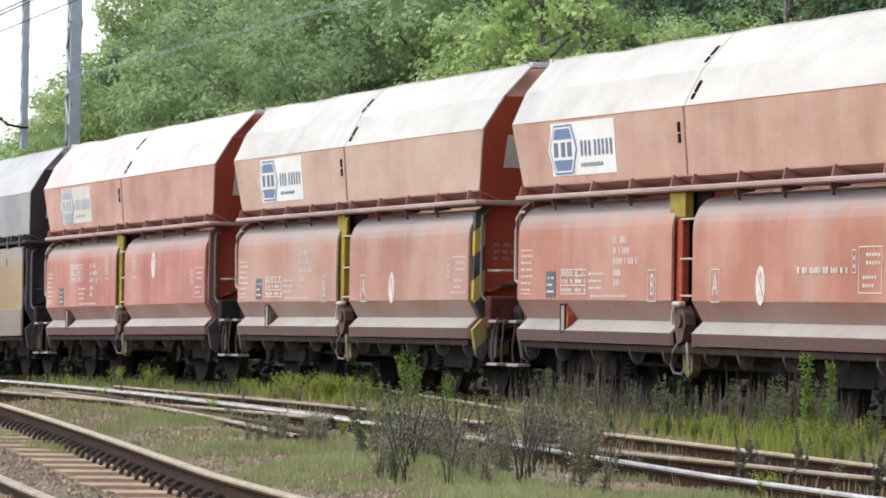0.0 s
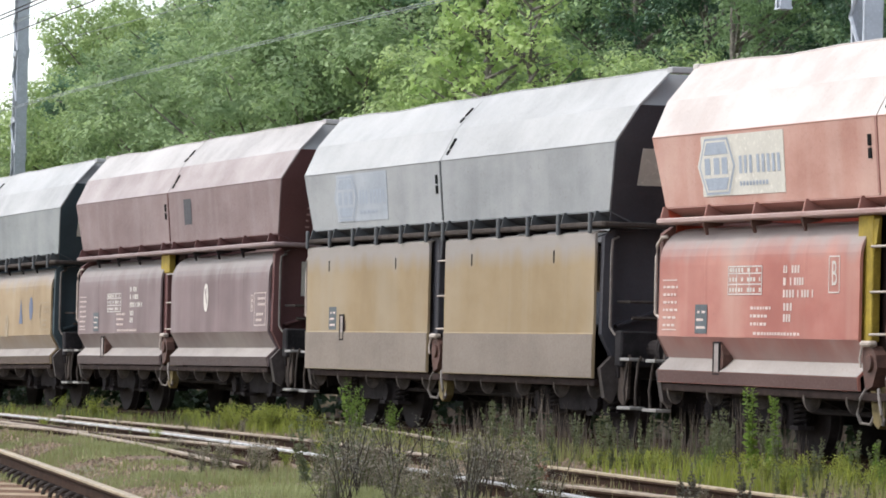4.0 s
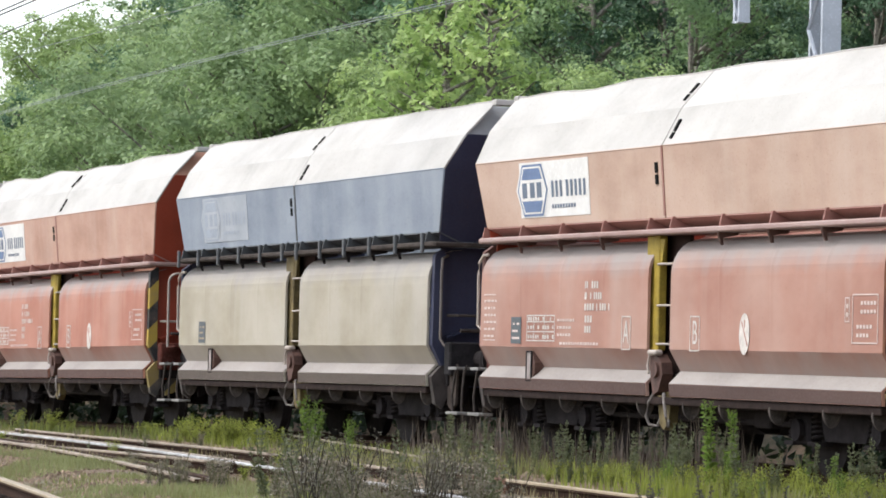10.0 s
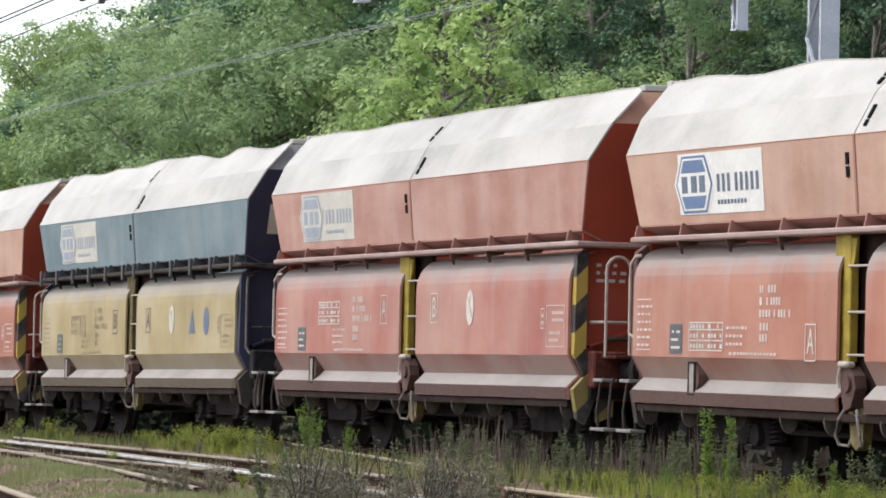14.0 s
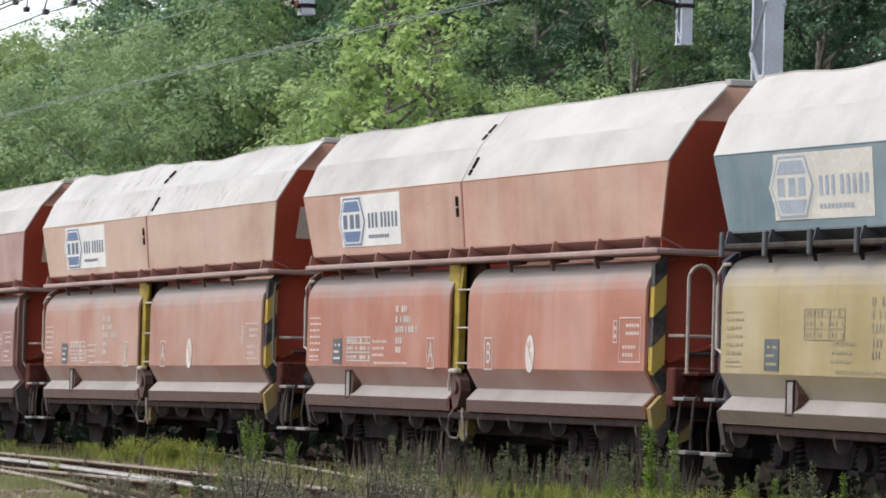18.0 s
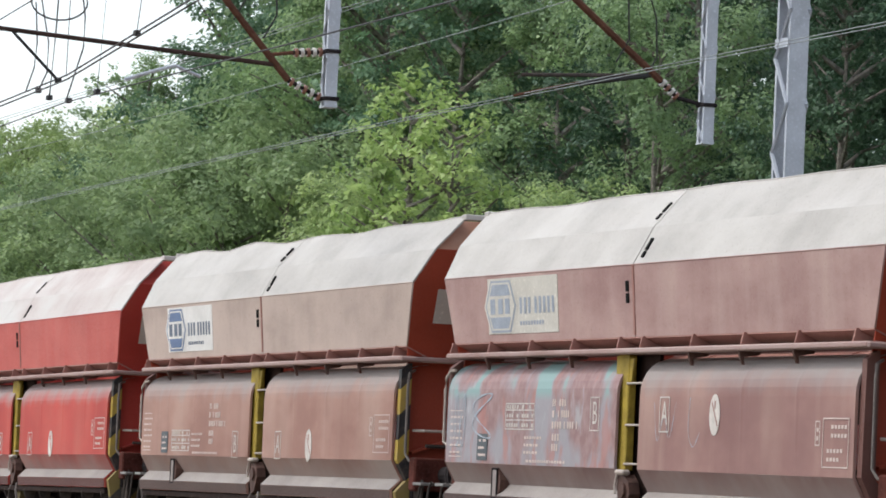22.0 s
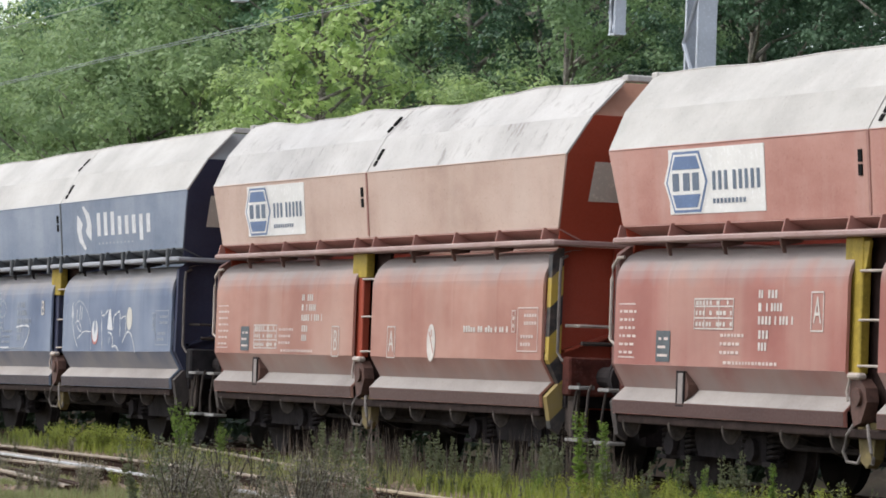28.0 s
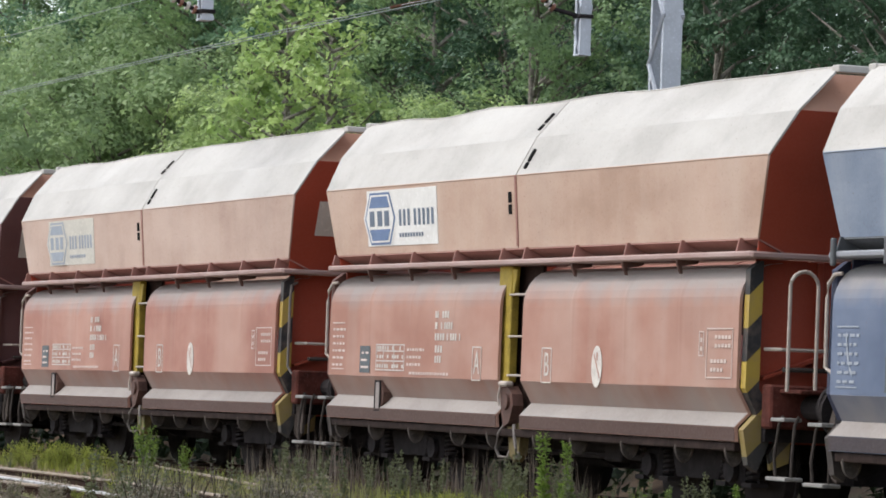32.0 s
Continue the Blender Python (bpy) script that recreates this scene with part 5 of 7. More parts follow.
        hood_patch("logo_bar", w, [(x, low), (x + 0.16, low), (x + 0.16, high), (x, high)], M_CHALK)
    for k in range(10):
        hood_patch("logo_line", w, [(1.7 + k * 0.17, 2.7), (1.78 + k * 0.17, 2.7), (1.78 + k * 0.17, 2.73), (1.7 + k * 0.17, 2.73)], M_FADED_BLUE)
    part("brake_letter", LETTER_B, M_WHITE, w, m=pose(-0.82, -1.44, 1.83))
    ink, dim = M_CHALK, M_FADED_BLUE
    name = "chalk_line"
    # an open hand, a ring and zigzag letters
    chalk(w, name, ink, [(0.70, 1.9), (0.67, 1.7), (0.79, 1.43), (0.98, 1.27)], 0.02)
    chalk(w, name, ink, [(0.66, 1.7), (0.69, 1.9), (0.74, 1.68)], 0.03)
    for x, za, zb in ((0.9, 1.65, 1.8), (1.05, 1.64, 1.86), (1.14, 1.66, 1.84)):
        chalk(w, name, ink, [(x, za), (x + 0.02, zb)], 0.022)
    chalk(w, name, ink, [(0.86, 1.62), (1.0, 1.66), (1.16, 1.53), (1.08, 1.48), (0.92, 1.58)], 0.022)
    chalk(w, name, ink, [(0.97, 1.4), (1.1, 1.44), (1.25, 1.5), (1.6, 1.49)], 0.02)
    chalk(w, name, dim, [(0.8, 1.86), (1.0, 1.94), (1.25, 1.87), (1.5, 1.71), (1.6, 1.57)], 0.03)
    chalk(w, name, dim, [(1.62, 1.57), (1.62, 1.24)], 0.025)
    chalk(w, name, dim, [(0.45, 1.9), (0.35, 1.6), (0.32, 1.4)], 0.02)
    part("red_ring", patch([(1.8 + 0.155 * math.cos(k * math.tau / 18), 1.47 + 0.16 * math.sin(k * math.tau / 18)) for k in range(18)], -1.4366), M_SPRAY_RED, w, "faint red edge under a white ring")
    ring = part("white_ring", patch([(1.8 + 0.14 * math.cos(k * math.tau / 18), 1.5 + 0.155 * math.sin(k * math.tau / 18)) for k in range(18)], -1.4372), M_CHALK, w, "white sprayed ring open at its top")
    part("stroke", patch([(1.76, 1.67), (1.84, 1.67), (1.85, 1.52), (1.8, 1.45), (1.75, 1.52)], -1.4378), P_BLUE, ring)
    chalk(w, name, ink, [(2.1, 1.78), (2.12, 1.5), (2.17, 1.23)], 0.024)
    chalk(w, name, ink, [(2.1, 1.72), (2.22, 1.7), (2.4, 1.79)], 0.024)
    part("white_wedge", patch([(2.38, 1.52), (2.63, 1.5), (2.52, 1.8), (2.44, 1.78)], -1.4372), M_CHALK, w, "white filled wedge of the drawing")
    chalk(w, name, ink, [(2.66, 1.52), (2.66, 1.7), (2.8, 1.73), (2.95, 1.78), (2.97, 1.6), (2.98, 1.42)], 0.026)
    chalk(w, name, ink, [(3.0, 1.66), (3.12, 1.69), (3.23, 1.7), (3.24, 1.45)], 0.022)
    part("cream_disc", patch([(3.39 + 0.125 * math.cos(k * math.tau / 20), 1.66 + 0.155 * math.sin(k * math.tau / 20)) for k in range(20)], -1.4372), M_LOGO_PALE, w, "cream-coloured sprayed oval")
    chalk(w, name, ink, [(3.1, 1.34), (3.22, 1.44), (3.36, 1.5), (3.54, 1.42), (3.68, 1.2)], 0.026)
    chalk(w, name, ink, [(2.42, 1.48), (2.6, 1.46), (2.67, 1.34), (2.6, 1.26), (2.78, 1.31), (2.93, 1.22)], 0.028)
    chalk(w, name, dim, [(2.45, 1.4), (2.47, 1.3), (2.52, 1.42)], 0.03)
    # rings and strokes on the other door
    chalk(w, name, ink, loop(-3.6, 1.52, 0.21, 0.22, 1, 1, 0.0), 0.026)
    chalk(w, name, dim, loop(-2.98, 1.84, 0.19, 0.12, 1, 1, 0.0), 0.03)
    chalk(w, name, ink, [(-3.72, 1.24), (-3.6, 1.36), (-3.4, 1.42), (-3.3, 1.46), (-3.45, 1.36), (-3.5, 1.26)], 0.022)
    chalk(w, name, dim, [(-3.4, 1.8), (-3.35, 1.4), (-3.1, 1.7), (-2.95, 1.5)], 0.022)
    for z in (2.07, 1.98, 1.89, 1.79):
        chalk(w, name, dim, [(-3.86, z), (-3.04, z + 0.01)], 0.02)
    for z in (1.72, 1.64, 1.56):
        chalk(w, name, dim, [(-3.3, z), (-2.95, z)], 0.018)
    chalk(w, name, ink, [(-2.2, 1.57), (-1.9, 1.59), (-1.5, 1.59), (-1.52, 1.45), (-1.8, 1.27)], 0.026)
    chalk(w, name, dim, [(-1.84, 1.58), (-1.83, 1.4)], 0.02)
    chalk(w, name, ink, [(-3.06, 1.27), (-2.6, 1.27)], 0.022)
    chalk(w, name, dim, [(-5.15, 1.75), (-5.1, 1.5), (-5.02, 1.38)], 0.03)
    chalk(w, name, dim, [(-4.2, 1.38), (-4.12, 1.46), (-4.05, 1.38)], 0.03)
    for n_ in (-1, 16):
        line = Shape()
        x = 3.05
        while x < 4.35:
            l = rng.uniform(0.03, 0.06)
            line.box(x, x + l, -1.4368, -1.4356, 1.5, 1.55 + 0.02 * rng.random())
            x += l + rng.choice((0.025, 0.025, 0.08))
        tagged(part("stencil_line", line.mesh("line"), M_WHITE, train[n_], "small white stencilled line"), kind="stuff")
    for n_, cap in ((-1, 2.12), (16, 2.12), (17, 2.02)):
        part("post_cap", Shape().box(-0.605, -0.15, -1.385, -1.28, cap, 2.4, 0.01).mesh("cap"), M_YELLOW, train[n_], "yellow upper part of the middle post")


M_CHALK = grimy("white spray paint", (0.72, 0.72, 0.72), 0.75, 0.7, 0.0, 9.0)
M_BLUE_DIM = grimy("worn blue marks", (0.13, 0.16, 0.24), 0.8, 0.65, 0.0, 5.0)
M_SPRAY_PALE = grimy("pale blue spray paint", (0.42, 0.48, 0.54), 0.75, 0.7, 0.0, 4.0)
M_SPRAY_RED = grimy("red spray paint", (0.5, 0.16, 0.13), 0.8, 0.7, 0.0, 4.0)
TRAIN = {n: wagon(n, spec) for n, spec in LIVERIES.items()}
special_marks(TRAIN)


# ---- ground, tracks ----
NEAR_PLAN = [(-52, 10.7), (-44, 9.5), (-39.2, 8.94), (-36.7, 8.64), (-33.8, 8.2), (-31.8, 7.93), (-30, 7.68), (-28.5, 7.51), (-27.3, 7.38), (-25.5, 7.15), (-23.5, 6.93), (-20, 6.58), (-12, 5.9), (0, 5.1)]
NEAR_FIT = np.polyfit([(x + 35) / 30 for x, y in NEAR_PLAN], [y for x, y in NEAR_PLAN], 5).tolist()


def curve(x):
    """The outer rail of the curved track."""
    if x < -52:
        return curve(-52) - 0.2 * (x + 52)
    u = (min(x, 0.0) + 35) / 30
    y = 0.0
    for c in NEAR_FIT:
        y = y * u + c
    return y


def ground_z(x, y):
    """The height of the soil: ballast shoulders at the tracks, hollows between, a bank under the trees."""
    z = sag(x) - 0.2
    if curve(x) + 0.35 < y < 16.6:
        z += 0.08 * min(1.0, (y - curve(x) - 0.35) / 0.5) * min(1.0, (16.6 - y) / 0.8)
    if curve(x) + 0.5 < y < curve(x) + 2.6 and x > -60:
        z += 0.05 * min(1.0, (y - curve(x) - 0.5) / 0.5) * min(1.0, (curve(x) + 2.6 - y) / 0.6)
    if y > 19.6:
        t = min(1.0, (y - 19.6) / 3.2)
        z += 1.25 * t * t * (3 - 2 * t)
    if y < 3.5:
        z -= 0.35 * min(1.0, (3.5 - y) / 4)
    yc = curve(x) - 1.15
    if -70 < x < 10 and abs(y - yc) < 2:
        z += 0.15 * math.exp(-((y - yc) / 0.55) ** 2) - 0.10 * math.exp(-((y - yc - 0.75) / 0.35) ** 2)
    if -0.8 < y - curve(x) < 0.3 and -70 < x < 10:
        return sag(x) - 0.205
    return z + 0.03 * noise.noise(Vector((x * 0.4, y * 0.6, 0))) + 0.02 * noise.noise(Vector((x * 2, y * 2, 5)))


def ground_mesh():
    xs = sorted(set([-2500, -1200, -600, -350, -250, -200] + [-170 + 5 * i for i in range(17)] + [-85 + 0.7 * i for i in range(101)] + [-10 + 5 * i for i in range(10)] + [60, 120, 300, 800, 2500]))
    ys = sorted(set([-2500, -800, -200, -60, -20, -10, -5] + [0.3 * i for i in range(80)] + [24 + 3 * i for i in range(14)] + [80, 120, 250, 800, 2500]))
    vs = [(x, y, ground_z(x, y)) for y in ys for x in xs]
    n = len(xs)
    fs = [(j * n + i, j * n + i + 1, j * n + n + i + 1, j * n + n + i) for j in range(len(ys) - 1) for i in range(n - 1)]
    return Shape().add(vs, fs).mesh("ground", outward=False, smooth=True)


def soil_material():
    m, t, b = shader("soil, gravel and moss")
    v = coords(t, shifted=False)
    broad, mid, fine = noisy(t, v, 0.35, 5.0), noisy(t, v, 2.2, 6.0), noisy(t, v, 26.0, 4.0)
    col = mixed(t, ramp(t, mid, 0.35, 0.7), (0.1, 0.068, 0.046), (0.23, 0.155, 0.1))
    col = mixed(t, ramp(t, broad, 0.45, 0.62, 0.0, 0.6), col, (0.14, 0.145, 0.075))
    col = mixed(t, ramp(t, fine, 0.55, 0.75, 0.0, 0.5), col, (0.28, 0.22, 0.16))
    t.links.new(col, b.inputs["Base Color"])
    b.inputs["Roughness"].default_value = 0.95
    bumped(t, b, fine, 0.8, 0.03)
    return m


tagged(part("ground", ground_mesh(), soil_material()), "gravelly soil with moss and sparse grass", "ground", kind="structure")

M_DULLTOP = grimy("golden dull rail head", (0.42, 0.33, 0.21), 0.6, 0.5, 0.2, 5.0)
RAIL_PROFILE = [(-0.075, 0.0), (-0.075, 0.012), (-0.01, 0.03), (-0.009, 0.12), (-0.036, 0.135), (-0.036, 0.165), (-0.03, 0.172), (0.03, 0.172), (0.036, 0.165), (0.036, 0.135), (0.009, 0.12), (0.01, 0.03), (0.075, 0.012), (0.075, 0.0)]


HEAD_PROFILE = [(-0.0375, 0.152), (-0.0375, 0.166), (-0.03, 0.1738), (0.03, 0.1738), (0.0375, 0.166)]


def spline(pts, step=0.6):
    """Points along a smooth line through plan points, ordered by x."""
    pts = sorted(pts)
    px, py = np.array([p[0] for p in pts]), np.array([p[1] for p in pts])
    c = np.polyfit((px + 35) / 30, py, min(3, len(pts) - 1))
    n = max(2, int((px[-1] - px[0]) / step))
    return [(x, float(np.polyval(c, (x + 35) / 30))) for x in np.linspace(px[0], px[-1], n)]


def rail(name, pts, label, head, parent=None, top=0.0):
    vs, fs, hv, hf = [], [], [], []
    n = len(RAIL_PROFILE)
    for i, (x, y) in enumerate(pts):
        a, b = pts[max(i - 1, 0)], pts[min(i + 1, len(pts) - 1)]
        d = Vector((b[0] - a[0], b[1] - a[1], 0)).normalized()
        nx, ny = -d.y, d.x
        z = sag(x) + top - 0.172
        vs += [(x + nx * o, y + ny * o, z + h) for o, h in RAIL_PROFILE]
        hv += [(x + nx * o, y + ny * o, z + h) for o, h in HEAD_PROFILE]
        if i:
            fs += [((i - 1) * n + k, (i - 1) * n + (k + 1) % n, i * n + (k + 1) % n, i * n + k) for k in range(n)]
            hf += [((i - 1) * 5 + k, (i - 1) * 5 + k + 1, i * 5 + k + 1, i * 5 + k) for k in range(4)]
    last = len(vs) - n
    fs += [tuple(range(n)), tuple(range(len(vs) - 1, last - 1, -1))]
    r = part(name, Shape().add(vs, fs).mesh("rail"), M_RAIL, parent)
    part("rail_head", Shape().add(hv, hf).mesh("head", outward=False), head, r, "worn running surface")
    return tagged(r, label, "rail", kind="structure")


def offset(pts, d):
    out = []
    for i, (x, y) in enumerate(pts):
        a, b = pts[max(i - 1, 0)], pts[min(i + 1, len(pts) - 1)]
        v = Vector((b[0] - a[0], b[1] - a[1])).normalized()
        out.append((x - v.y * d, y + v.x * d))
    return out


NEAR = [(x, curve(x)) for x in np.linspace(-60, 0, 101)]
SPREAD = spline([(-60, 18.6), (-51.65, 16.75), (-48.5, 16.2), (-43.3, 15.1), (-40, 14.5), (-37.5, 13.9)])
CLOSED = spline([(-34.95, 13.2), (-33.4, 13.12), (-31.9, 13.07), (-28, 12.95), (-22, 12.8)])
INNER = spline([(-56, 13.85), (-50.4, 13.5), (-46, 13.38), (-43, 13.29), (-41, 13.25), (-37.7, 13.02)])
CROSS = spline([(-54, 11.0), (-49.2, 11.08), (-46.3, 11.2), (-43.7, 11.45), (-41, 11.62), (-38.7, 11.73)])
MID = spline([(-75, 14.2), (-60, 13.2), (-49.0, 12.5), (-44.7, 12.36), (-40.3, 12.05), (-36.7, 11.72), (-32, 11.3), (-30, 11.13), (-28.4, 11.04), (-25.8, 10.88), (-20, 10.4)])
FORK = spline([(-50, 11.6), (-46.8, 11.35), (-43.3, 11.08), (-40, 10.76), (-37.7, 10.46), (-35.9, 10.21), (-33.9, 10.0)], 0.4)
TRAINLINE = [(x, TRACK_Y + bow(x)) for x in np.arange(-160, 60, 2.0)]
rail("rail", NEAR, "curved rusty rail with a dull worn head", M_DULLTOP)
rail("rail", offset(NEAR, -1.5), "curved rusty rail with a dull worn head", M_RUSTTOP)
rail("rail", MID, "old rail with a shiny polished head", M_RAILTOP)
rail("rail", INNER, "old rusty rail of the siding", M_RUSTTOP)
rail("rail", CLOSED, "old rusty rail that starts at a brown joint plate", M_DULLTOP)
rail("rail", CROSS, "rusty rail that crosses towards the shiny one", M_RUSTTOP)
rail("rail", SPREAD, "rusty rail that spreads towards the train's track", M_RUSTTOP)
rail("rail", FORK, "rusty turnout rail among weeds", M_RUSTTOP)
rail("rail", offset(FORK, 0.19), "rusty check rail beside the turnout rail", M_RAIL)
rail("rail", offset(MID, 0.16)[8:60], "rusty check rail of the turnout", M_RUSTTOP)
rail("rail", spline([(-34, 11.52), (-31.5, 11.68), (-29.6, 11.87), (-27, 12.05), (-22, 12.2)]), "rusty closure rail of the turnout", M_RUSTTOP)
rail("rail", offset(TRAINLINE, -0.7525), "rail under the train, half hidden by weeds", M_RAIL)
rail("rail", offset(TRAINLINE, 0.7525), "rail under the train, half hidden by weeds", M_RAIL)


def sleepers(line, half, wide, material, name, label, group, spacing=0.6, top=-0.172, x_from=-62, x_to=0, middle=0.0):
    me = Shape().prism([(-wide, -0.2), (wide, -0.2), (wide, 0.0), (wide * 0.7, 0.02), (-wide * 0.7, 0.02), (-wide, 0.0)], 1, -half, half).mesh("sleeper")
    acc = 0.0
    for a, b in zip(line, line[1:]):
        d = Vector((b[0] - a[0], b[1] - a[1]))
        acc += d.length
        if acc < spacing or not x_from < a[0] < x_to:
            continue
        acc = 0.0
        ang = math.degrees(math.atan2(d.y, d.x))
        s = part(name, me, material, m=pose(a[0], a[1] + middle, sag(a[0]) + top - 0.02, 0, 0, ang + random.uniform(-1, 1)))
        tagged(s, label, "sleeper", group)


sleepers([(x, curve(x) - 0.75) for x in np.arange(-60, 0, 0.1)], 1.25, 0.29, M_CONCRETE, "concrete_sleeper", "pale weathered concrete sleeper under the curved rails", "sleepers of the curved track", 0.95, top=-0.177, x_from=-58, x_to=-14)
sleepers(spline([(x, y + 0.75) for x, y in MID], 0.3), 1.3, 0.13, M_TIMBER, "timber_sleeper", "dark weathered timber sleeper among weeds", "sleepers of the turnout", x_from=-58, x_to=-18)

# sprung clips along the curved rail
def clip_mesh():
    sh = Shape()
    sh.tube([(0.02 * math.sin(a * 2), -0.13 - 0.062 * math.cos(a), -0.185 + 0.085 * math.sin(a)) for a in [k * math.pi / 10 for k in range(11)]], 0.018, 6)
    return sh.mesh("clip")


CLIP = clip_mesh()
NEAR_RAIL = [o for o in bpy.data.objects if o.name == "rail"][0]
step_ = 0.0
for a_, b_ in zip(NEAR, NEAR[1:]):
    seg_ = math.dist(a_, b_)
    ang_ = math.degrees(math.atan2(b_[1] - a_[1], b_[0] - a_[0]))
    while step_ < seg_:
        u_ = step_ / seg_
        x_, y_ = a_[0] + (b_[0] - a_[0]) * u_, a_[1] + (b_[1] - a_[1]) * u_
        if -56 < x_ < -15:
            part("rail_clip", CLIP, M_LUG, NEAR_RAIL, m=pose(x_, y_, sag(x_), 0, 0, ang_))
        step_ += 0.475
    step_ -= seg_


def ballast_bed(name, line, near, far, z, label, paint_=None):
    """A low bed of crushed stone along a track."""
    s = Shape()
    rng = random.Random(len(line))
    rows = [[(x, y + near + (far - near) * k / 8, sag(x) + z + (rng.uniform(-0.02, 0.015) if far > 1 else 0.0) - (0.06 if k in (0, 8) else 0)) for k in range(9)] for x, y in line]
    s.add([p for r in rows for p in r], [(i * 9 + k, i * 9 + 9 + k, i * 9 + 10 + k, i * 9 + k + 1) for i in range(len(rows) - 1) for k in range(8)])
    tagged(part(name, s.mesh("bed", outward=False), paint_ or M_BALLAST), label, "ballast", kind="structure")


# dark ballast, with the shade beneath the train put into its colour
M_BALLAST = grimy("dark ballast with shade", (0.048, 0.036, 0.028), 0.35, 0.95, 0.0, 16.0, (0.1, 0.075, 0.055))
M_BALLAST_RED = grimy("reddish ballast", (0.2, 0.115, 0.07), 0.35, 0.95, 0.0, 12.0, (0.36, 0.23, 0.16))
M_BALLAST_BROWN = grimy("brown ballast", (0.12, 0.092, 0.07), 0.3, 0.95, 0.0, 12.0, (0.24, 0.19, 0.145))
ballast_bed("ballast_bed", NEAR, -0.85, 0.25, -0.179, "reddish brown ballast between the sleepers", M_BALLAST_RED)
ballast_bed("ballast_bed", [(x, y) for x, y in TRAINLINE], -1.45, 2.6, -0.165, "nearly black ballast under the train, shade put into its colour")
ballast_bed("ballast_bed", [(x, y) for x, y in MID if -70 < x < -24], -0.75, 1.9, -0.135, "dark brown ballast of the turnout", M_BALLAST_BROWN)

tagged(part("fish_plate", Shape().box(-1.3, 1.3, -0.03, 0.03, -0.16, 0.0, 0.01).box(-1.2, 1.2, -0.12, 0.12, -0.2, -0.15).mesh("plate"), M_RUSTY, m=pose(-36.2, 13.32, sag(-36.2) - 0.004, 0, 0, -6)), "rust-brown plate joining the turnout rails", "rail joint")


# ---- overhead line ----
def laced_post(th, z0, z1, web, deep, step, tube):
    """Two channels with their webs across the track's line, laced with bars on the two other faces."""
    for dx in (-deep / 2, deep / 2):
        h, f = web / 2, 0.055 if dx < 0 else -0.055
        s = Shape().prism([(0, -h), (f, -h), (f, -h + 0.012), (f * 0.2, -h + 0.012), (f * 0.2, h - 0.012), (f, h - 0.012), (f, h), (0, h)], 2, z0, z1)
        part("channel", s.mesh("channel"), M_GALV, th, m=pose(dx, 0, 0))
    n = max(2, round((z1 - z0) / step))
    for i in range(n):
        za, zb = z0 + (z1 - z0) * i / n, z0 + (z1 - z0) * (i + 1) / n
        for dy in (-web / 2 - 0.004, web / 2 + 0.004):
            a, c = (-deep / 2, deep / 2) if i % 2 else (deep / 2, -deep / 2)
            part("lacing_bar", Shape().tube([(a, dy, za), (c, dy, zb)], tube, 5).mesh("bar"), M_GALV, th)


def gantry_post(x, y, z0, z1):
    th = thing("drop_post", "slim galvanised steel post hanging from the gantry", "catenary post", "posts of the gantry", pose(x, y, 0))
    laced_post(th, z0, z1, 0.15, 0.2, 0.3, 0.012)
    part("end_cap", Shape().box(-0.11, 0.11, -0.08, 0.08, z0 - 0.012, z0 + 0.01).mesh("cap"), M_GALV, th)
    return th


def lattice_mast(x, y, z0, z1, boxed=True):
    th = thing("lattice_mast", "pale grey galvanised lattice mast of the gantry", "mast", "masts of the overhead line", pose(x, y, 0))
    laced_post(th, z0, z1, 0.27, 0.42, 0.62, 0.03)
    for z in (z0 + 2.0, z0 + 3.9, z0 + 5.8, z0 + 7.4):
        part("batten", Shape().box(-0.2, 0.2, -0.16, -0.145, z - 0.06, z + 0.06).mesh("batten"), M_GALV, th)
    if boxed:
        part("clamp_frame", Shape().box(-0.5, 0.5, -0.2, -0.16, 7.62, 7.72).box(-0.5, 0.5, 0.16, 0.2, 7.62, 7.72).box(-0.3, 0.3, 0.2, 0.5, 7.60, 7.66).mesh("clamp"), M_LUG, th, "dark clamp frame on the mast")
    part("footing", Shape().box(-0.4, 0.4, -0.4, 0.4, z0 - 0.6, z0 + 0.1, 0.05).mesh("footing"), M_CONCRETE, th)
    return th


def porcelain(th, ya, za, yb, zb, sheds=5):
    """A rod of porcelain sheds between two points of an arm."""
    for k in range(sheds):
        u = (k + 0.5) / sheds
        part("insulator_shed", Shape().disc((0, ya + (yb - ya) * u, za + (zb - za) * u), (0, yb - ya, zb - za), 0.058, 0.04, 12).mesh("shed"), M_CERAMIC if k % 2 else M_GLAZE, th)
    part("insulator_core", Shape().tube([(0, ya, za), (0, yb, zb)], 0.028, 8).mesh("core"), M_UNDER, th)


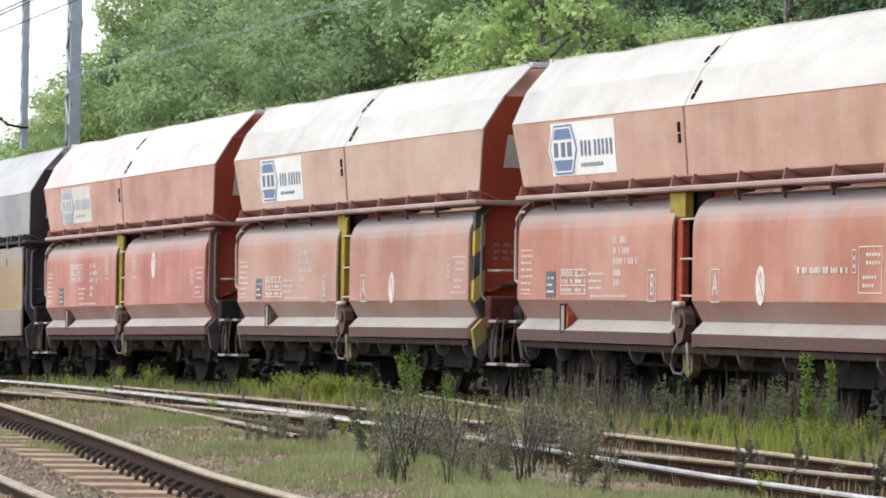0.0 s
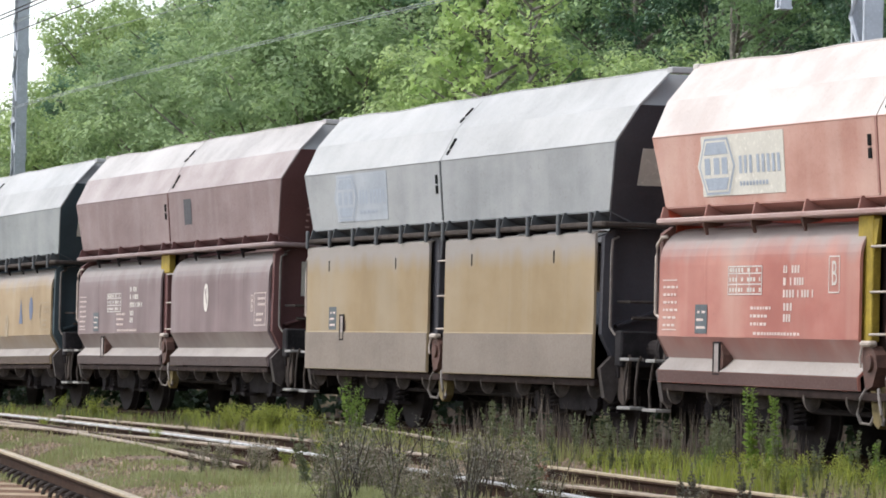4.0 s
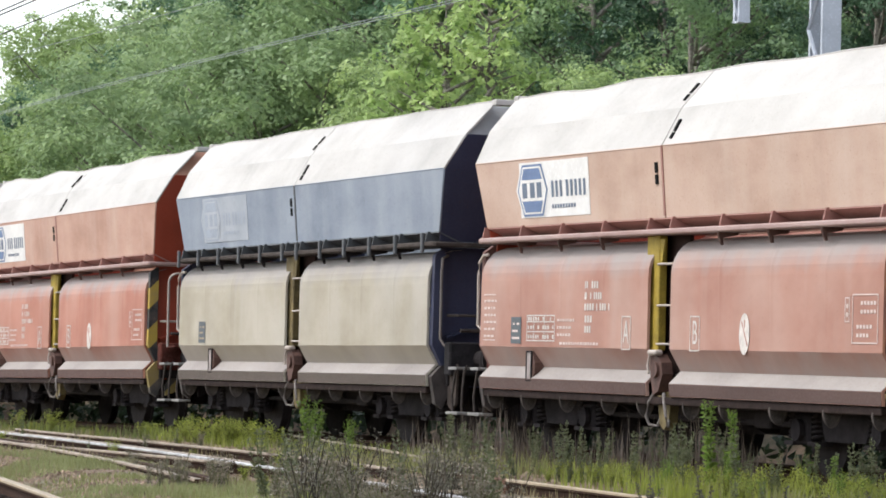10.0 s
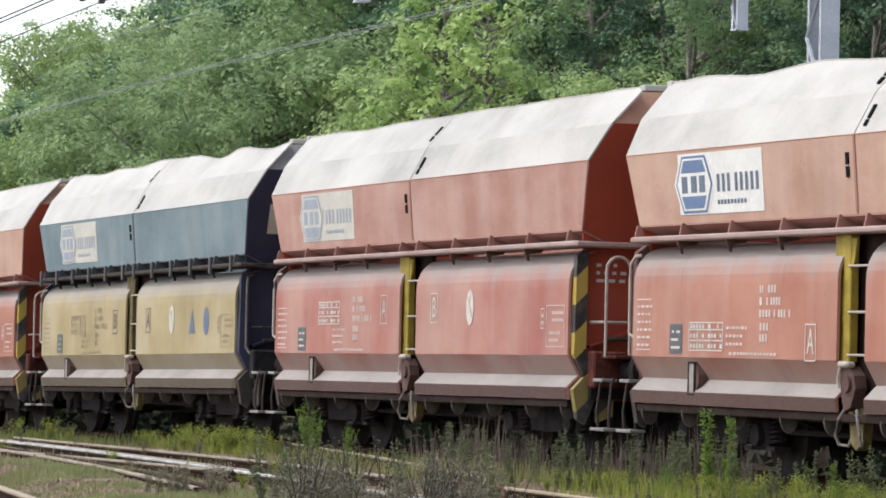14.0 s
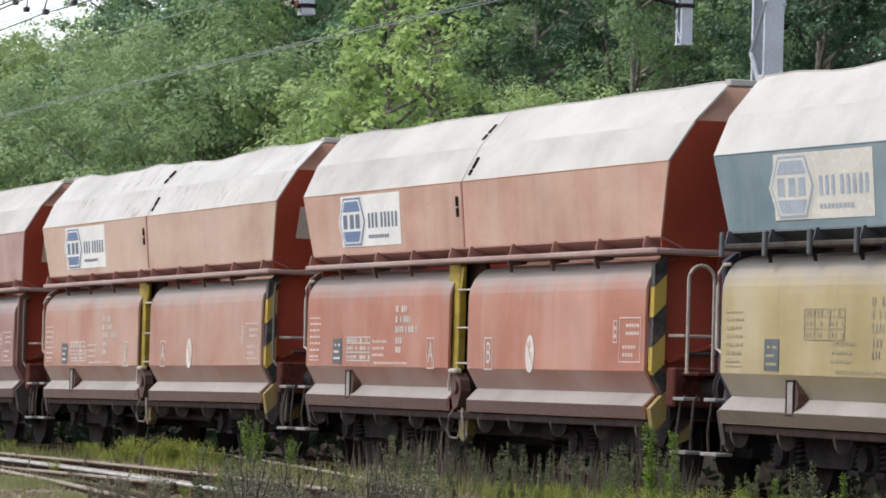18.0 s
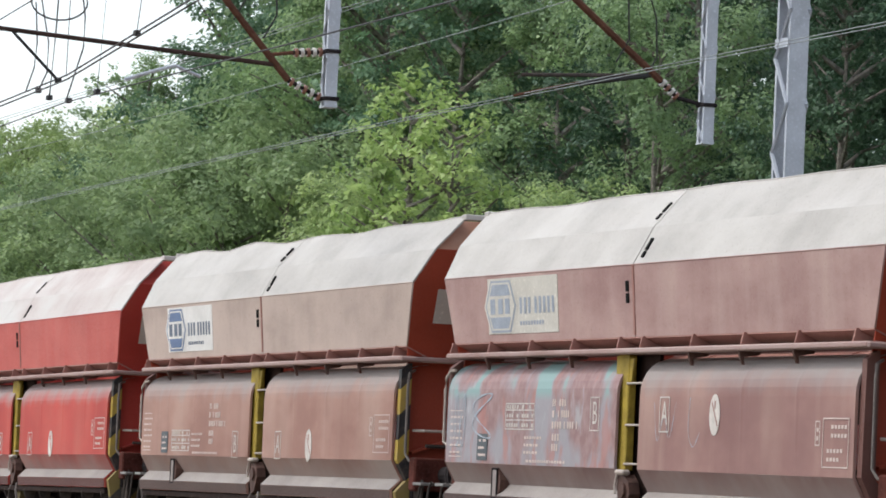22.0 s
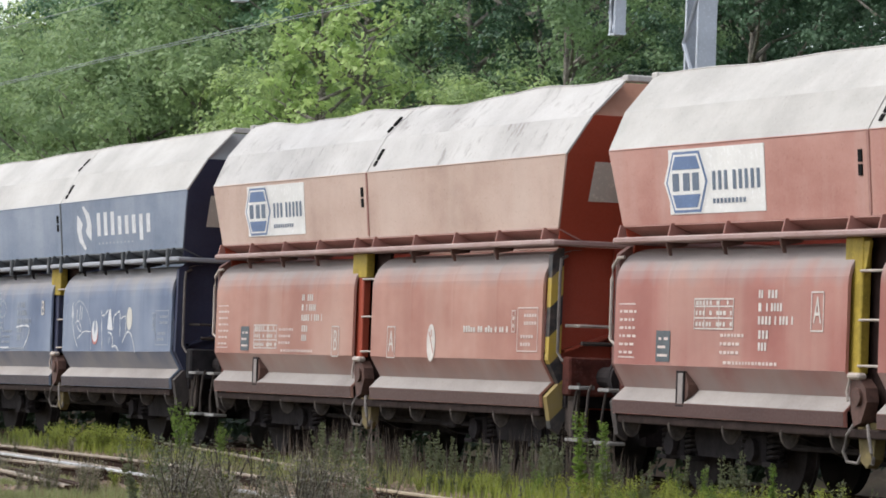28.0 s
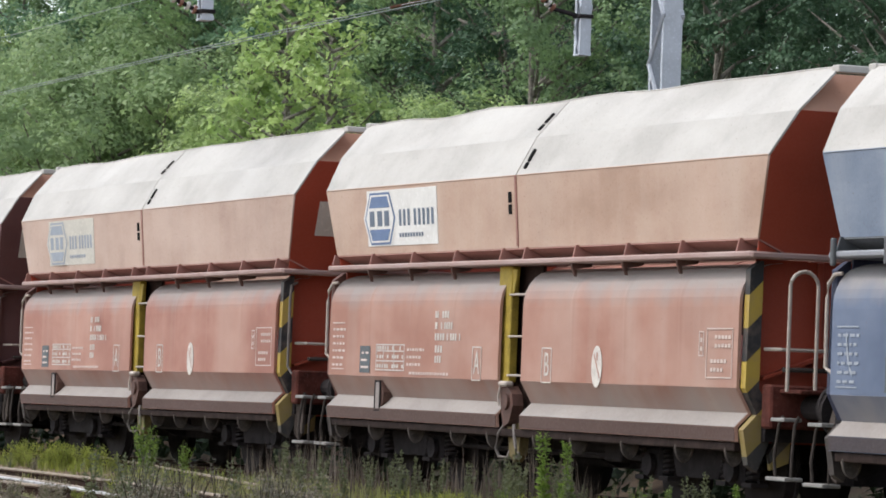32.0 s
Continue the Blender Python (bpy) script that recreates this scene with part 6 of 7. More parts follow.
def cantilever(x, y, z, long_arm):
    """A rusty tube arm with insulators on a hanging post; it reaches towards smaller y."""
    th = thing("cantilever", "rusty tubular cantilever arm with pale porcelain insulators", "cantilever", "cantilevers of the overhead line", pose(x, y, z))
    def bar(name, pts, r, mat):
        part(name, Shape().tube([(0, p, q) for p, q in pts], r, 7).mesh(name), mat, th)
    def clamp(zc):
        part("clamp", Shape().box(-0.13, 0.13, -0.1, 0.1, zc - 0.025, zc + 0.025, 0.01).mesh("clamp"), M_UNDER, th)
    if long_arm:
        bar("strut", [(-0.55, 0.2), (-3.2, 3.1)], 0.045, M_RUSTY)
        porcelain(th, -0.1, 0.0, -0.55, 0.2)
        porcelain(th, -0.1, 0.59, -0.5, 0.55)
        bar("tie_end", [(-0.5, 0.55), (-0.82, 0.5)], 0.024, M_RUSTY)
        bar("tie_tube", [(-0.72, 0.38), (-4.3, 0.56), (-4.9, 0.59)], 0.03, M_TIETUBE)
        bar("steady_arm", [(-2.67, 0.05), (-2.4, 0.15), (-2.03, 0.27), (-1.7, 0.16)], 0.022, M_GALV)
        bar("drop_rod", [(-4.12, 0.53), (-3.52, -0.03)], 0.02, M_CABLE)
        clamp(0.0)
        clamp(0.6)
    else:
        bar("bracket", [(-0.05, 0.43), (-0.41, 0.5)], 0.03, M_UNDER)
        bar("strut", [(-0.66, 0.7), (-3.4, 2.84)], 0.048, M_RUSTY)
        porcelain(th, -0.41, 0.5, -0.66, 0.7, 4)
        bar("tie_tube", [(-0.8, 0.76), (-2.6, 0.64)], 0.026, M_LUG)
        bar("cable_bundle", [(-0.85, 0.76), (-1.3, 0.68), (-1.8, 0.58)], 0.036, M_CABLE)
        bar("steady_arm", [(-1.8, 0.6), (-2.2, 0.5), (-2.7, 0.36)], 0.018, M_RUSTY)
        clamp(0.43)
    for ya, za in ((-1.5, 1.7), (-1.1, 1.5)):
        part("jumper_cable", Shape().tube([(0.05, ya, za + 0.9), (0.1, ya + 0.3, za), (0.05, ya + 0.35, za - 0.5), (0, ya + 0.2, za - 0.8)], 0.012, 5).mesh("jumper"), M_CABLE, th)
    return th


def wire(name, pts, r, label):
    # siding wires are coloured black, as they look against the bright sky
    ob = part(name, Shape().tube(pts, r, 5).mesh("wire"), M_CABLE if "siding" in label or "black" in label else M_WIRE)
    return tagged(ob, label, "overhead wire", "wires of the overhead line")


for gx in (-49.25, -97.4):
    g = sag(gx)
    lattice_mast(gx, 22.9, ground_z(gx, 22.9) + 0.1, 10.5 + g, gx > -60)
    gantry_post(gx, 21.7, 5.55 + g, 10.2 + g)
    gantry_post(gx, 16.5, 5.65 + g, 10.2 + g)
    cantilever(gx, 21.7, 5.62 + g, False)
    cantilever(gx, 16.5, 5.75 + g, True)
    beam = thing("gantry_beam", "galvanised lattice beam across the tracks, high up", "gantry", m=pose(gx, 0, 10.0 + g))
    for dz in (0.0, 0.6):
        part("chord", Shape().box(-0.06, 0.06, 3.0, 23.1, dz - 0.05, dz + 0.05).mesh("chord"), M_GALV, beam)
    for i in range(24):
        ya = 3.2 + i * 0.82
        part("brace", Shape().tube([(0, ya, 0 if i % 2 else 0.6), (0, ya + 0.82, 0.6 if i % 2 else 0)], 0.025, 5).mesh("brace"), M_GALV, beam)
    lattice_mast(gx, 2.6, ground_z(gx, 2.6) + 0.1, 10.5 + g, False)


def sagged(y, z, dip, x0=-190.0, x1=20.0, spans=(-193.7, -145.55, -97.4, -49.25, -1.1, 47.05)):
    out = []
    for a, b in zip(spans, spans[1:]):
        for k in range(12):
            u = k / 12
            x = a + (b - a) * u
            out.append((x, y + bow(x), z + sag(x) - dip * 4 * u * (1 - u)))
    return out


def side_wire(pts, dx=0.0):
    (x0, y0, z0), (x1, y1, z1) = pts
    k = (y1 - y0) / (x1 - x0)
    return [(x, y0 + k * (x - x0) * (1 if x > x0 else 0.5), z0 + (z1 - z0) * max(0.0, x - x0) / (x1 - x0)) for x in np.arange(-101, -4, 4.0)]


wire("contact_wire", sagged(19.14, 6.02, 0.0), 0.0062, "pale verdigris contact wire over the train")
wire("contact_wire", sagged(19.09, 5.97, 0.0), 0.0062, "pale verdigris contact wire over the train")
wire("messenger_wire", sagged(19.11, 7.9, 0.16), 0.006, "pale messenger wire above the train")
wire("messenger_wire", sagged(19.11, 7.85, 0.16), 0.006, "pale messenger wire above the train")
wire("messenger_wire", side_wire([(-53.1, 14.1, 6.1), (-37.9, 12.2, 6.1)]), 0.012, "messenger wire over the siding")
wire("messenger_wire", side_wire([(-53.1, 14.1, 6.16), (-37.9, 12.2, 6.16)]), 0.012, "messenger wire over the siding")
wire("contact_wire", side_wire([(-53.1, 14.1, 5.8), (-45.0, 13.1, 5.45)]), 0.009, "contact wire over the siding")
wire("feeder_wire", sagged(24.6, 9.1, 0.3), 0.008, "thin feeder wire along the masts")
SIDING = "siding's overhead line"
for pts_ in ([(-50.2, 13.74, 5.7), (-49.65, 13.67, 7.22), (-49.5, 13.65, 8.3)], [(-47.12, 13.35, 6.16), (-46.64, 13.29, 6.88), (-46.2, 13.23, 8.2)], [(-43.64, 12.92, 6.12), (-43.45, 12.89, 6.52), (-42.9, 12.8, 8.0)],
             [(-53.1, 14.1, 6.15), (-53.0, 14.09, 8.4)]):
    wire("dropper", pts_, 0.006, "thin dropper wire of the " + SIDING)
wire("jumper_loop", [(-54.09 + 0.08 * math.cos(a), 14.22 + 0.37 * math.cos(a), 7.25 + 0.25 * math.sin(a)) for a in [k * math.tau / 24 for k in range(25)]], 0.013, "black looped jumper cable in the " + SIDING)
for pts_ in ([(-56.56, 14.53, 7.5), (-56.27, 14.5, 6.9), (-56.41, 14.51, 6.56), (-57.25, 14.62, 6.29)], [(-56.11, 14.48, 7.56), (-55.06, 14.35, 6.78), (-55.04, 14.34, 6.37), (-55.88, 14.45, 6.19)],
             [(-52.12, 13.98, 7.33), (-51.53, 13.9, 6.78), (-51.59, 13.91, 6.39), (-52.9, 14.07, 5.84)], [(-54.2, 14.24, 7.53), (-54.35, 14.26, 6.89), (-54.65, 14.29, 5.99)]):
    wire("jumper_cable", pts_, 0.011, "black hanging jumper cable in the " + SIDING)
wire("messenger_wire", [(-70.0, 16.2, 7.9), (-60.82, 15.06, 7.67), (-51.59, 13.91, 7.44), (-42.0, 12.7, 7.55)], 0.01, "upper messenger wire of the " + SIDING)
for p_ in ((-52.62, 14.04, 7.45), (-53.75, 14.18, 7.48), (-56.32, 14.5, 7.55), (-53.85, 14.19, 6.16), (-55.88, 14.45, 6.19), (-54.65, 14.29, 5.99), (-52.77, 14.06, 5.8), (-50.16, 13.73, 5.7), (-47.12, 13.35, 6.15)):
    clamp_ = part("wire_clamp", Shape().box(-0.06, 0.06, -0.035, 0.035, -0.035, 0.035, 0.01).mesh("clamp"), M_CABLE, m=pose(*p_))
    tagged(clamp_, "small black clamp on the wires of the siding", "wire clamp", "clamps of the overhead line")


# ---- trees ----
M_BARK = grimy("birch bark", (0.3, 0.27, 0.23), 0.35, 0.9, 0.0, 9.0)
M_LEAF_MID = leafy("birch leaves", (0.135, 0.22, 0.11), (0.375, 0.51, 0.235), 0.4, 0.9)
# M_LEAF_DARK and M_LEAF_DEEP are darker copies with shade put into the colour
M_LEAF_DARK = leafy("leaves darkened for depth", (0.075, 0.15, 0.085), (0.2, 0.33, 0.18), 0.36, 0.9)
M_LEAF_LIGHT = leafy("willow leaves", (0.215, 0.31, 0.12), (0.5, 0.615, 0.255), 0.42, 0.9)
M_LEAF_WILLOW = leafy("grey-green willow leaves", (0.19, 0.28, 0.13), (0.44, 0.56, 0.26), 0.42, 0.9)
M_LEAF_DEEP = leafy("birch leaves darkened most for depth", (0.04, 0.09, 0.05), (0.12, 0.2, 0.105), 0.3, 0.9)
M_LEAF_POPLAR = leafy("young poplar leaves", (0.28, 0.42, 0.13), (0.58, 0.7, 0.29), 0.5)


def leaf_cloud(rng, lobes, count, size, sprays=9):
    """Small leaves in sprays round the middles of lobes (centre, radii)."""
    lob = np.array([(*c, *r) for c, r in lobes])
    vol = (lob[:, 3] * lob[:, 4] * lob[:, 5]) ** 0.7
    pick = rng.choice(len(lob), count, p=vol / vol.sum())
    # each lobe is a handful of sprays, so that gaps and shade stay between them
    way = rng.normal(size=(len(lob), sprays, 3))
    way[:, :, 2] += 0.35
    way /= np.linalg.norm(way, axis=2)[:, :, None]
    way *= rng.uniform(0.45, 1.0, (len(lob), sprays, 1))
    d = rng.normal(size=(count, 3))
    d[:, 2] *= 0.6
    out = way[pick, rng.integers(0, sprays, count)]
    c = lob[pick, :3] + (out + d * 0.2) * lob[pick, 3:]
    c += rng.normal(scale=0.03, size=c.shape)
    face = out * 0.7 + d * 0.25 + rng.normal(scale=0.36, size=(count, 3))
    face[:, 2] += 0.5
    a = np.cross(face, rng.normal(size=(count, 3)))
    a /= np.linalg.norm(a, axis=1)[:, None]
    b = np.cross(face, a)
    b /= np.linalg.norm(b, axis=1)[:, None]
    s = rng.uniform(0.6, 1.3, (count, 1)) * size
    v = np.stack([c + a * s, c - a * s * 0.6 + b * s * 0.6, c - a * s * 0.6 - b * s * 0.6], 1).reshape(-1, 3)
    me = bpy.data.meshes.new("crown")
    me.vertices.add(len(v))
    me.vertices.foreach_set("co", v.ravel())
    me.loops.add(count * 3)
    me.loops.foreach_set("vertex_index", np.arange(count * 3, dtype=np.int32))
    me.polygons.add(count)
    me.polygons.foreach_set("loop_start", np.arange(0, count * 3, 3, dtype=np.int32))
    me.polygons.foreach_set("loop_total", np.full(count, 3, dtype=np.int32))
    me.update(calc_edges=True)
    me.materials.append(None)
    return me


def tree_meshes(seed, height, spread, low, leaves, size):
    rng = np.random.default_rng(seed)
    s = Shape()
    lean = rng.normal(scale=0.04, size=2)
    trunk = [(lean[0] * z + 0.08 * math.sin(z * 0.8 + seed), lean[1] * z, z) for z in np.linspace(-0.3, height * 0.93, 9)]
    s.tube(trunk, 0.016 * height, 8, 0.015)
    lobes = []
    n = int(16 + height * 2.6)
    for i in range(n):
        z = height * (low + (0.98 - low) * (i + rng.uniform(0, 1)) / n)
        u = (z / height - low) / (1 - low)
        r = spread * (0.35 + 1.1 * math.sin(math.pi * min(1.0, 0.18 + 0.8 * u)) * 0.75) * rng.uniform(0.45, 1.0)
        ang = rng.uniform(0, math.tau)
        tip = (lean[0] * z + r * math.cos(ang), lean[1] * z + r * math.sin(ang), z + rng.uniform(-0.1, 0.35) * r)
        base = (lean[0] * z, lean[1] * z, max(0.3, z - 0.5 * r))
        mid = tuple((p + q) / 2 + rng.normal(scale=0.06) for p, q in zip(base, tip))
        s.tube([base, mid, tip], 0.006 * height, 5, 0.008)
        k = rng.uniform(0.5, 1.0) * spread * 0.36
        lobes.append((tip, (k, k, k * rng.uniform(0.7, 1.25))))
        lobes.append((mid, (k * 0.6, k * 0.6, k * 0.6)))
    lobes.append(((lean[0] * height, lean[1] * height, height * 0.96), (spread * 0.22, spread * 0.22, height * 0.07)))
    return s.mesh("trunk"), leaf_cloud(rng, lobes, leaves, size)


KINDS = [tree_meshes(11, 10, 2.3, 0.25, 28000, 0.058), tree_meshes(12, 9.0, 2.5, 0.22, 28000, 0.056), tree_meshes(13, 11.0, 2.4, 0.28, 30000, 0.06),
         tree_meshes(14, 5.2, 2.1, 0.15, 20000, 0.05), tree_meshes(15, 4.6, 2.2, 0.14, 20000, 0.048), tree_meshes(16, 6.0, 2.1, 0.16, 21000, 0.05),
         tree_meshes(17, 7.4, 1.15, 0.5, 1900, 0.085)]


def tree(kind, x, y, size, leaf, turn, label, name="tree"):
    th = thing(name, label, "tree" if name == "tree" else "bush", m=pose(x, y, ground_z(x, y) - 0.1, 0, 0, turn) @ Matrix.Scale(size, 4))
    part("trunk", KINDS[kind][0], M_BARK, th)
    part("crown", KINDS[kind][1], leaf, th)
    return th


SKYLINE = [(55, 9.4), (71, 9.0), (72.2, 6.7), (72.7, 6.1), (73.3, 5.6), (73.8, 5.5), (74.1, 5.1), (74.7, 4.9), (75.6, 4.6), (76.0, 3.6), (76.5, 2.5), (77.6, 2.2), (85, 2.0)]


def skyline(x, y):
    """How many degrees the wood's top stands over the horizon, by the bearing."""
    return float(np.interp(math.degrees(math.atan2(-x, y)), [a for a, e in SKYLINE], [e for a, e in SKYLINE]))


def woods():
    rng = random.Random(4)
    # bushes right behind the train
    for i in range(32):
        x = -50 - i * 2.6 + rng.uniform(-0.8, 0.8)
        y = 25.2 + rng.uniform(-0.6, 2.4)
        if abs(x + 97) < 2.5 and y < 27:
            y = 28
        kind = rng.choice((3, 4, 5))
        rise = (rng.uniform(3.7, 4.7) if x < -60 else rng.uniform(2.9, 3.7)) * min(1.0, skyline(x, y) / 4.4)
        high = EYE + math.hypot(x, y) * math.tan(radians(rise)) - ground_z(x, y)
        tree(kind, x, y, high / (5.2, 4.6, 6.0)[kind - 3], rng.choice((M_LEAF_LIGHT, M_LEAF_WILLOW, M_LEAF_LIGHT)), rng.uniform(0, 360), "light green leafy willow bush behind the tracks", "bush")
    # tall trees behind, their tops along the falling line of the wood
    for row, (y0, step, count, part_) in enumerate(((30.0, 4.5, 22, 0.8), (33.5, 5.0, 21, 0.92), (38.0, 5.6, 19, 1.0))):
        for i in range(count):
            x = -50 - row * 8 - i * step + rng.uniform(-1.3, 1.3)
            y = y0 + rng.uniform(-1.6, 1.6)
            top = EYE + math.hypot(x, y) * math.tan(radians(skyline(x, y))) * part_ * rng.uniform(0.86, 1.04) - ground_z(x, y)
            kind = rng.choice((0, 1, 2))
            # leaf colours carry shade in the darker trees, haze in the far ones
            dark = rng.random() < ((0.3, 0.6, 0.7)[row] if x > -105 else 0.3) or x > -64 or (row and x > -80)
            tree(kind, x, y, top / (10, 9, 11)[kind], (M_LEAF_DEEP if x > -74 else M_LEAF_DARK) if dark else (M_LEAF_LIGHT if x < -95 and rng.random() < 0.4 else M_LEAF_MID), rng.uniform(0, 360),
                 "tall birch at the wood's edge with leaves darkened for depth" if dark else "tall slender birch with a dense green crown")
    for x, y, s in ((-68.4, 24.2, 0.98), (-66.9, 24.5, 0.9), (-69.9, 24.6, 0.84)):
        tree(6, x, y, s, M_LEAF_POPLAR, rng.uniform(0, 360), "young poplar with large bright yellow-green leaves")


woods()


def far_wood():
    """The depth of the wood behind the first trees: one thick mass of foliage."""
    rng = np.random.default_rng(8)
    lobes = []
    for i in range(260):
        x = -70 - 160 * (i / 260) + rng.uniform(-2, 2)
        y = rng.uniform(44, 52)
        top = math.hypot(x, y) * math.tan(radians(skyline(x, y))) * 0.84
        for z in np.arange(1.0, top, 2.4):
            lobes.append(((x, y, EYE + z + rng.uniform(-0.8, 0.8)), (2.6, 2.0, 1.6)))
    return leaf_cloud(rng, lobes, 110000, 0.2)


tagged(part("far_wood", far_wood(), M_LEAF_DARK), "dark depth of the deciduous wood behind", "woodland", kind="stuff")


# near-black leaves stand in for the shade beneath and behind the train
M_BRAMBLE = leafy("bramble leaves darkened as shade", (0.018, 0.032, 0.014), (0.05, 0.08, 0.035), 0.2, 0.9)


def bramble():
    """Low tangled growth added on the bank behind the train, coloured dark for the shade there."""
    rng = np.random.default_rng(21)
    lobes = []
    for x in np.arange(-150, 0, 1.1):
        for y in (20.3, 21.3, 22.6, 24.0):
            h = rng.uniform(0.5, 1.0)
            px, py = x + rng.uniform(-0.5, 0.5), y + rng.uniform(-0.4, 0.4)
            lobes.append(((px, py, ground_z(px, py) + h * 0.35), (0.8, 0.7, h * 0.7)))
    return leaf_cloud(rng, lobes, 70000, 0.1)


tagged(part("bramble_thicket", bramble(), M_BRAMBLE), "bramble thicket added on the bank behind the tracks, darkened as shade", "undergrowth", kind="stuff")


# ---- grass and weeds ----
M_GRASS = leafy("grass", (0.11, 0.15, 0.045), (0.24, 0.27, 0.09), 0.3, 1.5)
M_GRASS_DRY = leafy("dry grass", (0.2, 0.17, 0.09), (0.38, 0.33, 0.18), 0.3, 1.5)
M_WEED = leafy("yellow-green weed", (0.18, 0.22, 0.04), (0.42, 0.46, 0.09), 0.42, 2.0)
M_GRASS_PALE = leafy("pale grass", (0.23, 0.25, 0.105), (0.4, 0.42, 0.2), 0.35, 1.5)
M_GRASS_SOFT = leafy("soft grass", (0.2, 0.21, 0.08), (0.38, 0.39, 0.16), 0.42, 1.2)
M_STALK = leafy("dead stalks", (0.09, 0.07, 0.055), (0.2, 0.16, 0.125), 0.2, 1.5)
M_WEED_GREEN = leafy("fresh weed", (0.12, 0.2, 0.035), (0.3, 0.42, 0.09), 0.4, 2.0)
M_MUGWORT = leafy("mugwort", (0.13, 0.115, 0.085), (0.32, 0.28, 0.21), 0.25, 2.0)
M_SAGE = leafy("grey-green weed", (0.1, 0.12, 0.06), (0.24, 0.25, 0.15), 0.3, 2.0)
M_STEM = grimy("green stems", (0.13, 0.14, 0.06), 0.7, 0.8)
M_TWIG = grimy("dead stems", (0.06, 0.05, 0.04), 0.7, 0.9)
M_WEED_DARK = leafy("dried dock", (0.085, 0.08, 0.06), (0.2, 0.19, 0.14), 0.2, 2.0)


def blades(rng, spots, tall, wide, lean=0.35):
    """Thin grass blades at the spots (x, y, height factor), three points tall."""
    s = Shape()
    for x, y, k in spots:
        h = tall * k * rng.uniform(0.5, 1.1)
        a = rng.uniform(0, math.tau)
        dx, dy = math.cos(a), math.sin(a)
        l = rng.uniform(0.02, lean) * h
        b = rng.uniform(0, math.tau)
        lx, ly = math.cos(b) * l, math.sin(b) * l
        z = ground_z(x, y) - 0.02
        w = wide * rng.uniform(0.6, 1.2)
        s.add([(x - dx * w, y - dy * w, z), (x + dx * w, y + dy * w, z), (x + lx * 0.35 + dx * w * 0.8, y + ly * 0.35 + dy * w * 0.8, z + h * 0.55),
               (x + lx * 0.35 - dx * w * 0.8, y + ly * 0.35 - dy * w * 0.8, z + h * 0.55), (x + lx, y + ly, z + h)], [(0, 1, 2, 3), (3, 2, 4)])
    return s.mesh("blades", outward=False)


def patches(seed, x0, x1, y0, y1, count, gate, scale=0.5):
    rng = random.Random(seed)
    out = []
    while len(out) < count:
        x, y = rng.uniform(x0, x1), rng.uniform(y0, y1)
        d = noise.noise(Vector((x * scale, y * scale * 1.6, seed)))
        if d > gate:
            out.append((x, y, 0.6 + 0.9 * min(1.0, d - gate + 0.2)))
    return rng, out


for seed, box_, cnt, gate, tall, mat, label in (
        (1, (-75, -22, 15.0, 17.0), 2600, 0.05, 0.24, M_GRASS, "green grass and herbs along the train's track"),
        (2, (-70, -22, 15.2, 16.9), 2600, 0.16, 0.24, M_WEED, "yellow-green weeds along the train's track"),
        (3, (-60, -18, 9.0, 14.6), 1800, 0.14, 0.1, M_GRASS, "short grass between the tracks"),
        (4, (-60, -18, 9.0, 16.0), 4500, 0.05, 0.17, M_GRASS_DRY, "dry grass between the tracks"),
        (5, (-46, -17, 8.0, 11.2), 52000, -0.08, 0.085, M_GRASS_PALE, "pale short grass beside the curved track"),
        # this undergrowth is darkened in place of shade
        (6, (-140, 10, 22.0, 27.0), 6000, -0.2, 0.6, M_LEAF_DARK, "undergrowth at the foot of the bushes, darkened as shade"),
        (8, (-46, -20, 13.8, 16.6), 4400, 0.0, 0.27, M_GRASS_SOFT, "soft yellow-green grass before the train"),
        (9, (-46, -17, 8.2, 11.0), 5000, 0.2, 0.1, M_GRASS_SOFT, "fresh grass beside the curved track"),
        (10, (-36.5, -24, 13.9, 16.4), 1500, 0.2, 0.3, M_WEED, "bright yellow-green grass tufts before the train"),
        (7, (-45, -34.5, 15.4, 17.0), 750, -0.1, 0.6, M_STALK, "grey-brown dead stalks before the train")):
    rng_, spots_ = patches(seed, *box_, cnt, gate)
    tagged(part("grass", blades(rng_, spots_, tall, 0.005 if tall < 0.2 else 0.007, 0.14 if mat is M_STALK else 0.35), mat), label, "grass", kind="stuff")


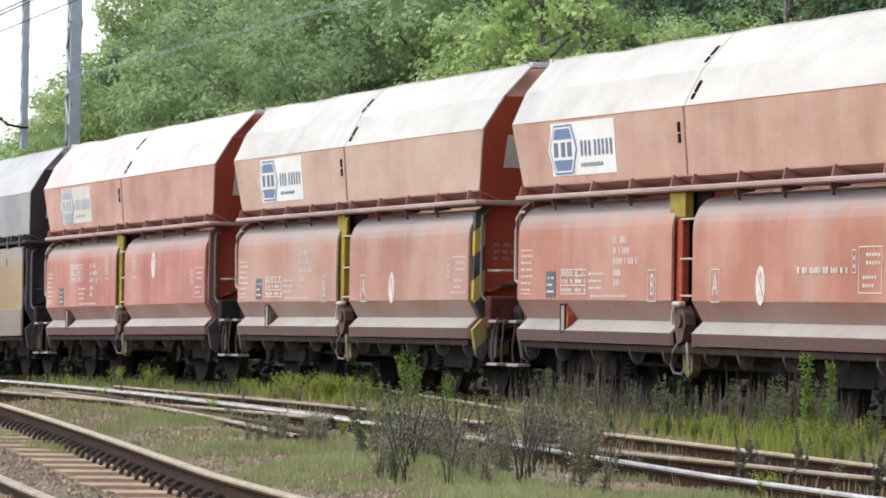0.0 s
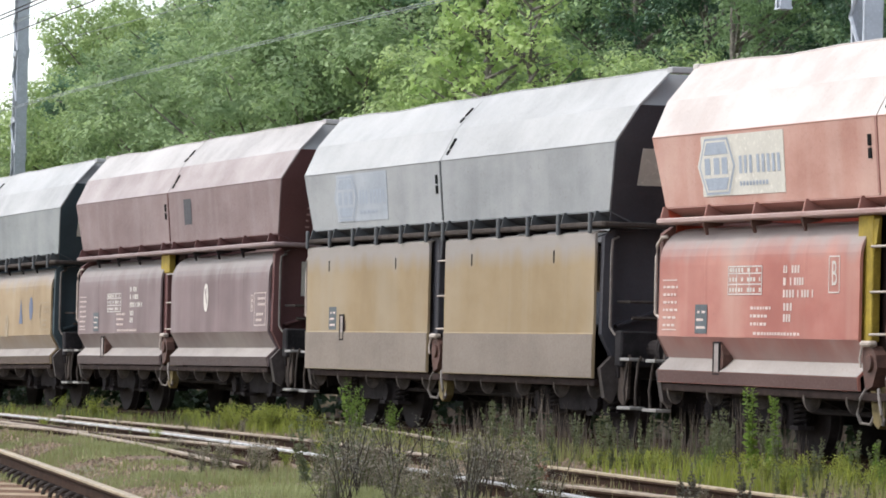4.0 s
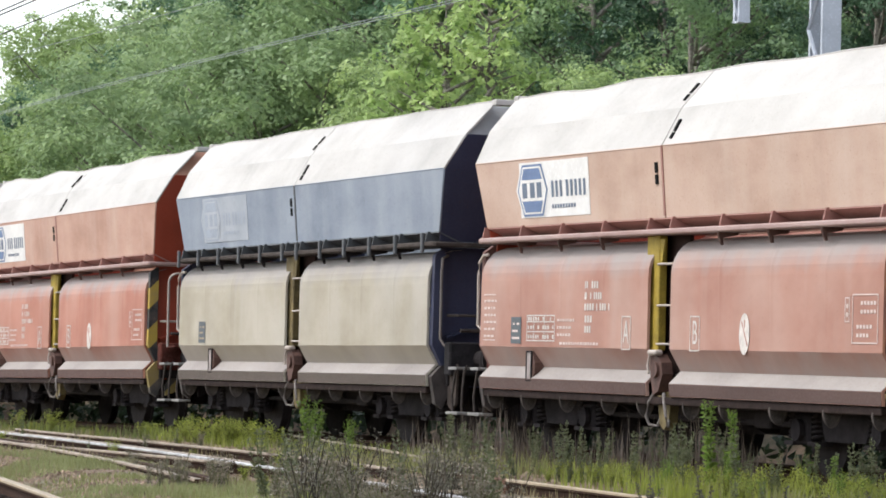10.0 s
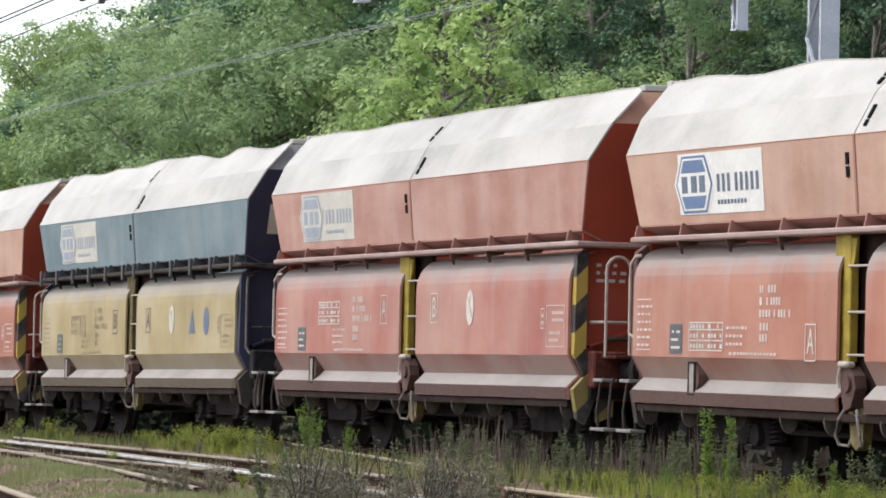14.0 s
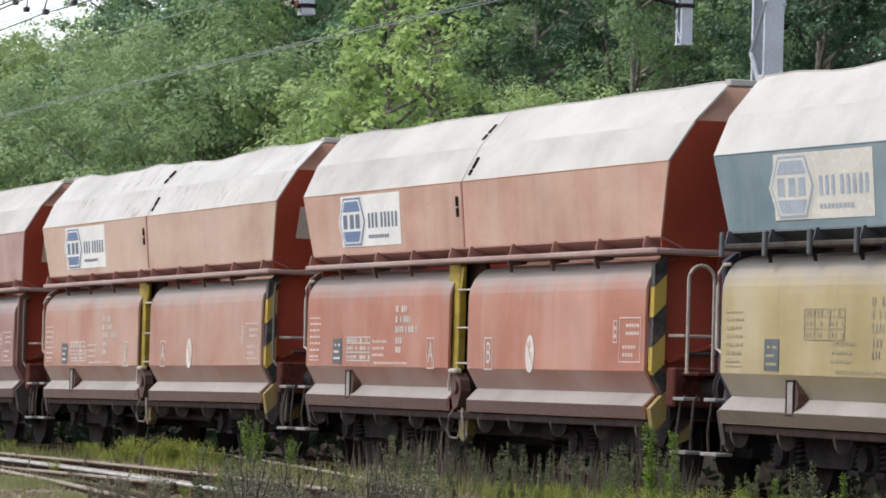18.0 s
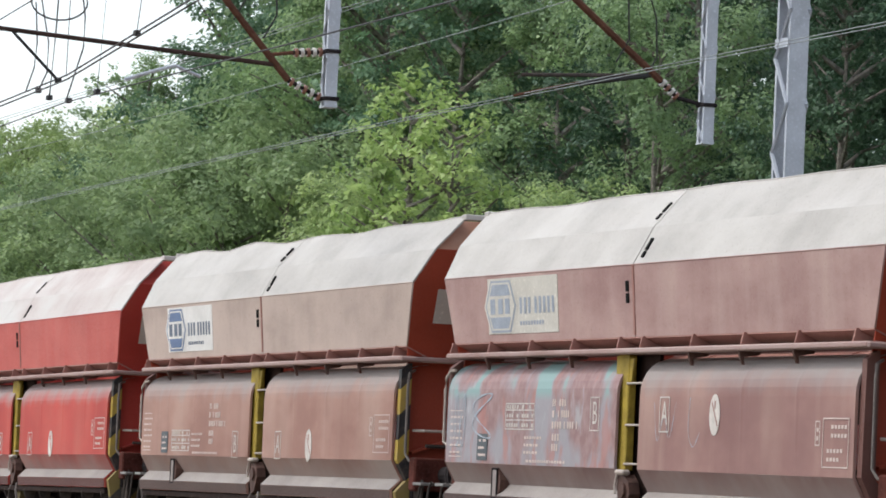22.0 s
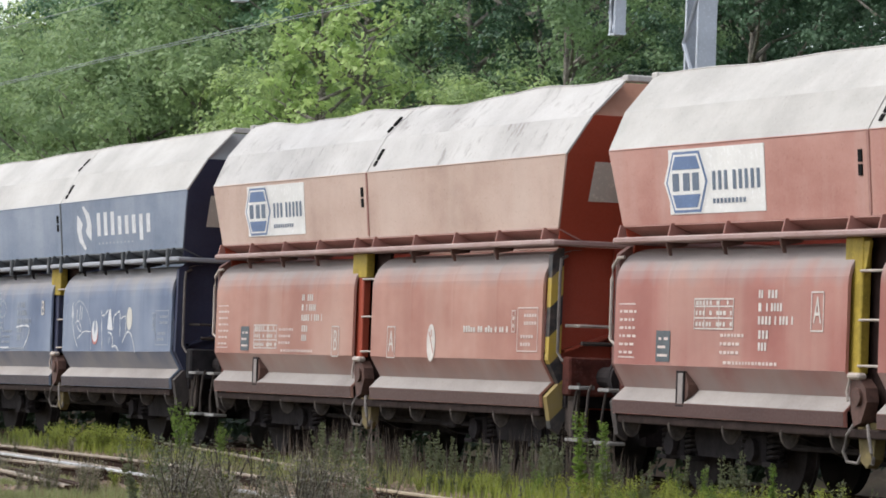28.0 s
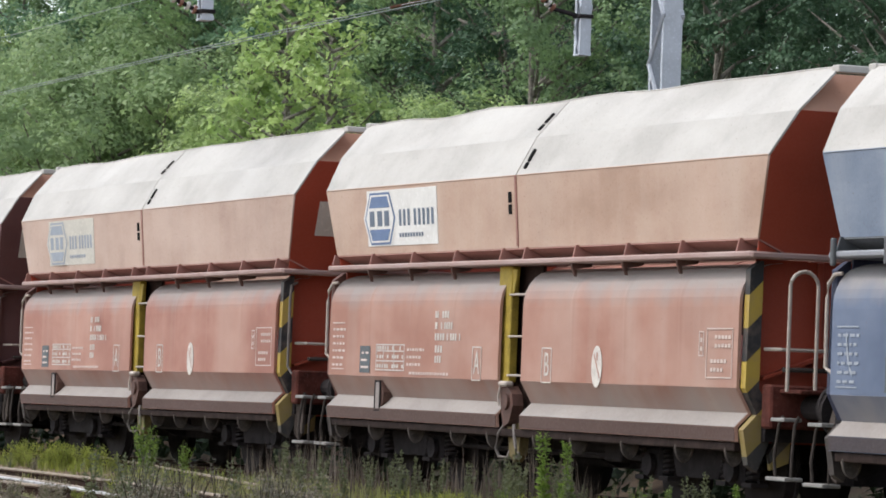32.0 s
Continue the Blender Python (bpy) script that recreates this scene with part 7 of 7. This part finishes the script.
def herb_mesh(seed, height, stems, leaves, leaf, spread, spike=False, low=0.1):
    """A branching herb: thin stems and many small leaves; spike keeps the leaves close to upright stems."""
    rng = random.Random(seed)
    st, lf = Shape(), Shape()
    for k in range(stems):
        a = rng.uniform(0, math.tau)
        r = spread * rng.uniform(0.15, 1.0)
        h = height * rng.uniform(0.65, 1.0)
        foot = (rng.uniform(-0.05, 0.05), rng.uniform(-0.05, 0.05), 0)
        tip = (r * math.cos(a), r * math.sin(a), h)
        mid = (tip[0] * 0.35, tip[1] * 0.35, h * 0.5)
        st.tube([foot, mid, tip], 0.006, 4, 0.002)
        for i in range(leaves):
            u = low + (1 - low) * rng.random()
            p0 = Vector(foot).lerp(Vector(mid), u * 2) if u < 0.5 else Vector(mid).lerp(Vector(tip), u * 2 - 1)
            d = Vector((rng.gauss(0, 1), rng.gauss(0, 1), rng.uniform(-0.2, 0.9))).normalized()
            size = leaf * rng.uniform(0.5, 1.2) * (1.15 - 0.6 * u if spike else 1.0)
            side = d.cross(Vector((rng.gauss(0, 1), rng.gauss(0, 1), rng.gauss(0, 1)))).normalized() * size * 0.22
            if not spike:
                p0 = p0 + Vector((rng.gauss(0, 0.03), rng.gauss(0, 0.03), rng.gauss(0, 0.03)))
            lf.add([p0, p0 + d * size * 0.5 + side, p0 + d * size, p0 + d * size * 0.5 - side], [(0, 1, 2, 3)])
    return st.mesh("stems"), lf.mesh("leaves", outward=False)


HERBS = {
    "spike": (herb_mesh(1, 0.95, 2, 170, 0.085, 0.09, True), M_WEED_GREEN, "fresh green goldenrod with upright leafy spikes"),
    "dock": (herb_mesh(2, 0.74, 4, 64, 0.085, 0.15, True, 0.12), M_WEED_DARK, "dark dried dock with knobbly seed spikes"),
    "twig": (herb_mesh(3, 0.72, 7, 26, 0.03, 0.26, False, 0.35), M_WEED_DARK, "thin dark dead herb with bare forked stems"),
    "mugwort": (herb_mesh(4, 0.55, 9, 60, 0.035, 0.22), M_MUGWORT, "grey-brown mugwort gone to seed"),
    "yellow": (herb_mesh(5, 0.5, 12, 80, 0.04, 0.24), M_WEED, "yellow-green leafy weed beside the rails"),
    "clump": (herb_mesh(6, 0.85, 10, 80, 0.06, 0.24, True), M_WEED_GREEN, "tall bright green weed clump before the train"),
    "mullein": (herb_mesh(7, 0.75, 3, 110, 0.06, 0.12, True), M_SAGE, "grey-green upright weed with seed heads"),
}


def herb(kind, x, y, size, turn):
    (stems, leaves), mat, label = HERBS[kind]
    th = thing("weed_plant", label, "weed", "weeds of kind " + kind, pose(x, y, ground_z(x, y) - 0.02, 0, 0, turn) @ Matrix.Scale(size, 4))
    part("stalk", stems, M_STEM if kind not in ("dock", "twig") else M_TWIG, th)
    part("foliage", leaves, mat, th)


def weeds():
    rng = random.Random(12)
    for x, y, s in ((-35.22, 15.3, 1.02), (-34.77, 15.35, 0.94), (-35.05, 15.4, 0.5), (-34.6, 15.2, 0.45), (-33.2, 15.6, 0.5), (-32.4, 15.9, 0.6)):
        herb("spike", x, y, s, rng.uniform(0, 360))
    for x, y, s in ((-49.2, 15.9, 1.0), (-48.6, 15.8, 0.8), (-47.9, 16.0, 0.7)):
        herb("clump", x, y, s, rng.uniform(0, 360))
    for x, y, s in ((-27.75, 12.0, 0.64), (-28.7, 12.0, 0.56), (-28.4, 11.8, 0.5), (-26.4, 12.0, 0.6), (-25.9, 11.9, 0.5), (-25.3, 11.8, 0.55), (-24.7, 11.9, 0.62)):
        herb("dock", x, y, s, rng.uniform(0, 360))
    for x, y, s in ((-27.0, 8.7, 1.0), (-26.6, 8.9, 0.7), (-28.6, 9.3, 0.8), (-32.0, 10.3, 0.9), (-29.5, 9.9, 0.75)):
        herb("twig", x, y, s, rng.uniform(0, 360))
    for i in range(64):
        x = rng.uniform(-35.0, -26.5)
        y = -0.335 * x + rng.uniform(-1.0, 1.2) + 0.2
        herb(rng.choice(("mugwort", "mugwort", "mullein", "twig")), x, max(8.8, y), rng.uniform(0.45, 1.0), rng.uniform(0, 360))
    for i in range(34):
        x = rng.choice((rng.uniform(-66, -50), rng.gauss(-53.5, 1.2)))
        herb("yellow", x, rng.uniform(15.6, 16.5), rng.uniform(0.3, 0.8), rng.uniform(0, 360))
    for i in range(44):
        x = rng.choice((rng.uniform(-38.5, -35.5), rng.uniform(-35.2, -26), rng.uniform(-35.2, -26)))
        herb("yellow", x, rng.uniform(14.6, 16.4), rng.uniform(0.3, 0.6) if x < -35.3 else rng.uniform(0.45, 0.85), rng.uniform(0, 360))
    for i in range(8):
        herb("mugwort", rng.uniform(-34.8, -33.2), rng.uniform(9.6, 10.3), rng.uniform(0.4, 0.7), rng.uniform(0, 360))
    for i in range(52):
        herb("mullein", rng.uniform(-44, -33), rng.uniform(14.6, 16.4), rng.uniform(0.5, 1.0), rng.uniform(0, 360))
    for i in range(46):
        x = rng.uniform(-52, -24)
        herb(rng.choice(("mullein", "mugwort", "yellow")), x, curve(x) + rng.uniform(1.6, 5.2), rng.uniform(0.2, 0.5), rng.uniform(0, 360))
    for i in range(46):
        herb(rng.choice(("mullein", "yellow", "yellow", "clump")), rng.uniform(-36, -25), rng.uniform(14.3, 16.3), rng.uniform(0.3, 0.62), rng.uniform(0, 360))
    for i in range(14):
        herb("mullein", rng.uniform(-31, -24), rng.uniform(12.6, 15.5), rng.uniform(0.4, 0.8), rng.uniform(0, 360))


weeds()


def stones():
    """Loose ballast and pebbles, each a small faceted lump."""
    rng = np.random.default_rng(3)
    s = Shape()
    base = np.array([(1, 0, -0.2), (-0.5, 0.87, -0.2), (-0.5, -0.87, -0.2), (0.3, 0.2, 0.75), (-0.35, -0.1, 0.6)])
    faces = [(0, 1, 3), (1, 4, 3), (1, 2, 4), (2, 0, 3), (2, 3, 4)]
    for k in range(30000):
        x = rng.uniform(-52, -17)
        if k % 5 > 1:
            y = curve(x) + rng.choice((rng.uniform(-2.2, -0.75), rng.uniform(0.1, 1.3)))
        else:
            y = rng.uniform(curve(x), 16.5)
        r = 0.009 + 0.022 * rng.random() ** 2
        a = rng.uniform(0, math.tau)
        c, n = math.cos(a), math.sin(a)
        j = base * rng.uniform(0.7, 1.3, (5, 3)) * r
        z = ground_z(x, y) + r * 0.1
        s.add([(x + p[0] * c - p[1] * n, y + p[0] * n + p[1] * c, z + p[2]) for p in j], faces)
    return s.mesh("stones", outward=False)


def stone_material():
    m, t, b = shader("ballast stones")
    g = t.nodes.new("ShaderNodeNewGeometry")
    col = mixed(t, g.outputs["Random Per Island"], (0.13, 0.09, 0.062), (0.36, 0.26, 0.18))
    t.links.new(col, b.inputs["Base Color"])
    b.inputs["Roughness"].default_value = 0.9
    return m


tagged(part("ballast_stones", stones(), stone_material()), "loose brown and grey ballast stones", "gravel", kind="stuff")


def motions():
    for n, w in TRAIN.items():
        rows = []
        for t, s in ROLLED:
            x = -53.93 - PITCH * n + s
            dx = 4.0
            up = math.degrees(math.atan2(sag(x + dx) - sag(x - dx), 2 * dx))
            yaw = math.degrees(math.atan2(bow(x + dx) - bow(x - dx), 2 * dx))
            rows.append((t, pose(x, TRACK_Y + bow(x), sag(x), 0, -up, yaw)))
        walk(w, rows)
    # the wheels roll without slipping
    turns = []
    for t in np.linspace(0.0, 32.0, 369):
        rolled = float(np.interp(t, [a for a, b in ROLLED], [b for a, b in ROLLED]))
        turns.append((float(t), math.degrees(rolled / 0.46)))
    for ws, dx in WHEELSETS:
        walk(ws, [(t, pose(dx, 0, 0.46, 0, deg, 0)) for t, deg in turns])


motions()
